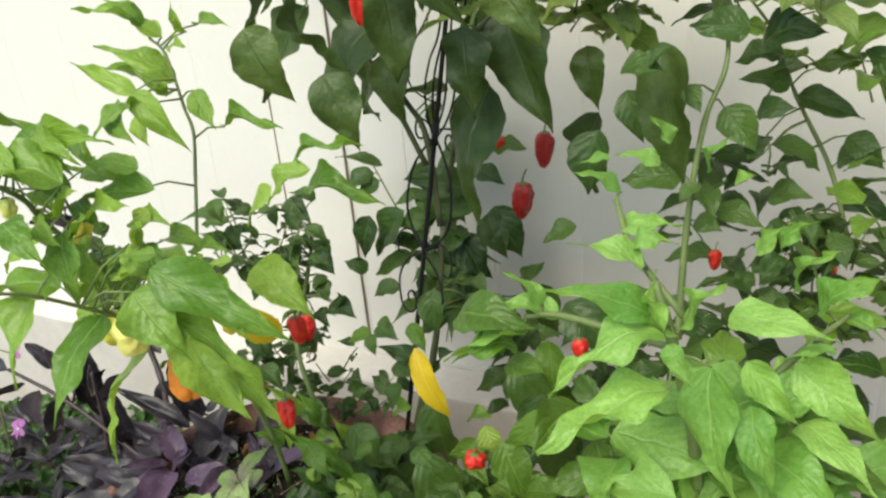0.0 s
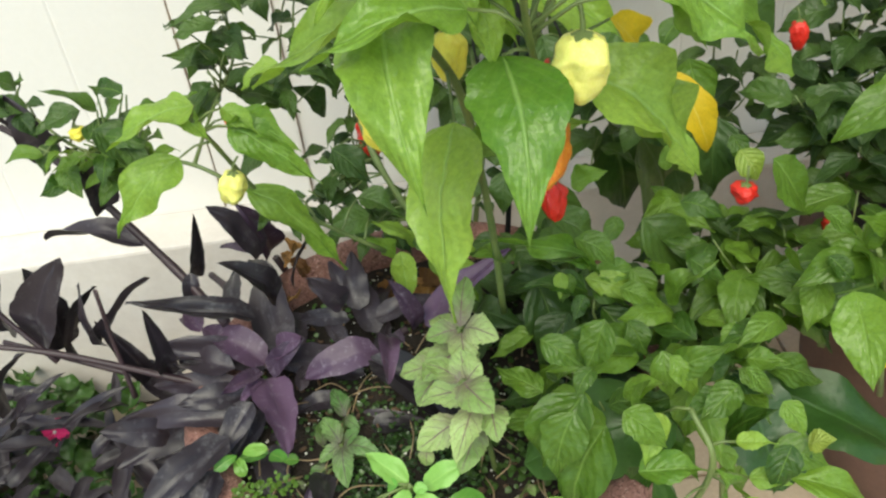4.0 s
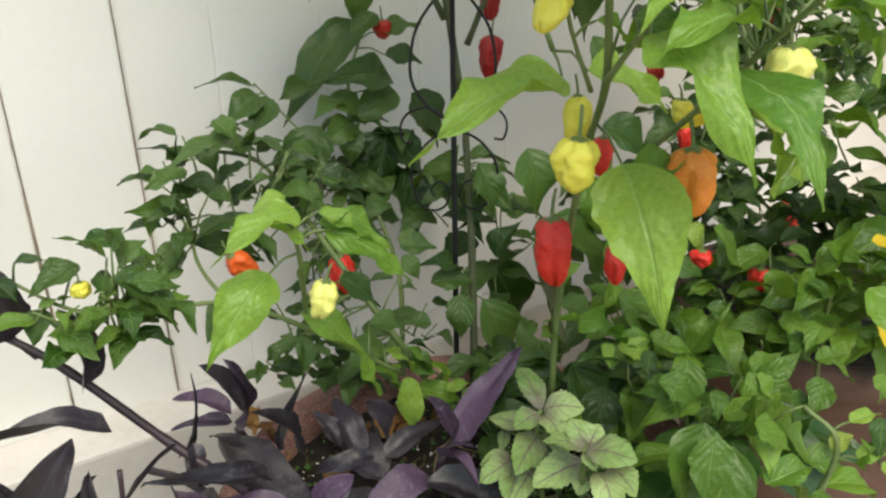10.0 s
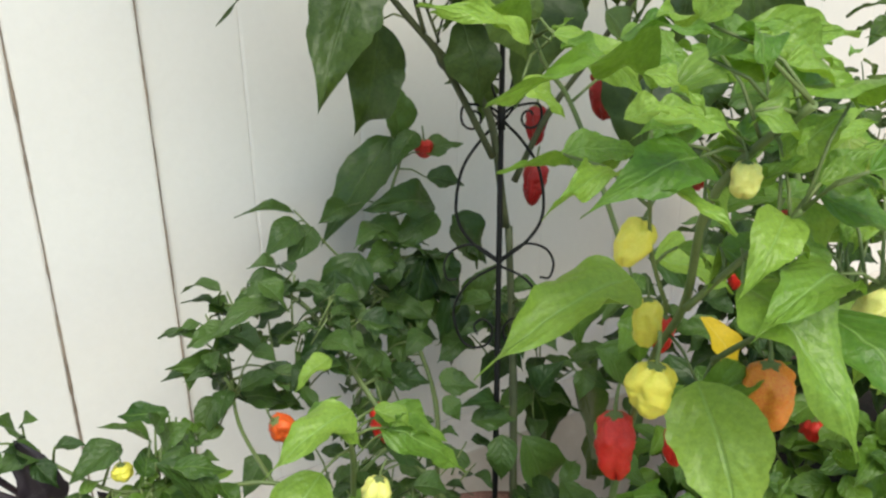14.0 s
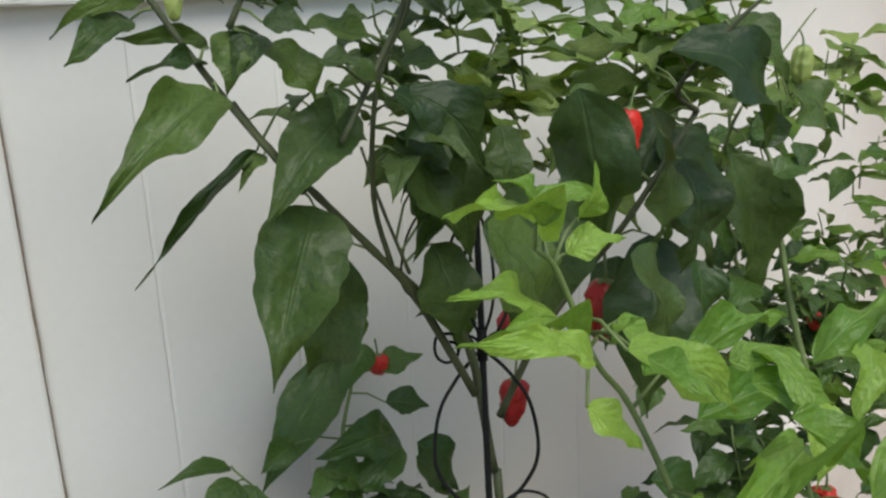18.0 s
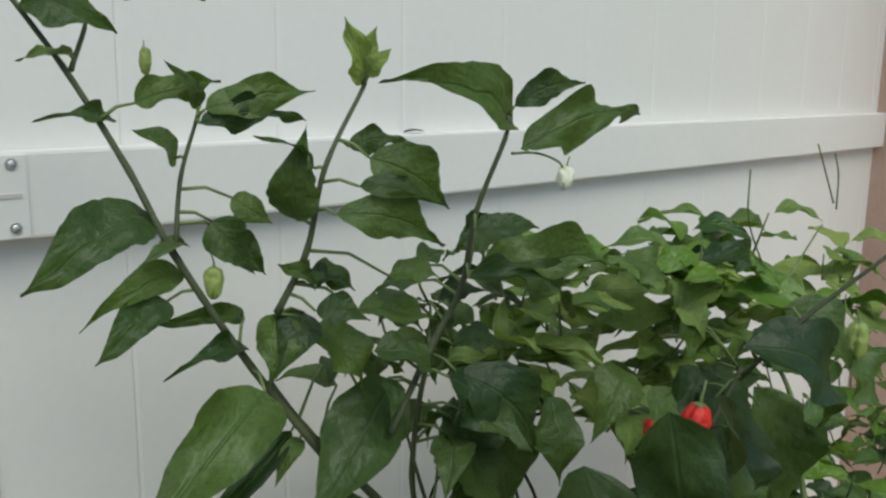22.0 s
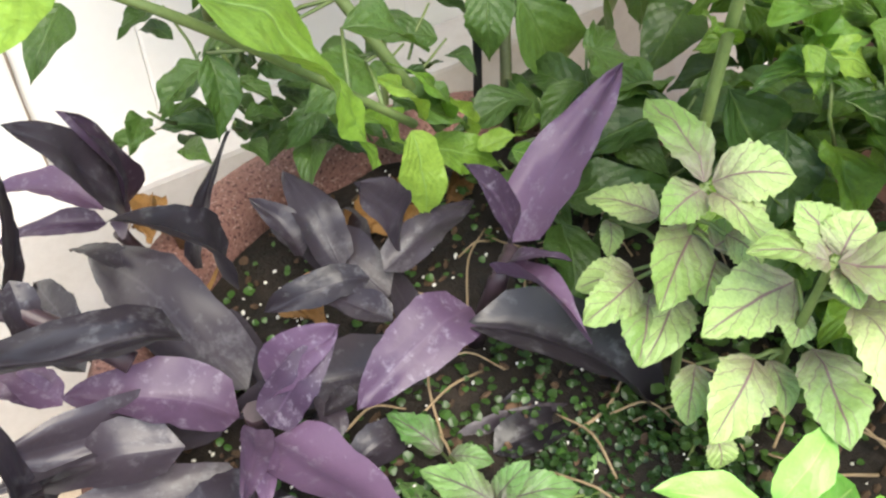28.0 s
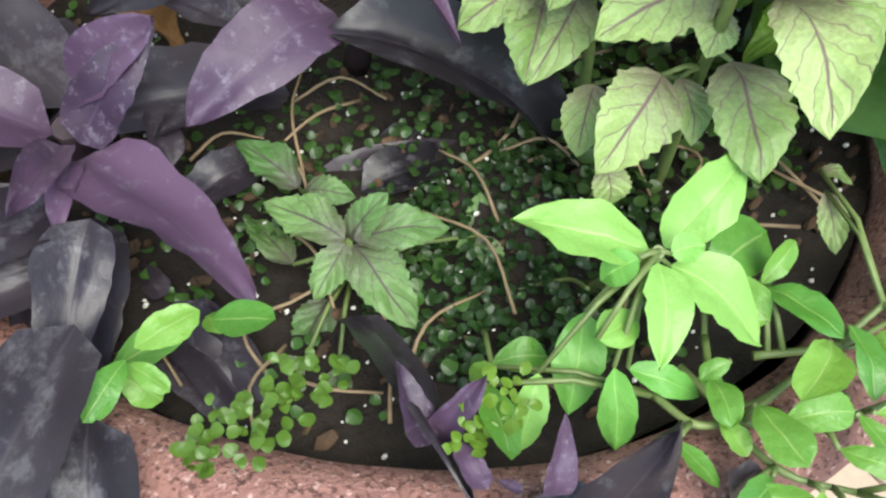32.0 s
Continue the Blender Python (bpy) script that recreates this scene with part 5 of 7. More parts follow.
leaf(low, 'hab', (0.071, -0.430, 0.439), (0.098, -0.445, 0.447), .015)
leaf(low, 'hab', (0.065, -0.470, 0.462), (0.089, -0.485, 0.431), .020)
leaf(low, 'hab', (0.203, -0.400, 0.376), (0.232, -0.415, 0.385), .016)
leaf(low, 'hab', (0.144, -0.420, 0.413), (0.167, -0.435, 0.395), .016)
leaf(low, 'hab', (0.128, -0.400, 0.412), (0.141, -0.415, 0.432), .014)
leaf(low, 'hab', (0.085, -0.400, 0.427), (0.062, -0.415, 0.473), .021)
leaf(low, 'lowg', (0.113, -0.690, 0.574), (0.142, -0.705, 0.553), .023)
leaf(low, 'lowg', (0.168, -0.670, 0.565), (0.148, -0.685, 0.523), .030)
leaf(low, 'lowg', (0.160, -0.600, 0.593), (0.192, -0.615, 0.570), .025)
leaf(low, 'lowg', (0.161, -0.631, 0.558), (0.148, -0.646, 0.542), .015)
leaf(low, 'lowg', (0.226, -0.617, 0.556), (0.215, -0.632, 0.586), .021)
leaf(low, 'lowg', (0.291, -0.710, 0.578), (0.251, -0.725, 0.570), .026)
leaf(low, 'lowg', (0.208, -0.710, 0.557), (0.224, -0.725, 0.523), .019)
leaf(low, 'lowg', (0.128, -0.740, 0.545), (0.111, -0.755, 0.490), .036)
leaf(low, 'lowg', (0.172, -0.712, 0.526), (0.202, -0.727, 0.547), .024)
leaf(low, 'lowg', (0.245, -0.750, 0.560), (0.212, -0.765, 0.543), .024)
leaf(low, 'lowg', (0.161, -0.750, 0.549), (0.191, -0.765, 0.519), .027)
leaf(low, 'lowg', (0.197, -0.610, 0.540), (0.227, -0.625, 0.530), .021)
leaf(low, 'lowg', (0.239, -0.610, 0.519), (0.273, -0.625, 0.570), .029)
leaf(low, 'lowg', (0.256, -0.611, 0.563), (0.283, -0.626, 0.547), .021)
leaf(low, 'lowg', (0.335, -0.720, 0.606), (0.328, -0.780, 0.567), .041)
leaf(low, 'lowg', (0.356, -0.647, 0.576), (0.376, -0.662, 0.556), .019)
leaf(low, 'lowg', (0.392, -0.632, 0.569), (0.434, -0.647, 0.620), .029)
leaf(low, 'yellow', (0.410, -0.670, 0.615), (0.452, -0.696, 0.594), .024)
leaf(low, 'yellow', (0.383, -0.715, 0.580), (0.385, -0.735, 0.515), .044)
leaf(low, 'lowg', (0.423, -0.773, 0.635), (0.449, -0.788, 0.604), .026)
leaf(low, 'lowg', (0.464, -0.641, 0.553), (0.509, -0.656, 0.580), .030)
leaf(low, 'lowg', (0.407, -0.772, 0.610), (0.457, -0.787, 0.605), .031)
leaf(low, 'lowg', (0.191, -0.450, 0.541), (0.224, -0.465, 0.562), .025)
leaf(low, 'lowg', (0.191, -0.486, 0.681), (0.167, -0.501, 0.669), .019)
leaf(low, 'lowg', (0.231, -0.462, 0.683), (0.255, -0.477, 0.656), .022)
leaf(low, 'yellow', (0.260, -0.510, 0.686), (0.301, -0.520, 0.604), .029)
leaf(low, 'lowg', (0.325, -0.360, 0.659), (0.299, -0.375, 0.632), .024)
leaf(low, 'lowg', (0.350, -0.320, 0.593), (0.363, -0.335, 0.515), .048)
leaf(low, 'lightg', (0.335, -0.504, 0.592), (0.353, -0.514, 0.562), .029)
leaf(low, 'lowg', (0.285, -0.433, 0.540), (0.320, -0.448, 0.560), .026)
leaf(low, 'lowg', (0.364, -0.420, 0.554), (0.379, -0.435, 0.523), .022)
leaf(low, 'lowg', (0.399, -0.683, 0.855), (0.468, -0.699, 0.866), .040)
leaf(low, 'hab', (0.453, -0.697, 0.845), (0.414, -0.733, 0.845), .026)
leaf(low, 'lowg', (0.439, -0.682, 0.819), (0.476, -0.697, 0.824), .024)
leaf(low, 'lowg', (0.333, -0.634, 0.561), (0.319, -0.649, 0.596), .024)
leaf(low, 'lowg', (0.362, -0.615, 0.599), (0.387, -0.630, 0.579), .021)
leaf(low, 'lowg', (0.266, -0.550, 0.577), (0.300, -0.565, 0.566), .023)
leaf(low, 'lowg', (0.212, -0.550, 0.570), (0.193, -0.565, 0.552), .018)
leaf(low, 'lowg', (0.104, -0.570, 0.557), (0.076, -0.585, 0.578), .022)
leaf(low, 'lowg', (0.145, -0.725, 0.572), (0.129, -0.740, 0.558), .016)
leaf(low, 'lowg', (0.205, -0.640, 0.502), (0.122, -0.655, 0.540), .032)
leaf(low, 'lowg', (0.202, -0.656, 0.502), (0.116, -0.671, 0.519), .029)
leaf(low, 'lowg', (0.186, -0.680, 0.487), (0.163, -0.695, 0.432), .032)
leaf(low, 'lowg', (0.203, -0.700, 0.482), (0.198, -0.715, 0.399), .051)
leaf(low, 'lowg', (0.291, -0.640, 0.472), (0.321, -0.655, 0.513), .032)
leaf(low, 'lowg', (0.290, -0.650, 0.474), (0.330, -0.665, 0.469), .024)
leaf(low, 'lowg', (0.290, -0.660, 0.474), (0.318, -0.675, 0.451), .021)
leaf(low, 'lowg', (0.249, -0.660, 0.507), (0.281, -0.675, 0.455), .024)
leaf(low, 'lowg', (0.217, -0.680, 0.500), (0.259, -0.695, 0.468), .028)
leaf(low, 'lowg', (0.267, -0.700, 0.435), (0.299, -0.715, 0.482), .031)
leaf(low, 'lowg', (0.251, -0.720, 0.453), (0.263, -0.735, 0.432), .017)
leaf(low, 'lowg', (0.310, -0.703, 0.417), (0.357, -0.718, 0.401), .031)
leaf(low, 'lightg', (0.334, -0.714, 0.428), (0.351, -0.724, 0.444), .020)
leaf(low, 'lowg', (0.322, -0.718, 0.391), (0.397, -0.733, 0.354), .034)
leaf(low, 'lowg', (0.180, -0.583, 0.517), (0.210, -0.598, 0.506), .021)
leaf(low, 'lowg', (0.160, -0.585, 0.543), (0.149, -0.600, 0.523), .016)
leaf(low, 'lowg', (0.215, -0.580, 0.534), (0.237, -0.595, 0.504), .024)
leaf(low, 'lowg', (0.245, -0.618, 0.508), (0.189, -0.633, 0.527), .027)
leaf(low, 'lowg', (0.197, -0.638, 0.529), (0.210, -0.653, 0.498), .022)
leaf(low, 'lowg', (0.231, -0.700, 0.507), (0.225, -0.715, 0.463), .028)
leaf(low, 'lowg', (0.277, -0.724, 0.389), (0.240, -0.739, 0.448), .032)
leaf(low, 'lowg', (0.440, -0.617, 0.508), (0.352, -0.632, 0.518), .040)
leaf(low, 'lowg', (0.425, -0.620, 0.507), (0.381, -0.635, 0.486), .031)
leaf(low, 'lowg', (0.359, -0.570, 0.507), (0.411, -0.585, 0.401), .055)
leaf(low, 'small', (0.134, -0.558, 0.516), (0.157, -0.573, 0.417), .048)
leaf(low, 'small', (0.160, -0.580, 0.492), (0.128, -0.595, 0.441), .041)
leaf(low, 'small', (0.174, -0.600, 0.433), (0.204, -0.615, 0.300), .065)
leaf(low, 'small', (0.230, -0.580, 0.399), (0.193, -0.595, 0.299), .065)
leaf(low, 'small', (0.158, -0.507, 0.550), (0.203, -0.522, 0.509), .040)
leaf(low, 'small', (0.249, -0.500, 0.526), (0.312, -0.515, 0.434), .056)
leaf(low, 'small', (0.331, -0.470, 0.475), (0.394, -0.485, 0.424), .052)
leaf(low, 'lowg', (0.402, -0.640, 0.564), (0.326, -0.655, 0.556), .035)
leaf(low, 'lowg', (0.463, -0.630, 0.555), (0.376, -0.645, 0.613), .034)
leaf(low, 'lowg', (0.292, -0.656, 0.523), (0.263, -0.671, 0.504), .023)
leaf(low, 'lowg', (0.361, -0.520, 0.589), (0.399, -0.535, 0.528), .044)
leaf(low, 'lowg', (0.140, -0.720, 0.540), (0.103, -0.735, 0.477), .045)
leaf(low, 'lowg', (0.152, -0.740, 0.524), (0.123, -0.755, 0.439), .052)
leaf(low, 'lowg', (0.177, -0.728, 0.521), (0.170, -0.743, 0.567), .028)
leaf(low, 'hab', (0.194, -0.741, 0.530), (0.177, -0.761, 0.492), .023)
leaf(low, 'lowg', (0.203, -0.706, 0.559), (0.208, -0.721, 0.518), .023)
leaf(low, 'lowg', (0.238, -0.740, 0.542), (0.203, -0.755, 0.535), .023)
leaf(low, 'lowg', (0.211, -0.710, 0.539), (0.245, -0.725, 0.575), .024)
leaf(low, 'hab', (0.172, -0.760, 0.490), (0.227, -0.770, 0.491), .028)
leaf(low, 'hab', (0.231, -0.786, 0.543), (0.257, -0.796, 0.547), .014)
leaf(low, 'hab', (0.243, -0.791, 0.506), (0.273, -0.801, 0.505), .015)
leaf(low, 'lowg', (0.190, -0.800, 0.502), (0.167, -0.815, 0.497), .017)
leaf(low, 'hab', (0.221, -0.803, 0.518), (0.208, -0.813, 0.553), .019)
leaf(low, 'lowg', (0.248, -0.750, 0.577), (0.264, -0.765, 0.557), .016)
leaf(low, 'lowg', (0.285, -0.703, 0.565), (0.242, -0.718, 0.568), .028)
leaf(low, 'lowg', (0.258, -0.730, 0.564), (0.284, -0.745, 0.568), .018)
leaf(low, 'lowg', (0.114, -0.760, 0.473), (0.095, -0.775, 0.445), .022)
leaf(low, 'hab', (0.236, -0.820, 0.524), (0.218, -0.840, 0.509), .015)
leaf(low, 'lowg', (0.171, -0.800, 0.485), (0.145, -0.815, 0.458), .024)
leaf(low, 'lowg', (0.263, -0.780, 0.571), (0.276, -0.795, 0.549), .018)
leaf(low, 'lowg', (0.272, -0.788, 0.533), (0.257, -0.803, 0.499), .024)
pod(low, 'ghost', 'red', (0.333, -0.533, 0.573), .027, .021, 0)

# rfront
stem(rfront, 0.0050, 0.0030, (0.601, -0.720, 0.697), (0.592, -0.720, 0.798), (0.574, -0.730, 0.895), (0.560, -0.720, 0.930))
stem(rfront, 0.0035, 0.0020, (0.592, -0.720, 0.798), (0.646, -0.670, 0.853), (0.679, -0.630, 0.872))
stem(rfront, 0.0030, 0.0020, (0.577, -0.720, 0.881), (0.489, -0.690, 0.874), (0.458, -0.690, 0.868))
stem(rfront, 0.0030, 0.0020, (0.570, -0.660, 0.870), (0.527, -0.640, 0.910), (0.504, -0.600, 0.932))
leaf(rfront, 'rf', (0.572, -0.750, 0.912), (0.511, -0.800, 0.886), .036)
leaf(rfront, 'rf', (0.578, -0.761, 0.877), (0.513, -0.828, 0.861), .041)
leaf(rfront, 'rf', (0.601, -0.735, 0.882), (0.619, -0.765, 0.799), .039)
leaf(rfront, 'rf', (0.627, -0.735, 0.857), (0.648, -0.765, 0.808), .027)
leaf(rfront, 'rf', (0.650, -0.673, 0.855), (0.711, -0.693, 0.813), .034)
leaf(rfront, 'rf', (0.562, -0.745, 0.920), (0.505, -0.775, 0.950), .024)
leaf(rfront, 'rf', (0.577, -0.738, 0.905), (0.565, -0.753, 0.957), .024)
leaf(rfront, 'rf', (0.580, -0.723, 0.901), (0.606, -0.738, 0.947), .024)
leaf(rfront, 'rf', (0.603, -0.675, 0.885), (0.675, -0.695, 0.893), .033)
leaf(rfront, 'rf', (0.580, -0.780, 0.924), (0.599, -0.795, 0.904), .014)
leaf(rfront, 'rf', (0.540, -0.660, 0.908), (0.486, -0.675, 0.927), .026)
leaf(rfront, 'rf', (0.528, -0.646, 0.918), (0.564, -0.661, 0.930), .018)
leaf(rfront, 'rf', (0.512, -0.615, 0.916), (0.562, -0.630, 0.929), .024)
leaf(rfront, 'rf', (0.460, -0.695, 0.857), (0.406, -0.731, 0.844), .029)
leaf(rfront, 'rf', (0.467, -0.676, 0.872), (0.442, -0.691, 0.906), .019)
leaf(rfront, 'rf', (0.480, -0.675, 0.863), (0.426, -0.690, 0.873), .024)
leaf(rfront, 'rf', (0.628, -0.600, 0.904), (0.652, -0.615, 0.937), .019)
leaf(rfront, 'rf', (0.612, -0.600, 0.897), (0.631, -0.615, 0.930), .018)
leaf(rfront, 'rf', (0.660, -0.620, 0.867), (0.698, -0.635, 0.909), .025)
leaf(rfront, 'rf', (0.643, -0.602, 0.874), (0.669, -0.617, 0.918), .024)
leaf(rfront, 'rf', (0.679, -0.620, 0.866), (0.704, -0.635, 0.861), .013)
leaf(rfront, 'rf', (0.619, -0.700, 0.867), (0.659, -0.715, 0.831), .023)
leaf(rfront, 'rf', (0.673, -0.678, 0.873), (0.640, -0.693, 0.867), .016)
leaf(rfront, 'rf', (0.505, -0.586, 0.931), (0.474, -0.606, 0.956), .019)
leaf(rfront, 'rf', (0.528, -0.500, 0.944), (0.511, -0.515, 0.971), .015)
leaf(rfront, 'rf', (0.565, -0.520, 0.929), (0.578, -0.535, 0.966), .018)
leaf(rfront, 'rf', (0.584, -0.520, 0.921), (0.602, -0.535, 0.934), .012)
leaf(rfront, 'rf', (0.470, -0.483, 0.917), (0.442, -0.498, 0.915), .013)
leaf(rfront, 'rf', (0.523, -0.520, 0.931), (0.488, -0.535, 0.944), .018)

# rback
stem(rback, 0.0040, 0.0020, (0.528, -0.420, 0.692), (0.525, -0.380, 0.806), (0.532, -0.350, 0.907), (0.547, -0.330, 0.960), (0.543, -0.300, 1.009))
stem(rback, 0.0030, 0.0015, (0.680, -0.250, 0.749), (0.654, -0.220, 0.816), (0.610, -0.220, 0.899), (0.583, -0.250, 0.975), (0.561, -0.280, 1.016))
stem(rback, 0.0010, 0.0008, (0.676, -0.300, 1.144), (0.646, -0.300, 1.183), (0.624, -0.300, 1.211))
stem(rback, 0.0010, 0.0008, (0.685, -0.300, 1.136), (0.682, -0.300, 1.175), (0.668, -0.300, 1.199))
stem(rback, 0.0010, 0.0008, (0.564, -0.280, 1.085), (0.526, -0.280, 1.137), (0.521, -0.280, 1.189))
stem(rback, 0.0012, 0.0009, (0.620, -0.280, 1.058), (0.680, -0.280, 1.102), (0.699, -0.280, 1.114))
leaf(rback, 'small', (0.566, -0.309, 0.995), (0.509, -0.324, 1.000), .040)
leaf(rback, 'small', (0.576, -0.285, 0.972), (0.636, -0.300, 0.991), .043)
leaf(rback, 'small', (0.597, -0.260, 0.954), (0.549, -0.275, 0.950), .034)
leaf(rback, 'small', (0.604, -0.240, 0.918), (0.551, -0.255, 0.926), .037)
leaf(rback, 'small', (0.610, -0.209, 0.896), (0.681, -0.224, 0.879), .035)
leaf(rback, 'small', (0.634, -0.226, 0.844), (0.596, -0.241, 0.819), .031)
leaf(rback, 'small', (0.517, -0.360, 0.950), (0.532, -0.375, 0.927), .021)
leaf(rback, 'small', (0.544, -0.300, 0.909), (0.582, -0.315, 0.867), .039)
leaf(rback, 'small', (0.576, -0.280, 0.898), (0.615, -0.295, 0.911), .028)
leaf(rback, 'small', (0.512, -0.335, 0.843), (0.449, -0.350, 0.837), .043)
leaf(rback, 'small', (0.537, -0.380, 0.852), (0.518, -0.395, 0.837), .019)
leaf(rback, 'small', (0.594, -0.262, 0.794), (0.641, -0.277, 0.805), .033)
leaf(rback, 'small', (0.529, -0.353, 0.800), (0.560, -0.368, 0.798), .023)
leaf(rback, 'small', (0.659, -0.220, 0.824), (0.704, -0.235, 0.853), .037)
leaf(rback, 'small', (0.666, -0.219, 0.857), (0.707, -0.234, 0.827), .032)
leaf(rback, 'small', (0.386, -0.310, 0.756), (0.348, -0.325, 0.735), .030)
leaf(rback, 'small', (0.456, -0.386, 0.972), (0.503, -0.401, 0.973), .031)
leaf(rback, 'small', (0.504, -0.385, 0.996), (0.481, -0.400, 0.972), .024)
leaf(rback, 'small', (0.419, -0.330, 0.886), (0.410, -0.345, 0.814), .049)
leaf(rback, 'small', (0.446, -0.320, 0.929), (0.469, -0.335, 0.875), .034)
pod(rback, 'ghost', 'red', (0.419, -0.414, 0.667), .020, .031, 0)
pod(rback, 'ghost', 'red', (0.423, -0.541, 0.530), .029, .042, 0)
pod(rback, 'ghost', 'red', (0.643, -0.340, 0.774), .019, .023, 0)
pod(rback, 'ghost', 'red', (0.546, -0.300, 0.740), .015, .025, 0)
pod(rback, 'ghost', 'red', (0.672, -0.120, 0.648), .036, .023, 60)
pod(rback, 'ghost', 'red', (0.843, -0.160, 0.582), .030, .049, 0)
pod(rback, 'ghost', 'red', (0.833, -0.280, 0.435), .047, .050, 0)

# purple
stem(purple, 0.0050, 0.0040, (-0.173, -0.386, 0.370), (-0.198, -0.340, 0.380), (-0.222, -0.306, 0.380))
stem(purple, 0.0050, 0.0040, (-0.115, -0.344, 0.370), (-0.134, -0.341, 0.420))
stem(purple, 0.0060, 0.0040, (0.003, -0.513, 0.380), (-0.005, -0.543, 0.450), (0.010, -0.536, 0.460))
stem(purple, 0.0060, 0.0050, (-0.127, -0.495, 0.360), (-0.133, -0.516, 0.420))
leaf(purple, 'slate', (-0.124, -0.484, 0.400), (-0.153, -0.325, 0.410), .045)
leaf(purple, 'purple', (-0.138, -0.507, 0.411), (-0.205, -0.461, 0.431), .034)
leaf(purple, 'purple', (-0.123, -0.515, 0.428), (-0.091, -0.535, 0.468), .023)
leaf(purple, 'purple', (-0.139, -0.533, 0.428), (-0.166, -0.585, 0.458), .015)
leaf(purple, 'slate', (-0.168, -0.515, 0.420), (-0.236, -0.479, 0.400), .031)
leaf(purple, 'purple', (0.028, -0.514, 0.440), (0.120, -0.498, 0.510), .035)
leaf(purple, 'purple', (0.019, -0.521, 0.445), (-0.001, -0.513, 0.505), .019)
leaf(purple, 'purple', (-0.003, -0.549, 0.465), (0.007, -0.581, 0.485), .014)
leaf(purple, 'purple', (-0.008, -0.546, 0.460), (-0.012, -0.616, 0.472), .021)
leaf(purple, 'purple', (-0.020, -0.541, 0.440), (-0.096, -0.551, 0.427), .033)
leaf(purple, 'slate', (-0.032, -0.550, 0.442), (0.055, -0.613, 0.362), .036)
leaf(purple, 'slate', (-0.052, -0.565, 0.373), (0.025, -0.585, 0.373), .019)
leaf(purple, 'slate', (-0.048, -0.490, 0.440), (-0.101, -0.468, 0.430), .018)
leaf(purple, 'slate', (-0.054, -0.520, 0.435), (-0.075, -0.477, 0.435), .016)
leaf(purple, 'purple', (-0.139, -0.349, 0.434), (-0.147, -0.393, 0.534), .035)
leaf(purple, 'purple', (-0.138, -0.340, 0.438), (-0.185, -0.293, 0.448), .023)
leaf(purple, 'purple', (-0.140, -0.347, 0.433), (-0.198, -0.323, 0.433), .016)
leaf(purple, 'slate', (-0.111, -0.398, 0.417), (-0.075, -0.400, 0.497), .018)
leaf(purple, 'slate', (-0.041, -0.443, 0.410), (-0.042, -0.387, 0.450), .028)
leaf(purple, 'slate', (-0.056, -0.425, 0.415), (-0.068, -0.393, 0.445), .018)
leaf(purple, 'slate', (-0.024, -0.463, 0.412), (0.051, -0.452, 0.422), .024)
leaf(purple, 'slate', (-0.185, -0.390, 0.400), (-0.188, -0.328, 0.400), .023)
leaf(purple, 'purple', (-0.206, -0.464, 0.429), (-0.222, -0.416, 0.429), .020)
leaf(purple, 'purple', (-0.208, -0.461, 0.427), (-0.233, -0.422, 0.418), .017)
leaf(purple, 'slate', (-0.234, -0.481, 0.400), (-0.198, -0.487, 0.420), .017)
leaf(purple, 'slate', (-0.188, -0.419, 0.400), (-0.200, -0.377, 0.380), .019)
leaf(purple, 'slate', (-0.104, -0.543, 0.402), (-0.096, -0.508, 0.402), .014)
leaf(purple, 'slate', (-0.141, -0.375, 0.420), (-0.164, -0.337, 0.420), .018)
leaf(purple, 'slate', (-0.141, -0.552, 0.405), (-0.187, -0.608, 0.365), .028)
leaf(purple, 'purple', (-0.132, -0.531, 0.423), (-0.090, -0.531, 0.463), .023)
leaf(purple, 'purple', (-0.140, -0.536, 0.421), (-0.156, -0.576, 0.431), .014)
leaf(purple, 'slate', (-0.164, -0.543, 0.400), (-0.193, -0.591, 0.380), .013)
leaf(purple, 'slate', (-0.175, -0.546, 0.390), (-0.214, -0.604, 0.350), .024)
leaf(purple, 'slate', (-0.143, -0.600, 0.380), (-0.124, -0.669, 0.370), .024)
leaf(purple, 'slate', (-0.186, -0.592, 0.360), (-0.185, -0.640, 0.360), .013)
leaf(purple, 'slate', (-0.080, -0.640, 0.390), (-0.093, -0.734, 0.420), .022)
leaf(purple, 'purple', (-0.092, -0.709, 0.414), (-0.089, -0.687, 0.434), .011)
leaf(purple, 'purple', (-0.090, -0.706, 0.410), (-0.072, -0.711, 0.441), .011)
leaf(purple, 'purple', (-0.088, -0.733, 0.421), (-0.086, -0.713, 0.421), .009)
leaf(purple, 'purple', (-0.079, -0.750, 0.439), (-0.068, -0.739, 0.459), .011)
leaf(purple, 'purple', (-0.082, -0.742, 0.430), (-0.086, -0.735, 0.430), .004)
leaf(purple, 'slate', (-0.131, -0.586, 0.384), (-0.136, -0.560, 0.374), .011)
leaf(purple, 'slate', (-0.085, -0.533, 0.414), (-0.110, -0.520, 0.394), .014)
leaf(purple, 'slate', (-0.039, -0.582, 0.379), (0.026, -0.584, 0.369), .024)
leaf(purple, 'purple', (-0.135, -0.536, 0.420), (-0.111, -0.633, 0.418), .040)
leaf(purple, 'slate', (-0.133, -0.595, 0.385), (-0.122, -0.662, 0.365), .027)

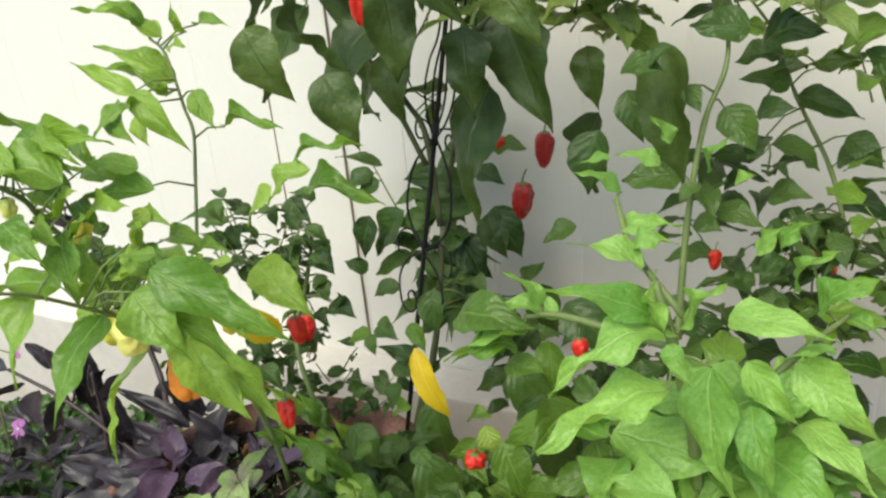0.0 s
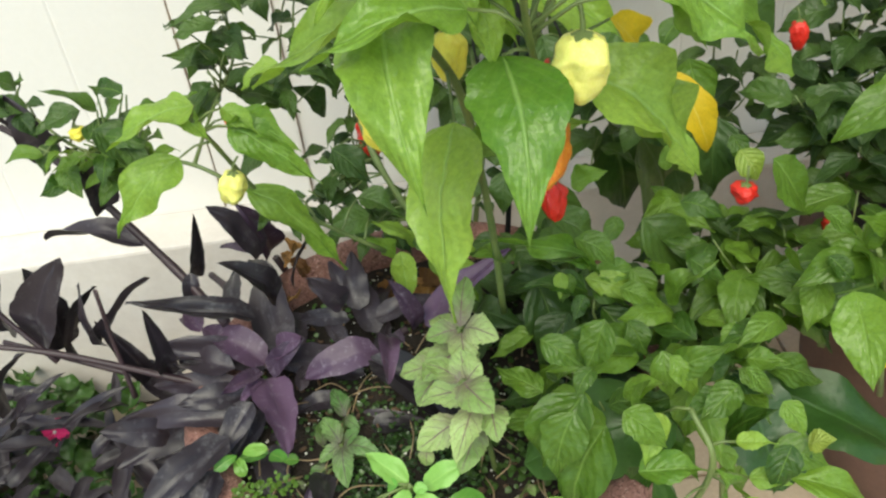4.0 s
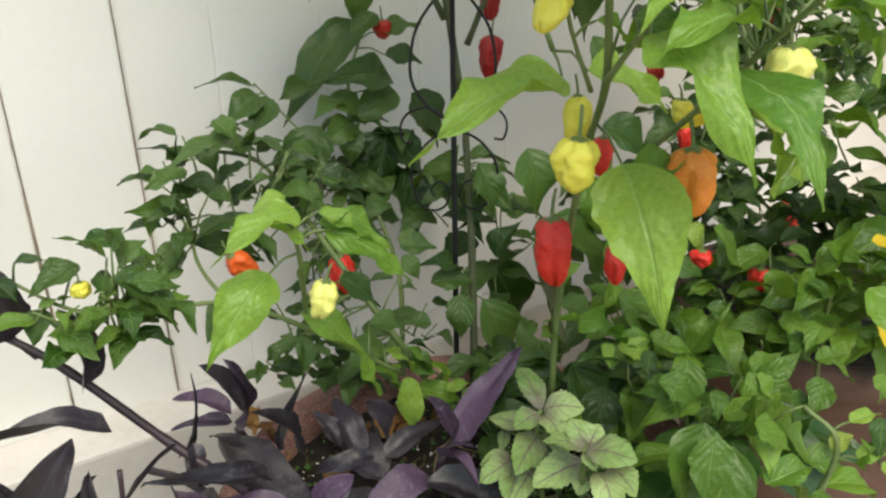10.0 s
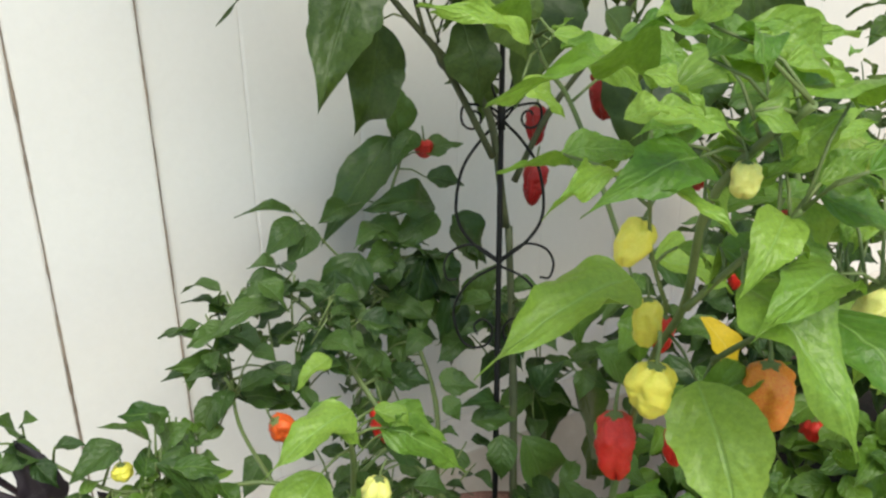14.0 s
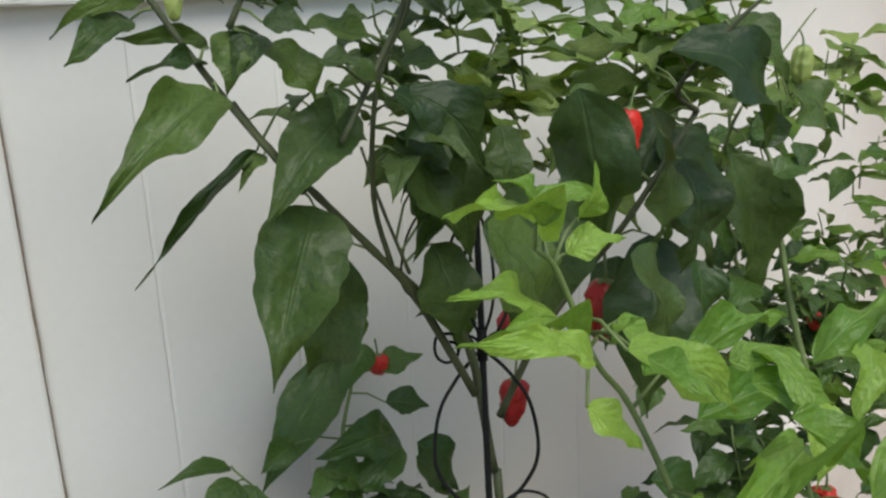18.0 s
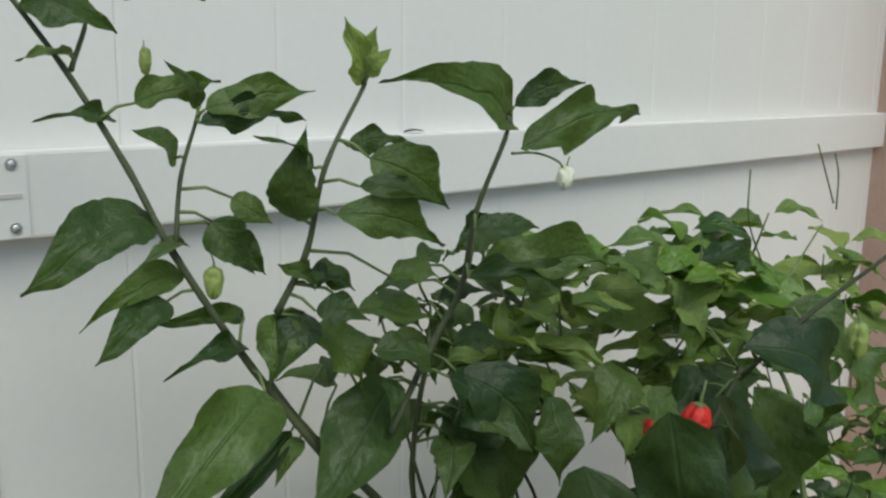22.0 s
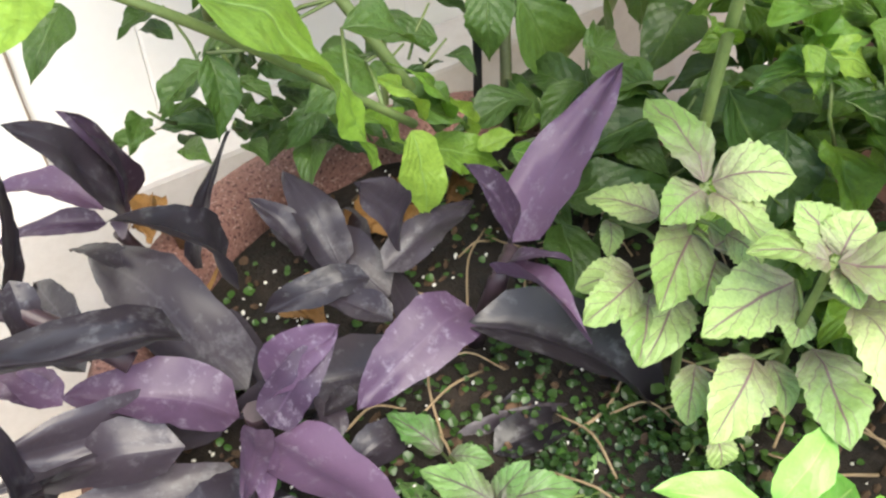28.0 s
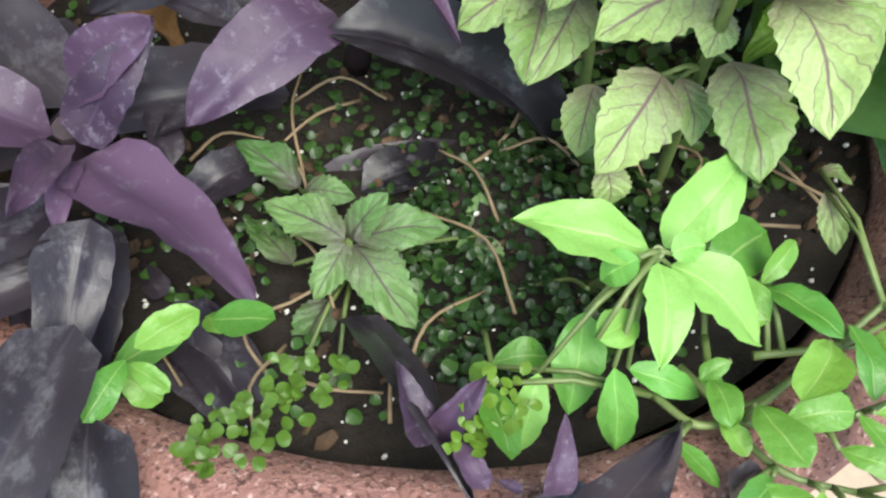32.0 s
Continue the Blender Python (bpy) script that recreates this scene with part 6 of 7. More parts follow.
# purple2
stem(purple2, 0.0050, 0.0030, (-0.172, -0.480, 0.450), (-0.220, -0.430, 0.491), (-0.285, -0.390, 0.569), (-0.327, -0.360, 0.604), (-0.369, -0.340, 0.631))
stem(purple2, 0.0040, 0.0025, (-0.267, -0.460, 0.363), (-0.363, -0.430, 0.388), (-0.440, -0.400, 0.400))
stem(purple2, 0.0040, 0.0025, (-0.183, -0.520, 0.396), (-0.228, -0.510, 0.411), (-0.343, -0.500, 0.463), (-0.453, -0.500, 0.499))
stem(purple2, 0.0030, 0.0020, (-0.304, -0.360, 0.575), (-0.366, -0.366, 0.675), (-0.392, -0.366, 0.754))
stem(purple2, 0.0030, 0.0020, (-0.277, -0.510, 0.395), (-0.279, -0.500, 0.465), (-0.275, -0.500, 0.531))
stem(purple2, 0.0030, 0.0020, (-0.339, -0.500, 0.449), (-0.381, -0.480, 0.503), (-0.387, -0.480, 0.536))
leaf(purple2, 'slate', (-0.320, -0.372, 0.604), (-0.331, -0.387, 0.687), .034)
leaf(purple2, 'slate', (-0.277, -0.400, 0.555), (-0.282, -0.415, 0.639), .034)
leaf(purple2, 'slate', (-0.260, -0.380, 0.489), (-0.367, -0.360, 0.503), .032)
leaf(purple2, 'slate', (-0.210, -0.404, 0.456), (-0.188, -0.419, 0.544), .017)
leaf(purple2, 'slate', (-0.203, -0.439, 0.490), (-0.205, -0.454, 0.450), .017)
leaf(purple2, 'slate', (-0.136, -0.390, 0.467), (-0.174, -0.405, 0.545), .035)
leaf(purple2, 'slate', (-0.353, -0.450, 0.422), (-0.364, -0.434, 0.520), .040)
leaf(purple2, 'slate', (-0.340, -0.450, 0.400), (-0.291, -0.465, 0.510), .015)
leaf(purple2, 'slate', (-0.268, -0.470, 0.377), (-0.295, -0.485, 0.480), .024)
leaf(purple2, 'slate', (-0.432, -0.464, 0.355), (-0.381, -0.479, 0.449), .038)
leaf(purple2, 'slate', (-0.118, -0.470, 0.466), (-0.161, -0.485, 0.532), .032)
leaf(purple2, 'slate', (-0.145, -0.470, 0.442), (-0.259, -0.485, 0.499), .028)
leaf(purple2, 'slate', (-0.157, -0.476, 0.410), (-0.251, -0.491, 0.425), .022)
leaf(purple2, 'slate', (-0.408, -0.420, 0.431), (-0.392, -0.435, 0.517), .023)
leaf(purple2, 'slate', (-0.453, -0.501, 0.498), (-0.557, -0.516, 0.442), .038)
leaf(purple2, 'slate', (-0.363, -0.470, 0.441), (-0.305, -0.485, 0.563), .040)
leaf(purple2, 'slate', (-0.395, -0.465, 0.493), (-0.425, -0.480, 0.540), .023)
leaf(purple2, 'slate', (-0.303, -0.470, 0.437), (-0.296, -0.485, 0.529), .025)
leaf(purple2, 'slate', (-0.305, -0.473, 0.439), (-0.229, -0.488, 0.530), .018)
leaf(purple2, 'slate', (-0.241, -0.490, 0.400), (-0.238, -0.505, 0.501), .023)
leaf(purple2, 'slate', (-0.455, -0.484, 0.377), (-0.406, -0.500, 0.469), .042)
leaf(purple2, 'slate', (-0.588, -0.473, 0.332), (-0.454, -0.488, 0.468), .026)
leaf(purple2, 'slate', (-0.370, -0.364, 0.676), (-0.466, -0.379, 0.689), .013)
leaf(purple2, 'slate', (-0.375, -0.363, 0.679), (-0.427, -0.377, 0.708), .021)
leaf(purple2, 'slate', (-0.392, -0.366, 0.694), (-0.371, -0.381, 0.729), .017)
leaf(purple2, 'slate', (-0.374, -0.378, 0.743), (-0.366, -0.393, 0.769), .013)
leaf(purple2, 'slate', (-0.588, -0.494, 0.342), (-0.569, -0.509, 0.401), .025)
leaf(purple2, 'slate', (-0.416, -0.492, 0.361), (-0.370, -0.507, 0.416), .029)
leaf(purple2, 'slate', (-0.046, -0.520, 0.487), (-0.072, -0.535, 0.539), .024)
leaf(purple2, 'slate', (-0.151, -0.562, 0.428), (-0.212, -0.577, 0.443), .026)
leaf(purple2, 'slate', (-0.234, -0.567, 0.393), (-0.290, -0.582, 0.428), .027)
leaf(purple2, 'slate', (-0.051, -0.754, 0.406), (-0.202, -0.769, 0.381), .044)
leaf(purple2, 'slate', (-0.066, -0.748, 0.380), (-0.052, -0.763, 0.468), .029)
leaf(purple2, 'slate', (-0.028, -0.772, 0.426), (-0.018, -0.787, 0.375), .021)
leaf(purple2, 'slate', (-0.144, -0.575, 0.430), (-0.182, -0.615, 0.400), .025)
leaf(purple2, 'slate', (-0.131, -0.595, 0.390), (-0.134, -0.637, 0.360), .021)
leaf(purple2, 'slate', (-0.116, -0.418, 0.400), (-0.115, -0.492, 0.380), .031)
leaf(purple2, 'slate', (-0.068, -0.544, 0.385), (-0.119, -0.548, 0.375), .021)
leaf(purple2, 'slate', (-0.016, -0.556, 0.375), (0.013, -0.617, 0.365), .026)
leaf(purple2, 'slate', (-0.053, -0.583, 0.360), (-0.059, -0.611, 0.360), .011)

# basil
stem(basil, 0.0028, 0.0018, (0.060, -0.612, 0.365), (0.062, -0.608, 0.427), (0.055, -0.607, 0.481), (0.056, -0.609, 0.520))
stem(basil, 0.0028, 0.0018, (0.075, -0.650, 0.365), (0.068, -0.658, 0.429), (0.056, -0.669, 0.485), (0.050, -0.676, 0.525))
leaf(basil, 'basil', (0.058, -0.608, 0.520), (0.070, -0.559, 0.535), .022, 0.12)
leaf(basil, 'basil', (0.061, -0.609, 0.519), (0.088, -0.632, 0.524), .025, 0.12)
leaf(basil, 'basil', (0.055, -0.609, 0.519), (0.027, -0.612, 0.515), .020, 0.12)
leaf(basil, 'basil', (0.058, -0.612, 0.517), (0.056, -0.650, 0.508), .026, 0.12)
leaf(basil, 'basil', (0.056, -0.588, 0.490), (0.041, -0.554, 0.488), .028, 0.12)
leaf(basil, 'basil', (0.059, -0.607, 0.495), (0.019, -0.625, 0.478), .028, 0.12)
leaf(basil, 'basil', (0.037, -0.593, 0.470), (0.013, -0.579, 0.462), .022, 0.12)
leaf(basil, 'basil', (0.036, -0.605, 0.465), (0.011, -0.625, 0.448), .026, 0.12)
leaf(basil, 'basil', (0.058, -0.622, 0.485), (0.041, -0.632, 0.474), .022, 0.12)
leaf(basil, 'basil', (0.059, -0.623, 0.500), (0.064, -0.641, 0.490), .020, 0.12)
leaf(basil, 'basil', (0.050, -0.675, 0.525), (0.023, -0.656, 0.532), .022, 0.12)
leaf(basil, 'basil', (0.052, -0.677, 0.525), (0.071, -0.715, 0.530), .030, 0.12)
leaf(basil, 'basil', (0.054, -0.673, 0.524), (0.053, -0.654, 0.540), .024, 0.12)
leaf(basil, 'basil', (0.056, -0.675, 0.524), (0.068, -0.674, 0.540), .022, 0.12)
leaf(basil, 'basil', (0.051, -0.677, 0.522), (0.048, -0.693, 0.515), .016, 0.12)
leaf(basil, 'basil', (0.057, -0.686, 0.505), (0.037, -0.728, 0.492), .024, 0.12)
leaf(basil, 'basil', (0.071, -0.683, 0.500), (0.072, -0.716, 0.494), .026, 0.12)
leaf(basil, 'basil', (0.069, -0.655, 0.490), (0.020, -0.647, 0.480), .029, 0.12)
leaf(basil, 'basil', (0.060, -0.675, 0.470), (0.040, -0.712, 0.455), .028, 0.12)
leaf(basil, 'basil', (0.047, -0.658, 0.458), (0.006, -0.672, 0.445), .029, 0.12)
leaf(basil, 'basil', (0.014, -0.667, 0.440), (0.012, -0.675, 0.425), .015, 0.12)
leaf(basil, 'basil', (0.054, -0.661, 0.455), (0.042, -0.682, 0.445), .014, 0.12)
leaf(basil, 'basil', (0.061, -0.664, 0.485), (0.049, -0.672, 0.475), .016, 0.12)
leaf(basil, 'basil', (0.034, -0.598, 0.470), (-0.001, -0.599, 0.462), .022, 0.12)
leaf(basil, 'basil', (0.050, -0.609, 0.462), (0.012, -0.626, 0.448), .026, 0.12)
leaf(basil, 'basil', (0.035, -0.638, 0.445), (0.016, -0.653, 0.430), .018, 0.12)
leaf(basil, 'basil', (0.055, -0.558, 0.470), (0.043, -0.571, 0.460), .012, 0.12)
leaf(basil, 'basil', (0.053, -0.622, 0.495), (0.072, -0.623, 0.500), .020, 0.12)

# basil_low
stem(basil_low, 0.0025, 0.0020, (-0.062, -0.614, 0.340), (-0.066, -0.617, 0.400))
leaf(basil_low, 'basil2', (-0.066, -0.616, 0.402), (-0.083, -0.581, 0.402), .018)
leaf(basil_low, 'basil2', (-0.063, -0.613, 0.397), (-0.046, -0.617, 0.417), .014)
leaf(basil_low, 'basil2', (-0.063, -0.617, 0.401), (-0.029, -0.634, 0.401), .017)
leaf(basil_low, 'basil2', (-0.064, -0.618, 0.399), (-0.062, -0.658, 0.389), .021)
leaf(basil_low, 'basil2', (-0.067, -0.618, 0.402), (-0.088, -0.627, 0.392), .015)
leaf(basil_low, 'basil2', (-0.062, -0.570, 0.386), (-0.074, -0.539, 0.396), .018)
leaf(basil_low, 'basil2', (-0.063, -0.578, 0.393), (-0.048, -0.594, 0.393), .012)
leaf(basil_low, 'basil2', (-0.080, -0.623, 0.381), (-0.102, -0.633, 0.370), .016)
leaf(basil_low, 'basil2', (-0.085, -0.605, 0.388), (-0.085, -0.564, 0.378), .014)
leaf(basil_low, 'basil2', (-0.010, -0.628, 0.376), (-0.000, -0.617, 0.386), .011)
leaf(basil_low, 'basil2', (-0.010, -0.628, 0.376), (0.005, -0.633, 0.376), .009)
leaf(basil_low, 'basil2', (-0.014, -0.634, 0.384), (-0.016, -0.650, 0.374), .011)
leaf(basil_low, 'basil2', (-0.014, -0.632, 0.382), (-0.025, -0.633, 0.382), .007)
leaf(basil_low, 'basil2', (-0.093, -0.651, 0.380), (-0.104, -0.664, 0.370), .012)
leaf(basil_low, 'basil2', (-0.102, -0.641, 0.380), (-0.122, -0.638, 0.370), .014)

# lime
stem(lime, 0.0030, 0.0020, (0.011, -0.676, 0.370), (0.006, -0.693, 0.410), (-0.004, -0.711, 0.450))
leaf(lime, 'lime', (-0.004, -0.708, 0.447), (-0.037, -0.677, 0.457), .022)
leaf(lime, 'lime', (0.008, -0.705, 0.436), (0.047, -0.700, 0.456), .020)
leaf(lime, 'lime', (0.002, -0.713, 0.440), (0.017, -0.747, 0.420), .024)
leaf(lime, 'lime', (-0.004, -0.712, 0.445), (-0.025, -0.738, 0.435), .016)
leaf(lime, 'lime', (-0.012, -0.710, 0.452), (-0.022, -0.705, 0.442), .012)
leaf(lime, 'lime', (0.000, -0.713, 0.448), (0.012, -0.717, 0.448), .010)
leaf(lime, 'lime', (-0.024, -0.704, 0.424), (-0.045, -0.724, 0.404), .017)
leaf(lime, 'lime', (-0.052, -0.713, 0.425), (-0.068, -0.725, 0.405), .011)
leaf(lime, 'lime', (-0.033, -0.727, 0.429), (-0.039, -0.742, 0.399), .012)
leaf(lime, 'lime', (-0.025, -0.727, 0.420), (-0.007, -0.746, 0.410), .010)
leaf(lime, 'lime', (-0.036, -0.720, 0.440), (-0.014, -0.718, 0.430), .013)

# trail
stem(trail, 0.0018, 0.0012, (0.000, -0.731, 0.400), (0.006, -0.755, 0.400), (0.045, -0.759, 0.410), (0.064, -0.760, 0.420))
stem(trail, 0.0018, 0.0012, (-0.023, -0.743, 0.390), (-0.006, -0.765, 0.390), (0.009, -0.778, 0.400), (0.033, -0.774, 0.410))
stem(trail, 0.0012, 0.0010, (-0.029, -0.648, 0.370), (0.013, -0.653, 0.370), (0.049, -0.639, 0.380))
stem(trail, 0.0012, 0.0008, (-0.035, -0.663, 0.370), (-0.018, -0.660, 0.375), (0.003, -0.670, 0.380), (0.002, -0.683, 0.390))
stem(trail, 0.0015, 0.0010, (-0.021, -0.737, 0.412), (-0.018, -0.754, 0.415), (0.002, -0.760, 0.412), (0.035, -0.760, 0.415), (0.050, -0.765, 0.412))
stem(trail, 0.0015, 0.0010, (0.009, -0.731, 0.412), (-0.007, -0.752, 0.415), (0.003, -0.769, 0.412), (0.029, -0.782, 0.415), (0.061, -0.787, 0.412), (0.081, -0.787, 0.415))
stem(trail, 0.0015, 0.0010, (0.017, -0.746, 0.412), (0.043, -0.761, 0.415), (0.073, -0.765, 0.412))
stem(trail, 0.0015, 0.0010, (-0.009, -0.757, 0.412), (-0.008, -0.781, 0.415), (0.007, -0.798, 0.412))
leaf(trail, 'vinca', (0.021, -0.717, 0.418), (0.060, -0.713, 0.414), .022)
leaf(trail, 'vinca', (0.035, -0.730, 0.421), (0.053, -0.727, 0.429), .009)
leaf(trail, 'vinca', (0.033, -0.733, 0.424), (0.036, -0.762, 0.428), .014)
leaf(trail, 'vinca', (0.019, -0.717, 0.420), (0.027, -0.742, 0.420), .014)
leaf(trail, 'vinca', (0.046, -0.759, 0.422), (0.033, -0.782, 0.418), .012)
leaf(trail, 'vinca', (0.049, -0.768, 0.418), (0.053, -0.773, 0.426), .007)
leaf(trail, 'vinca', (0.001, -0.770, 0.421), (0.020, -0.781, 0.425), .012)
leaf(trail, 'vinca', (0.025, -0.785, 0.424), (0.041, -0.798, 0.424), .009)
leaf(trail, 'vinca', (0.023, -0.782, 0.420), (0.020, -0.805, 0.416), .011)
leaf(trail, 'vinca', (-0.002, -0.761, 0.422), (-0.009, -0.785, 0.430), .014)
leaf(trail, 'vinca', (0.010, -0.786, 0.418), (0.019, -0.803, 0.422), .009)
leaf(trail, 'vinca', (0.062, -0.764, 0.421), (0.084, -0.769, 0.421), .010)
leaf(trail, 'vinca', (0.089, -0.765, 0.424), (0.078, -0.803, 0.420), .022)
leaf(trail, 'vinca', (0.051, -0.781, 0.420), (0.067, -0.785, 0.428), .008)
leaf(trail, 'vinca', (0.020, -0.809, 0.422), (0.034, -0.808, 0.426), .007)
leaf(trail, 'vinca', (-0.013, -0.757, 0.418), (-0.015, -0.771, 0.418), .008)
leaf(trail, 'vinca', (0.004, -0.745, 0.421), (-0.007, -0.743, 0.417), .007)
leaf(trail, 'vinca', (0.034, -0.760, 0.424), (0.005, -0.770, 0.432), .015)
leaf(trail, 'vinca', (-0.153, -0.626, 0.420), (-0.129, -0.628, 0.424), .013)
leaf(trail, 'vinca', (-0.157, -0.630, 0.422), (-0.177, -0.643, 0.422), .011)
leaf(trail, 'vinca', (-0.157, -0.629, 0.418), (-0.150, -0.644, 0.414), .008)
leaf(trail, 'vinca', (-0.127, -0.632, 0.421), (-0.111, -0.649, 0.429), .014)
leaf(trail, 'vinca', (-0.068, -0.706, 0.424), (-0.078, -0.732, 0.428), .013)
leaf(trail, 'vinca', (-0.025, -0.778, 0.420), (-0.010, -0.795, 0.420), .010)
leaf(trail, 'vinca', (-0.006, -0.800, 0.422), (0.010, -0.818, 0.418), .013)
leaf(trail, 'vinca', (-0.014, -0.780, 0.418), (-0.037, -0.784, 0.426), .011)
leaf(trail, 'vinca', (0.061, -0.793, 0.421), (0.082, -0.795, 0.425), .010)
leaf(trail, 'vinca', (0.098, -0.755, 0.424), (0.068, -0.759, 0.424), .017)
leaf(trail, 'vinca', (-0.006, -0.792, 0.420), (-0.019, -0.800, 0.416), .007)
leaf(trail, 'vinca', (0.008, -0.812, 0.422), (0.025, -0.822, 0.430), .010)
leaf(trail, 'vinca', (-0.005, -0.745, 0.418), (-0.014, -0.762, 0.422), .011)
leaf(trail, 'vinca', (-0.031, -0.755, 0.421), (-0.031, -0.773, 0.421), .008)
leaf(trail, 'vinca', (-0.163, -0.616, 0.399), (-0.132, -0.620, 0.409), .013)
leaf(trail, 'vinca', (-0.162, -0.627, 0.413), (-0.153, -0.639, 0.403), .012)
leaf(trail, 'vinca', (-0.121, -0.621, 0.395), (-0.106, -0.623, 0.395), .011)
leaf(trail, 'vinca', (-0.122, -0.621, 0.393), (-0.125, -0.610, 0.393), .009)
leaf(trail, 'vinca', (-0.166, -0.625, 0.408), (-0.178, -0.626, 0.398), .008)
leaf(trail, 'vinca', (-0.194, -0.626, 0.400), (-0.205, -0.633, 0.390), .008)
leaf(trail, 'vinca', (-0.054, -0.693, 0.404), (-0.036, -0.702, 0.404), .012)
leaf(trail, 'vinca', (-0.058, -0.700, 0.416), (-0.065, -0.694, 0.406), .008)
leaf(trail, 'vinca', (0.002, -0.738, 0.400), (0.007, -0.746, 0.400), .006)
leaf(trail, 'basil', (0.095, -0.706, 0.420), (0.099, -0.719, 0.420), .008)
leaf(trail, 'basil', (0.088, -0.715, 0.420), (0.077, -0.734, 0.410), .010)

# broad
leaf(broad, 'broad', (0.241, -0.638, 0.420), (0.159, -0.668, 0.380), .077)
leaf(broad, 'broad', (0.184, -0.693, 0.400), (0.212, -0.732, 0.360), .050)
leaf(broad, 'broad', (0.292, -0.640, 0.451), (0.317, -0.720, 0.376), .069)
leaf(broad, 'broad', (0.313, -0.608, 0.397), (0.452, -0.688, 0.356), .075)
leaf(broad, 'broad', (0.222, -0.701, 0.475), (0.094, -0.700, 0.440), .085, 0.05)
leaf(broad, 'broad', (0.206, -0.686, 0.405), (0.207, -0.785, 0.370), .028, 0.05)
leaf(broad, 'broad', (0.146, -0.682, 0.408), (0.126, -0.730, 0.405), .012, 0.05)

# ---- foliage between the placed leaves ----
bush(rback, (0.60, -0.27, 0.72), (0.13, 0.12, 0.25), 62, 'small', (0.04, 0.065), 11)
bush(rback, (0.84, -0.28, 0.76), (0.26, 0.18, 0.30), 66, 'lowg', (0.05, 0.075), 12)
bush(rback, (0.70, -0.18, 1.00), (0.20, 0.09, 0.14), 24, 'lowg', (0.045, 0.07), 13)
bush(rback, (0.50, -0.36, 0.60), (0.07, 0.06, 0.10), 34, 'small', (0.04, 0.065), 71)
bush(rback, (0.41, -0.27, 0.53), (0.07, 0.05, 0.08), 26, 'small', (0.04, 0.065), 73)
bush(rback, (1.00, -0.25, 0.72), (0.16, 0.10, 0.12), 60, 'small', (0.045, 0.07), 72)
bush(rback, (0.74, -0.30, 0.68), (0.22, 0.12, 0.14), 100, 'small', (0.04, 0.06), 45)
bush(rback, (0.60, -0.40, 0.54), (0.20, 0.12, 0.13), 125, 'small', (0.045, 0.07), 21)
bush(rfront, (0.60, -0.62, 0.62), (0.18, 0.13, 0.16), 95, 'lowg', (0.06, 0.10), 14)
bush(rfront, (0.62, -0.70, 0.78), (0.10, 0.07, 0.08), 50, 'rf', (0.06, 0.10), 22)
bush(low, (0.20, -0.63, 0.475), (0.12, 0.10, 0.05), 46, 'lowg', (0.04, 0.065), 15)
bush(low, (0.40, -0.58, 0.50), (0.13, 0.10, 0.08), 54, 'lowg', (0.045, 0.075), 16)
bush(low, (0.30, -0.50, 0.44), (0.14, 0.10, 0.06), 52, 'small', (0.045, 0.07), 23)
bush(ghost, (0.34, -0.24, 1.04), (0.19, 0.10, 0.09), 32, 'olive', (0.05, 0.08), 17, 0.2)
bush(ghost, (0.33, -0.25, 1.07), (0.19, 0.10, 0.08), 40, 'olive', (0.05, 0.085), 61, 0.18)
bush(ghost, (0.44, -0.27, 1.09), (0.18, 0.10, 0.08), 34, 'lowg', (0.05, 0.085), 27, 0.18)
bush(ghost, (0.46, -0.27, 1.11), (0.20, 0.10, 0.06), 42, 'olive', (0.05, 0.085), 62, 0.15)
bush(ghost, (0.14, -0.25, 1.06), (0.12, 0.07, 0.08), 24, 'ghost', (0.04, 0.065), 25)
bush(ghost, (0.17, -0.24, 1.13), (0.13, 0.05, 0.05), 30, 'ghost', (0.028, 0.05), 42)
bush(rback, (0.73, -0.25, 1.04), (0.20, 0.08, 0.08), 28, 'olive', (0.05, 0.08), 43, 0.2)
bush(ghost, (0.25, -0.25, 0.56), (0.11, 0.05, 0.13), 30, 'small', (0.045, 0.07), 18)
bush(low, (0.17, -0.47, 0.43), (0.15, 0.09, 0.05), 52, 'small', (0.045, 0.075), 26)
bush(left, (-0.235, -0.42, 0.655), (0.085, 0.04, 0.03), 40, 'lowg', (0.028, 0.048), 28)
bush(left, (-0.10, -0.30, 0.66), (0.10, 0.06, 0.09), 45, 'small', (0.028, 0.048), 29)
bush(left, (-0.03, -0.34, 0.52), (0.13, 0.08, 0.08), 60, 'small', (0.025, 0.045), 19)
bush(backl, (0.12, -0.13, 0.58), (0.09, 0.03, 0.16), 50, 'small', (0.04, 0.07), 20)
bush(low, (0.31, -0.46, 0.485), (0.07, 0.05, 0.045), 26, 'lowg', (0.035, 0.055), 51)
bush(left, (0.05, -0.33, 0.48), (0.08, 0.04, 0.04), 20, 'small', (0.03, 0.05), 52)
bush(rback, (0.66, -0.34, 0.76), (0.10, 0.05, 0.06), 28, 'small', (0.035, 0.055), 53)
for p in (hab, ghost, backl, left, rfront, rback, low, basil, basil_low, lime, trail):
    petioles(p, 0.035 if p in (low, rfront) else 0.07)

# ---- small things on the soil ----
bm = bmesh.new()
r = random.Random(3)
for k in range(420):
    a, d = r.uniform(0, 6.28), 0.20 * math.sqrt(r.random())
    s = r.uniform(0.0007, 0.0018)
    bmesh.ops.create_icosphere(bm, subdivisions=1, radius=s, matrix=Matrix.LocRotScale((0.030 + d * math.cos(a), -0.537 + d * math.sin(a), soil_z + r.uniform(0, 0.006)), Euler((r.random() * 3, r.random() * 3, 0)), (1, r.uniform(.6, 1), .7)))
tagged(part("perlite", bm, perlite), "white perlite grains in the potting soil", "perlite", kind="stuff")


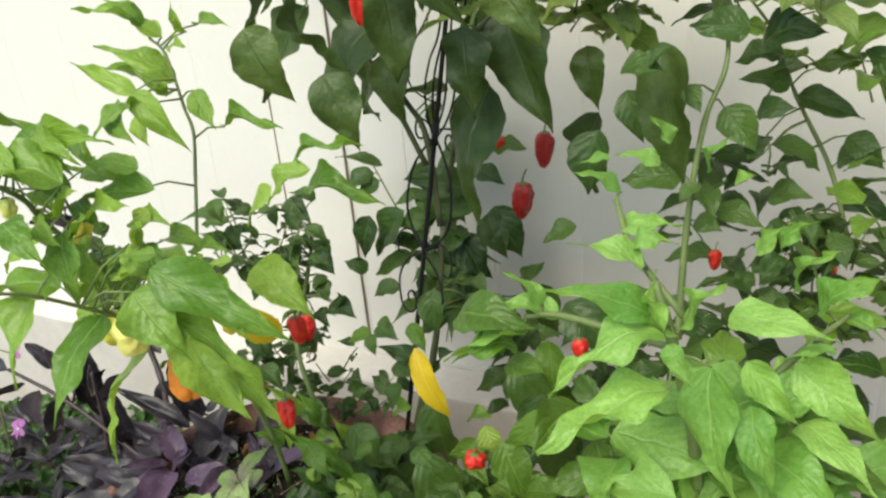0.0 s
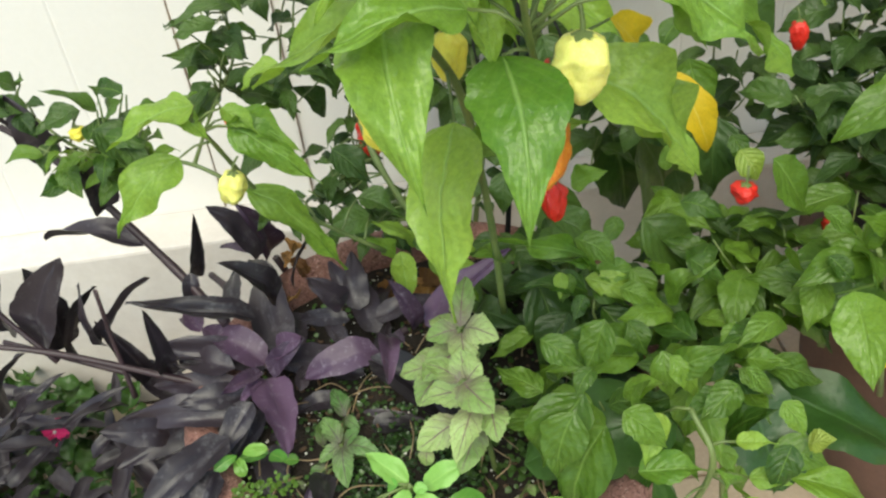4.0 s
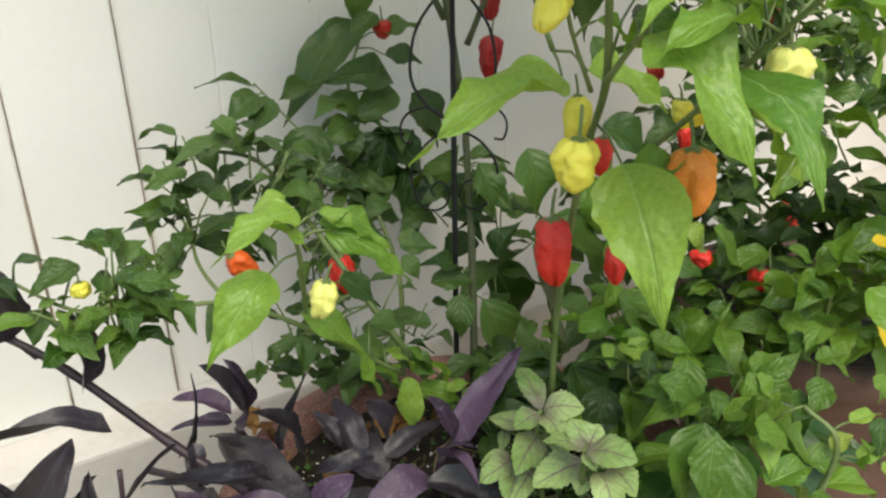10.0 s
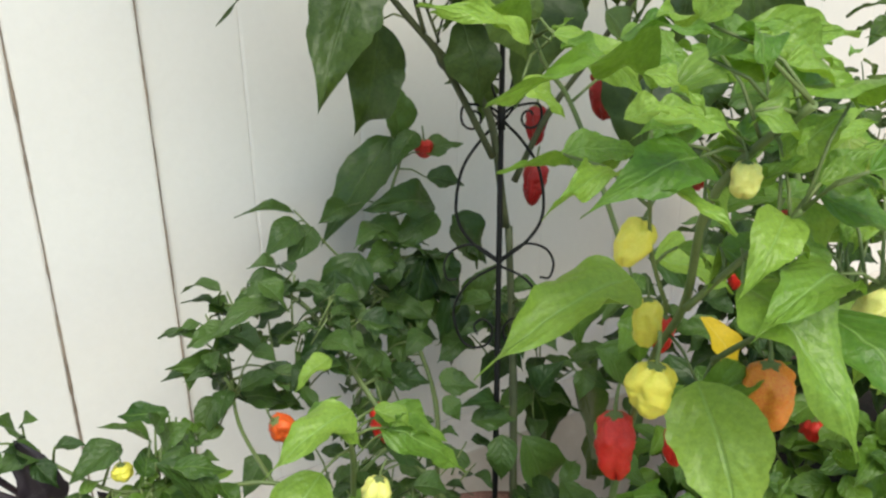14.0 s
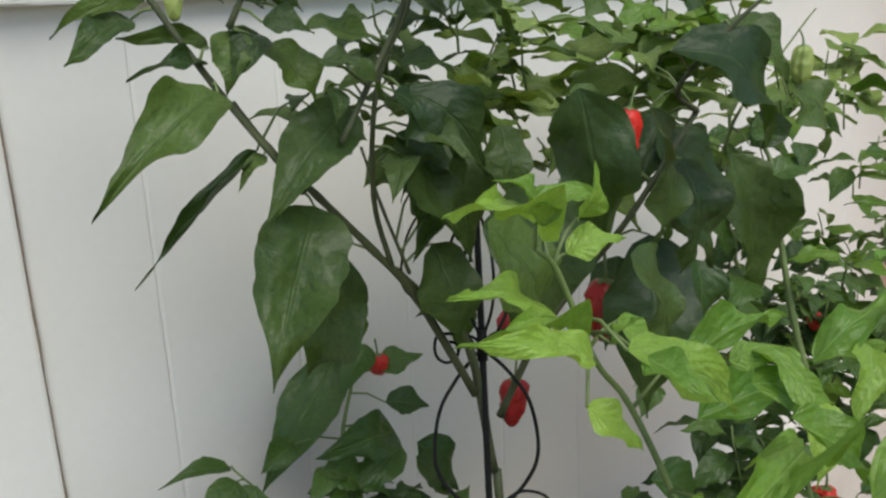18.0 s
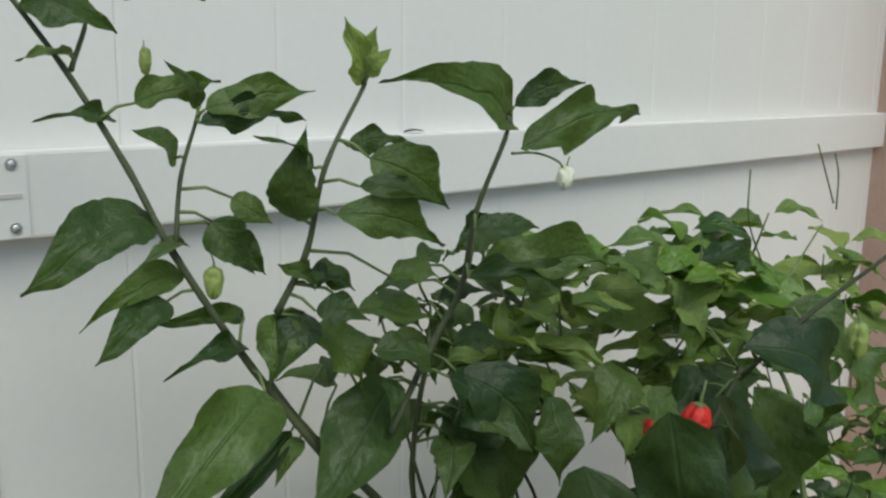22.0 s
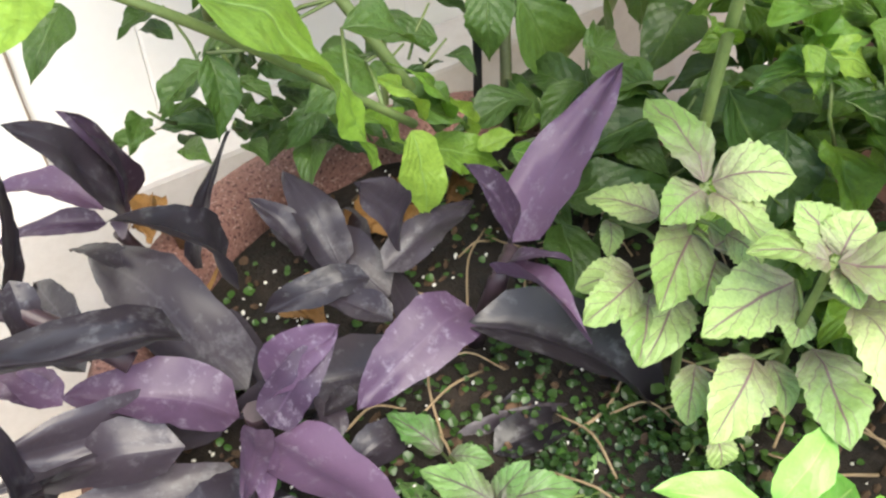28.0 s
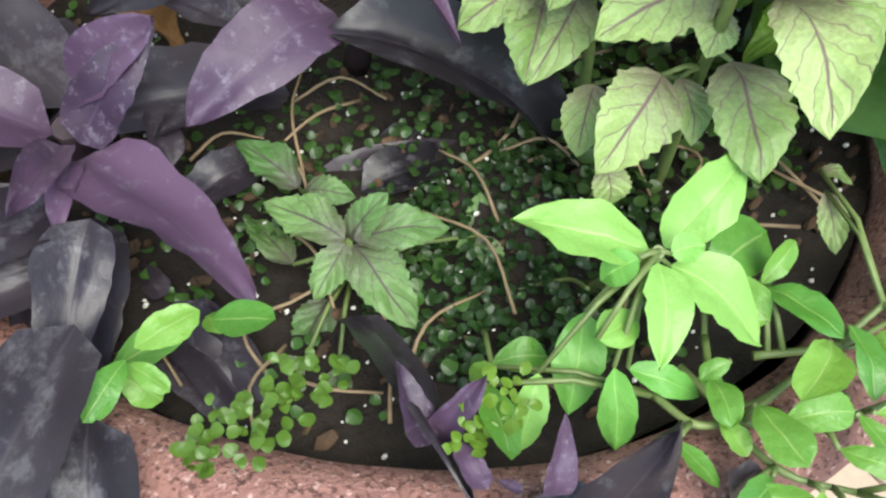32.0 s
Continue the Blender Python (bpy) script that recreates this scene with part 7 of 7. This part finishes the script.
def strewn(name, label, category, centre, radii, count, size, z0, lift, sp, seed, wide=0.7, colour=None):
    """Many tiny blades in one mesh."""
    r = random.Random(seed)
    verts, faces, uvs = [], [], []
    src = BLADES[sp][0]
    co = np.array([v.co[:] for v in src.vertices])
    fs = [tuple(p.vertices) for p in src.polygons]
    for k in range(count):
        a, d = r.uniform(0, 6.28), math.sqrt(r.random())
        b = Vector((centre[0] + radii[0] * d * math.cos(a), centre[1] + radii[1] * d * math.sin(a), z0 + lift * r.random()))
        ln = r.uniform(*size)
        o = r.uniform(0, 6.28)
        tip = b + Vector((math.cos(o), math.sin(o), r.uniform(-0.2, 0.7))).normalized() * ln
        m = leaf_pose(b, tip, ln * wide, 0.3, Vector((0, -0.2, 1)))
        base = len(verts)
        verts += [tuple(m @ Vector(c)) for c in co]
        faces += [tuple(base + i for i in f) for f in fs]
    me = bpy.data.meshes.new(name)
    me.from_pydata(verts, [], faces)
    me.materials.append(BLADE[colour or sp])
    for p in me.polygons:
        p.use_smooth = True
    return tagged(new(name, me), label, category, kind="stuff")


strewn("ground_moss", "tiny round green creeping leaves on the soil", "ground cover", (-0.005, -0.650, 0), (0.070, 0.055, 0), 1100, (0.0028, 0.0052), soil_z, 0.010, 'vinca', 31, 0.95, 'small')
strewn("ground_moss", "small green clover-like leaves on the soil", "ground cover", (0.0, -0.565, 0), (0.12, 0.07, 0), 400, (0.003, 0.006), soil_z, 0.012, 'vinca', 35, 0.95, 'small')
strewn("ground_moss", "small green leaves on the soil", "ground cover", (0.10, -0.62, 0), (0.07, 0.07, 0), 300, (0.004, 0.009), soil_z, 0.014, 'vinca', 36, 0.9, 'small')
# wide carpet takes the darker 'broad' colour to stand in for shade on it
strewn("ground_moss", "clover leaves covering the potting soil, coloured darker for shade", "ground cover", (0.015, -0.54, 0), (0.185, 0.185, 0), 600, (0.003, 0.007), soil_z, 0.010, 'vinca', 44, 0.95, 'broad')
strewn("creeping_weed", "small green weeds on the pot rim", "ground cover", (-0.13, -0.675, 0), (0.03, 0.012, 0), 90, (0.003, 0.006), soil_z + 0.045, 0.008, 'vinca', 32, 0.85, 'lowg')
strewn("creeping_weed", "small green weeds on the pot rim", "ground cover", (-0.075, -0.715, 0), (0.02, 0.01, 0), 45, (0.003, 0.006), soil_z + 0.045, 0.008, 'vinca', 37, 0.85, 'lowg')
strewn("bed_plants", "low dark green ground cover in the bed", "ground cover", (-0.72, -0.42, 0), (0.42, 0.34, 0), 1300, (0.03, 0.06), -0.03, 0.10, 'ghost', 33, 0.5, 'broad')
strewn("purple_bed", "dark purple foliage in the bed", "ground cover", (-0.55, -0.48, 0), (0.32, 0.26, 0), 330, (0.06, 0.11), 0.02, 0.16, 'slate', 34, 0.24)

# dry stalks, chips and a pebble on the soil
litter = random.Random(41)
bm = bmesh.new()
for k in range(44):
    a, d = litter.uniform(0, 6.28), 0.17 * math.sqrt(litter.random())
    q = Vector((0.02 + d * math.cos(a), -0.58 + 0.8 * d * math.sin(a), soil_z + 0.008))
    o, ln = litter.uniform(0, 6.28), litter.uniform(0.02, 0.07)
    w = Vector((math.cos(o), math.sin(o), litter.uniform(-0.05, 0.15)))
    tube(bm, smooth_line([q - w * ln / 2, q + Vector((0, 0, 0.006)) + Vector((-w.y, w.x, 0)) * litter.uniform(-0.012, 0.012), q + w * ln / 2], 4), 0.0009, 0.0006, 5)
tagged(part("dry_stalk", bm, dry_stalk), "thin dry brown stalks lying on the soil", "plant litter", kind="stuff")
bm = bmesh.new()
tube(bm, smooth_line([(-0.02, -0.59, 0.372), (0.02, -0.60, 0.385), (0.055, -0.585, 0.392)], 6), 0.0011, 0.0009, 6)
tagged(part("dry_twig", bm, dry_stalk), "straight pale dry twig across the soil", "twig")
bm = bmesh.new()
for k in range(520):
    a, d = litter.uniform(0, 6.28), 0.20 * math.sqrt(litter.random())
    s = litter.uniform(0.002, 0.006)
    bmesh.ops.create_icosphere(bm, subdivisions=1, radius=s, matrix=Matrix.LocRotScale((0.030 + d * math.cos(a), -0.537 + d * math.sin(a), soil_z + litter.uniform(0, 0.005)), Euler((litter.random() * 3, litter.random() * 3, 0)), (1, litter.uniform(.4, .8), .35)))
tagged(part("bark_chips", bm, bark), "dark bark chips in the potting soil", "bark chips", kind="stuff")


def flower(at, size, material, label):
    """Five rounded petals round a pale eye."""
    f = thing("flower", at, label, "flower", "flowers in the bed")
    me = FLOWER
    for k in range(5):
        o = link("petal", me, None, f)
        a = k * 2 * math.pi / 5
        q = Vector(at)
        o.matrix_basis = Matrix.Translation(q) @ Euler((radians(55), 0, radians(-15))).to_matrix().to_4x4() @ Matrix.Rotation(a, 4, 'Z') @ Matrix.Diagonal((size, size * 0.85, size, 1))
        o.material_slots[0].link = 'OBJECT'
        o.material_slots[0].material = material
    bm = bmesh.new()
    bmesh.ops.create_uvsphere(bm, u_segments=8, v_segments=6, radius=size * 0.12, matrix=Matrix.Translation(Vector(at) + Vector((0, -0.002, 0.002))))
    part("eye", bm, perlite, f)
    bm = bmesh.new()
    tube(bm, smooth_line([(at[0], at[1] + 0.004, at[2] - 0.002), (at[0] - 0.05, at[1] - 0.02, at[2] - 0.03), (at[0] - 0.10, at[1] - 0.03, -0.03)], 4), 0.0015, 0.002, 5)
    part("stem", bm, green_stem, f)


FLOWER = BLADES['vinca'][1]
flower((-0.223, -0.632, 0.357), 0.0205, petal, "bright pink five-petalled flower")
flower((-0.245, -0.638, 0.338), 0.015, petal, "bright pink five-petalled flower")
flower((-0.50, -0.30, 0.14), 0.022, petal, "bright pink five-petalled flower")
flower((-0.646, -0.35, 0.393), 0.018, lilac, "small lilac flower in the bed")
flower((-0.716, -0.35, 0.203), 0.022, lilac, "small lilac flower in the bed")

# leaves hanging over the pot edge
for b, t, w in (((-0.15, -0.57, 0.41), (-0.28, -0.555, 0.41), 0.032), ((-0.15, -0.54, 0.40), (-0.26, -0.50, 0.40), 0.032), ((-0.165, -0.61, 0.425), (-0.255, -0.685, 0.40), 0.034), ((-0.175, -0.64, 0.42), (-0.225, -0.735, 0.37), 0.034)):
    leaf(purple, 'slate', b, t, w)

out_rng = random.Random(77)
for k in range(20):
    a = out_rng.uniform(2.85, 4.45)
    b = Vector((0.030 + 0.24 * math.cos(a), -0.537 + 0.24 * math.sin(a), out_rng.uniform(0.20, 0.36)))
    o, ln = a + out_rng.uniform(-0.7, 0.7), out_rng.uniform(0.08, 0.13)
    leaf(purple2, 'slate', b, b + Vector((math.cos(o) * ln, math.sin(o) * ln, out_rng.uniform(-0.07, 0.03))), ln * 0.29)

# old leaves low over the soil
low_rng = random.Random(52)
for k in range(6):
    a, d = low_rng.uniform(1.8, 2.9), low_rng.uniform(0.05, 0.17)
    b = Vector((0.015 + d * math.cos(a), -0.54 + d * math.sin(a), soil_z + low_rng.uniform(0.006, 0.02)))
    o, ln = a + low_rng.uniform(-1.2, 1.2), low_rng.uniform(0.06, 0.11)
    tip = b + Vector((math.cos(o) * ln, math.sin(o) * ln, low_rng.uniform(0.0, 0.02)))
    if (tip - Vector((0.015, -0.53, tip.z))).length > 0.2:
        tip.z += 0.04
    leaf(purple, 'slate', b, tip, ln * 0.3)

# dead leaves on the soil
for b, t, w in (((0.002, -0.397, 0.384), (0.034, -0.388, 0.394), 0.022), ((0.030, -0.392, 0.388), (0.060, -0.402, 0.392), 0.020), ((0.020, -0.412, 0.382), (0.046, -0.402, 0.392), 0.018), ((-0.118, -0.323, 0.412), (-0.098, -0.330, 0.424), 0.016), ((-0.116, -0.332, 0.414), (-0.122, -0.362, 0.420), 0.018), ((-0.113, -0.412, 0.412), (-0.117, -0.432, 0.424), 0.010), ((-0.02, -0.40, 0.375), (0.02, -0.385, 0.388), 0.020), ((-0.10, -0.36, 0.40), (-0.125, -0.345, 0.425), 0.020), ((-0.08, -0.43, 0.40), (-0.06, -0.46, 0.38), 0.018), ((0.03, -0.385, 0.374), (0.065, -0.376, 0.386), 0.018), ((0.07, -0.40, 0.372), (0.10, -0.37, 0.378), 0.022)):
    o = new("dead_leaf", BLADES['ghost'][5].copy())
    o.data.materials[0] = dry_leaf
    o.matrix_basis = leaf_pose(b, t, w, 0.3)
    for v in o.data.vertices:
        v.co.z = v.co.z * 2.2 + 0.16 * noise.noise(v.co * 4.0 + Vector((b[0] * 90, b[1] * 90, 0)))
        v.co.y += 0.18 * noise.noise(v.co * 5.0 + Vector((b[1] * 70, 3.0, 0)))
    tagged(o, "withered brown leaf lying on the soil", "dead leaf", "dead leaves")
tan = new("dead_leaf", BLADES['vinca'][2].copy())
tan.data.materials[0] = iron
tan.matrix_basis = leaf_pose((0.322, -0.014, 1.2185), (0.296, -0.010, 1.2185), 0.008, 0.1, Vector((0, -0.3, 1)))
tan.matrix_basis = tan.matrix_basis @ Matrix.Diagonal((1, 1.3, 0.5, 1))
tagged(tan, "dark withered leaf lying on the fence rail", "dead leaf", "dead leaves")

# ---- iron trellis ----
trellis = thing("garden_trellis", (0.15, -0.333, 0.36), "black wrought-iron plant trellis with scrolls", "trellis")
AX0, AX1 = Vector((0.1335, -0.3517, 0.36)), Vector((0.213, -0.238, 1.03))


def on_axis(z, side=0.0, fwd=0.0):
    s = (z - AX0.z) / (AX1.z - AX0.z)
    p = AX0.lerp(AX1, s)
    return Vector((p.x + side * 0.8, p.y + fwd - side * 0.45, z))


def scroll(name, pts, r=0.0015):
    bm = bmesh.new()
    tube(bm, smooth_line([on_axis(z, s, f) for s, z, f in pts], 7), r, r * 0.9, 7)
    part(name, bm, iron, trellis)


def curl(side, z, rad, turns, start, flip=1):
    out = []
    n = int(9 * turns)
    for k in range(n + 1):
        a = start + flip * 2 * math.pi * turns * k / n
        rr = rad * (1 - 0.72 * k / n)
        out.append((side + rr * math.cos(a), z + rr * math.sin(a), 0))
    return out


bm = bmesh.new()
tube(bm, smooth_line([AX0, AX0.lerp(AX1, 0.5), AX1], 5), 0.0034, 0.003, 8)
part("upright", bm, iron, trellis)
for z in (0.842,):
    bm = bmesh.new()
    tube(bm, [on_axis(z - 0.014), on_axis(z + 0.014)], 0.0046, 0.0046, 10)
    part("collar", bm, iron, trellis)
for d in (-1, 1):
    scroll("scroll", [(0.0, 0.685, 0), (0.035 * d, 0.71, 0), (0.052 * d, 0.74, 0), (0.046 * d, 0.785, 0), (0.026 * d, 0.815, 0), (0.004 * d, 0.836, 0)], 0.0019)
    scroll("scroll", [(0.0, 0.842, 0), (0.012 * d, 0.851, 0)] + curl(0.033 * d, 0.841, 0.016, 1.1, 1.57 - 0.5 * d, -d))
    scroll("scroll", [(0.0, 0.834, 0), (0.022 * d, 0.862, 0), (0.033 * d, 0.895, 0), (0.028 * d, 0.93, 0), (0.016 * d, 0.955, 0), (0.012 * d, 0.98, 0), (0.018 * d, 1.0, 0)] + curl(0.030 * d, 1.003, 0.012, 0.8, 1.57 + 1.2 * d, -d))
    scroll("scroll", [(0.0, 0.846, 0), (0.012 * d, 0.876, 0), (0.014 * d, 0.915, 0), (0.006 * d, 0.95, 0), (0.0, 0.965, 0)])
    scroll("scroll", [(0.004 * d, 0.69, 0), (0.03 * d, 0.705, 0), (0.055 * d, 0.70, 0), (0.066 * d, 0.685, 0), (0.062 * d, 0.668, 0), (0.05 * d, 0.668, 0)])
    scroll("scroll", [(0.0, 0.682, 0), (0.034 * d, 0.665, 0), (0.054 * d, 0.635, 0), (0.046 * d, 0.602, 0), (0.030 * d, 0.590, 0), (0.012 * d, 0.594, 0), (0.007 * d, 0.611, 0), (0.018 * d, 0.622, 0), (0.029 * d, 0.615, 0), (0.025 * d, 0.605, 0)])
scroll("scroll", [(-0.004, 0.88, 0), (-0.05, 0.885, 0), (-0.075, 0.90, 0), (-0.07, 0.94, 0), (-0.05, 0.97, 0), (-0.03, 1.0, 0), (-0.012, 1.04, 0)], 0.0012)
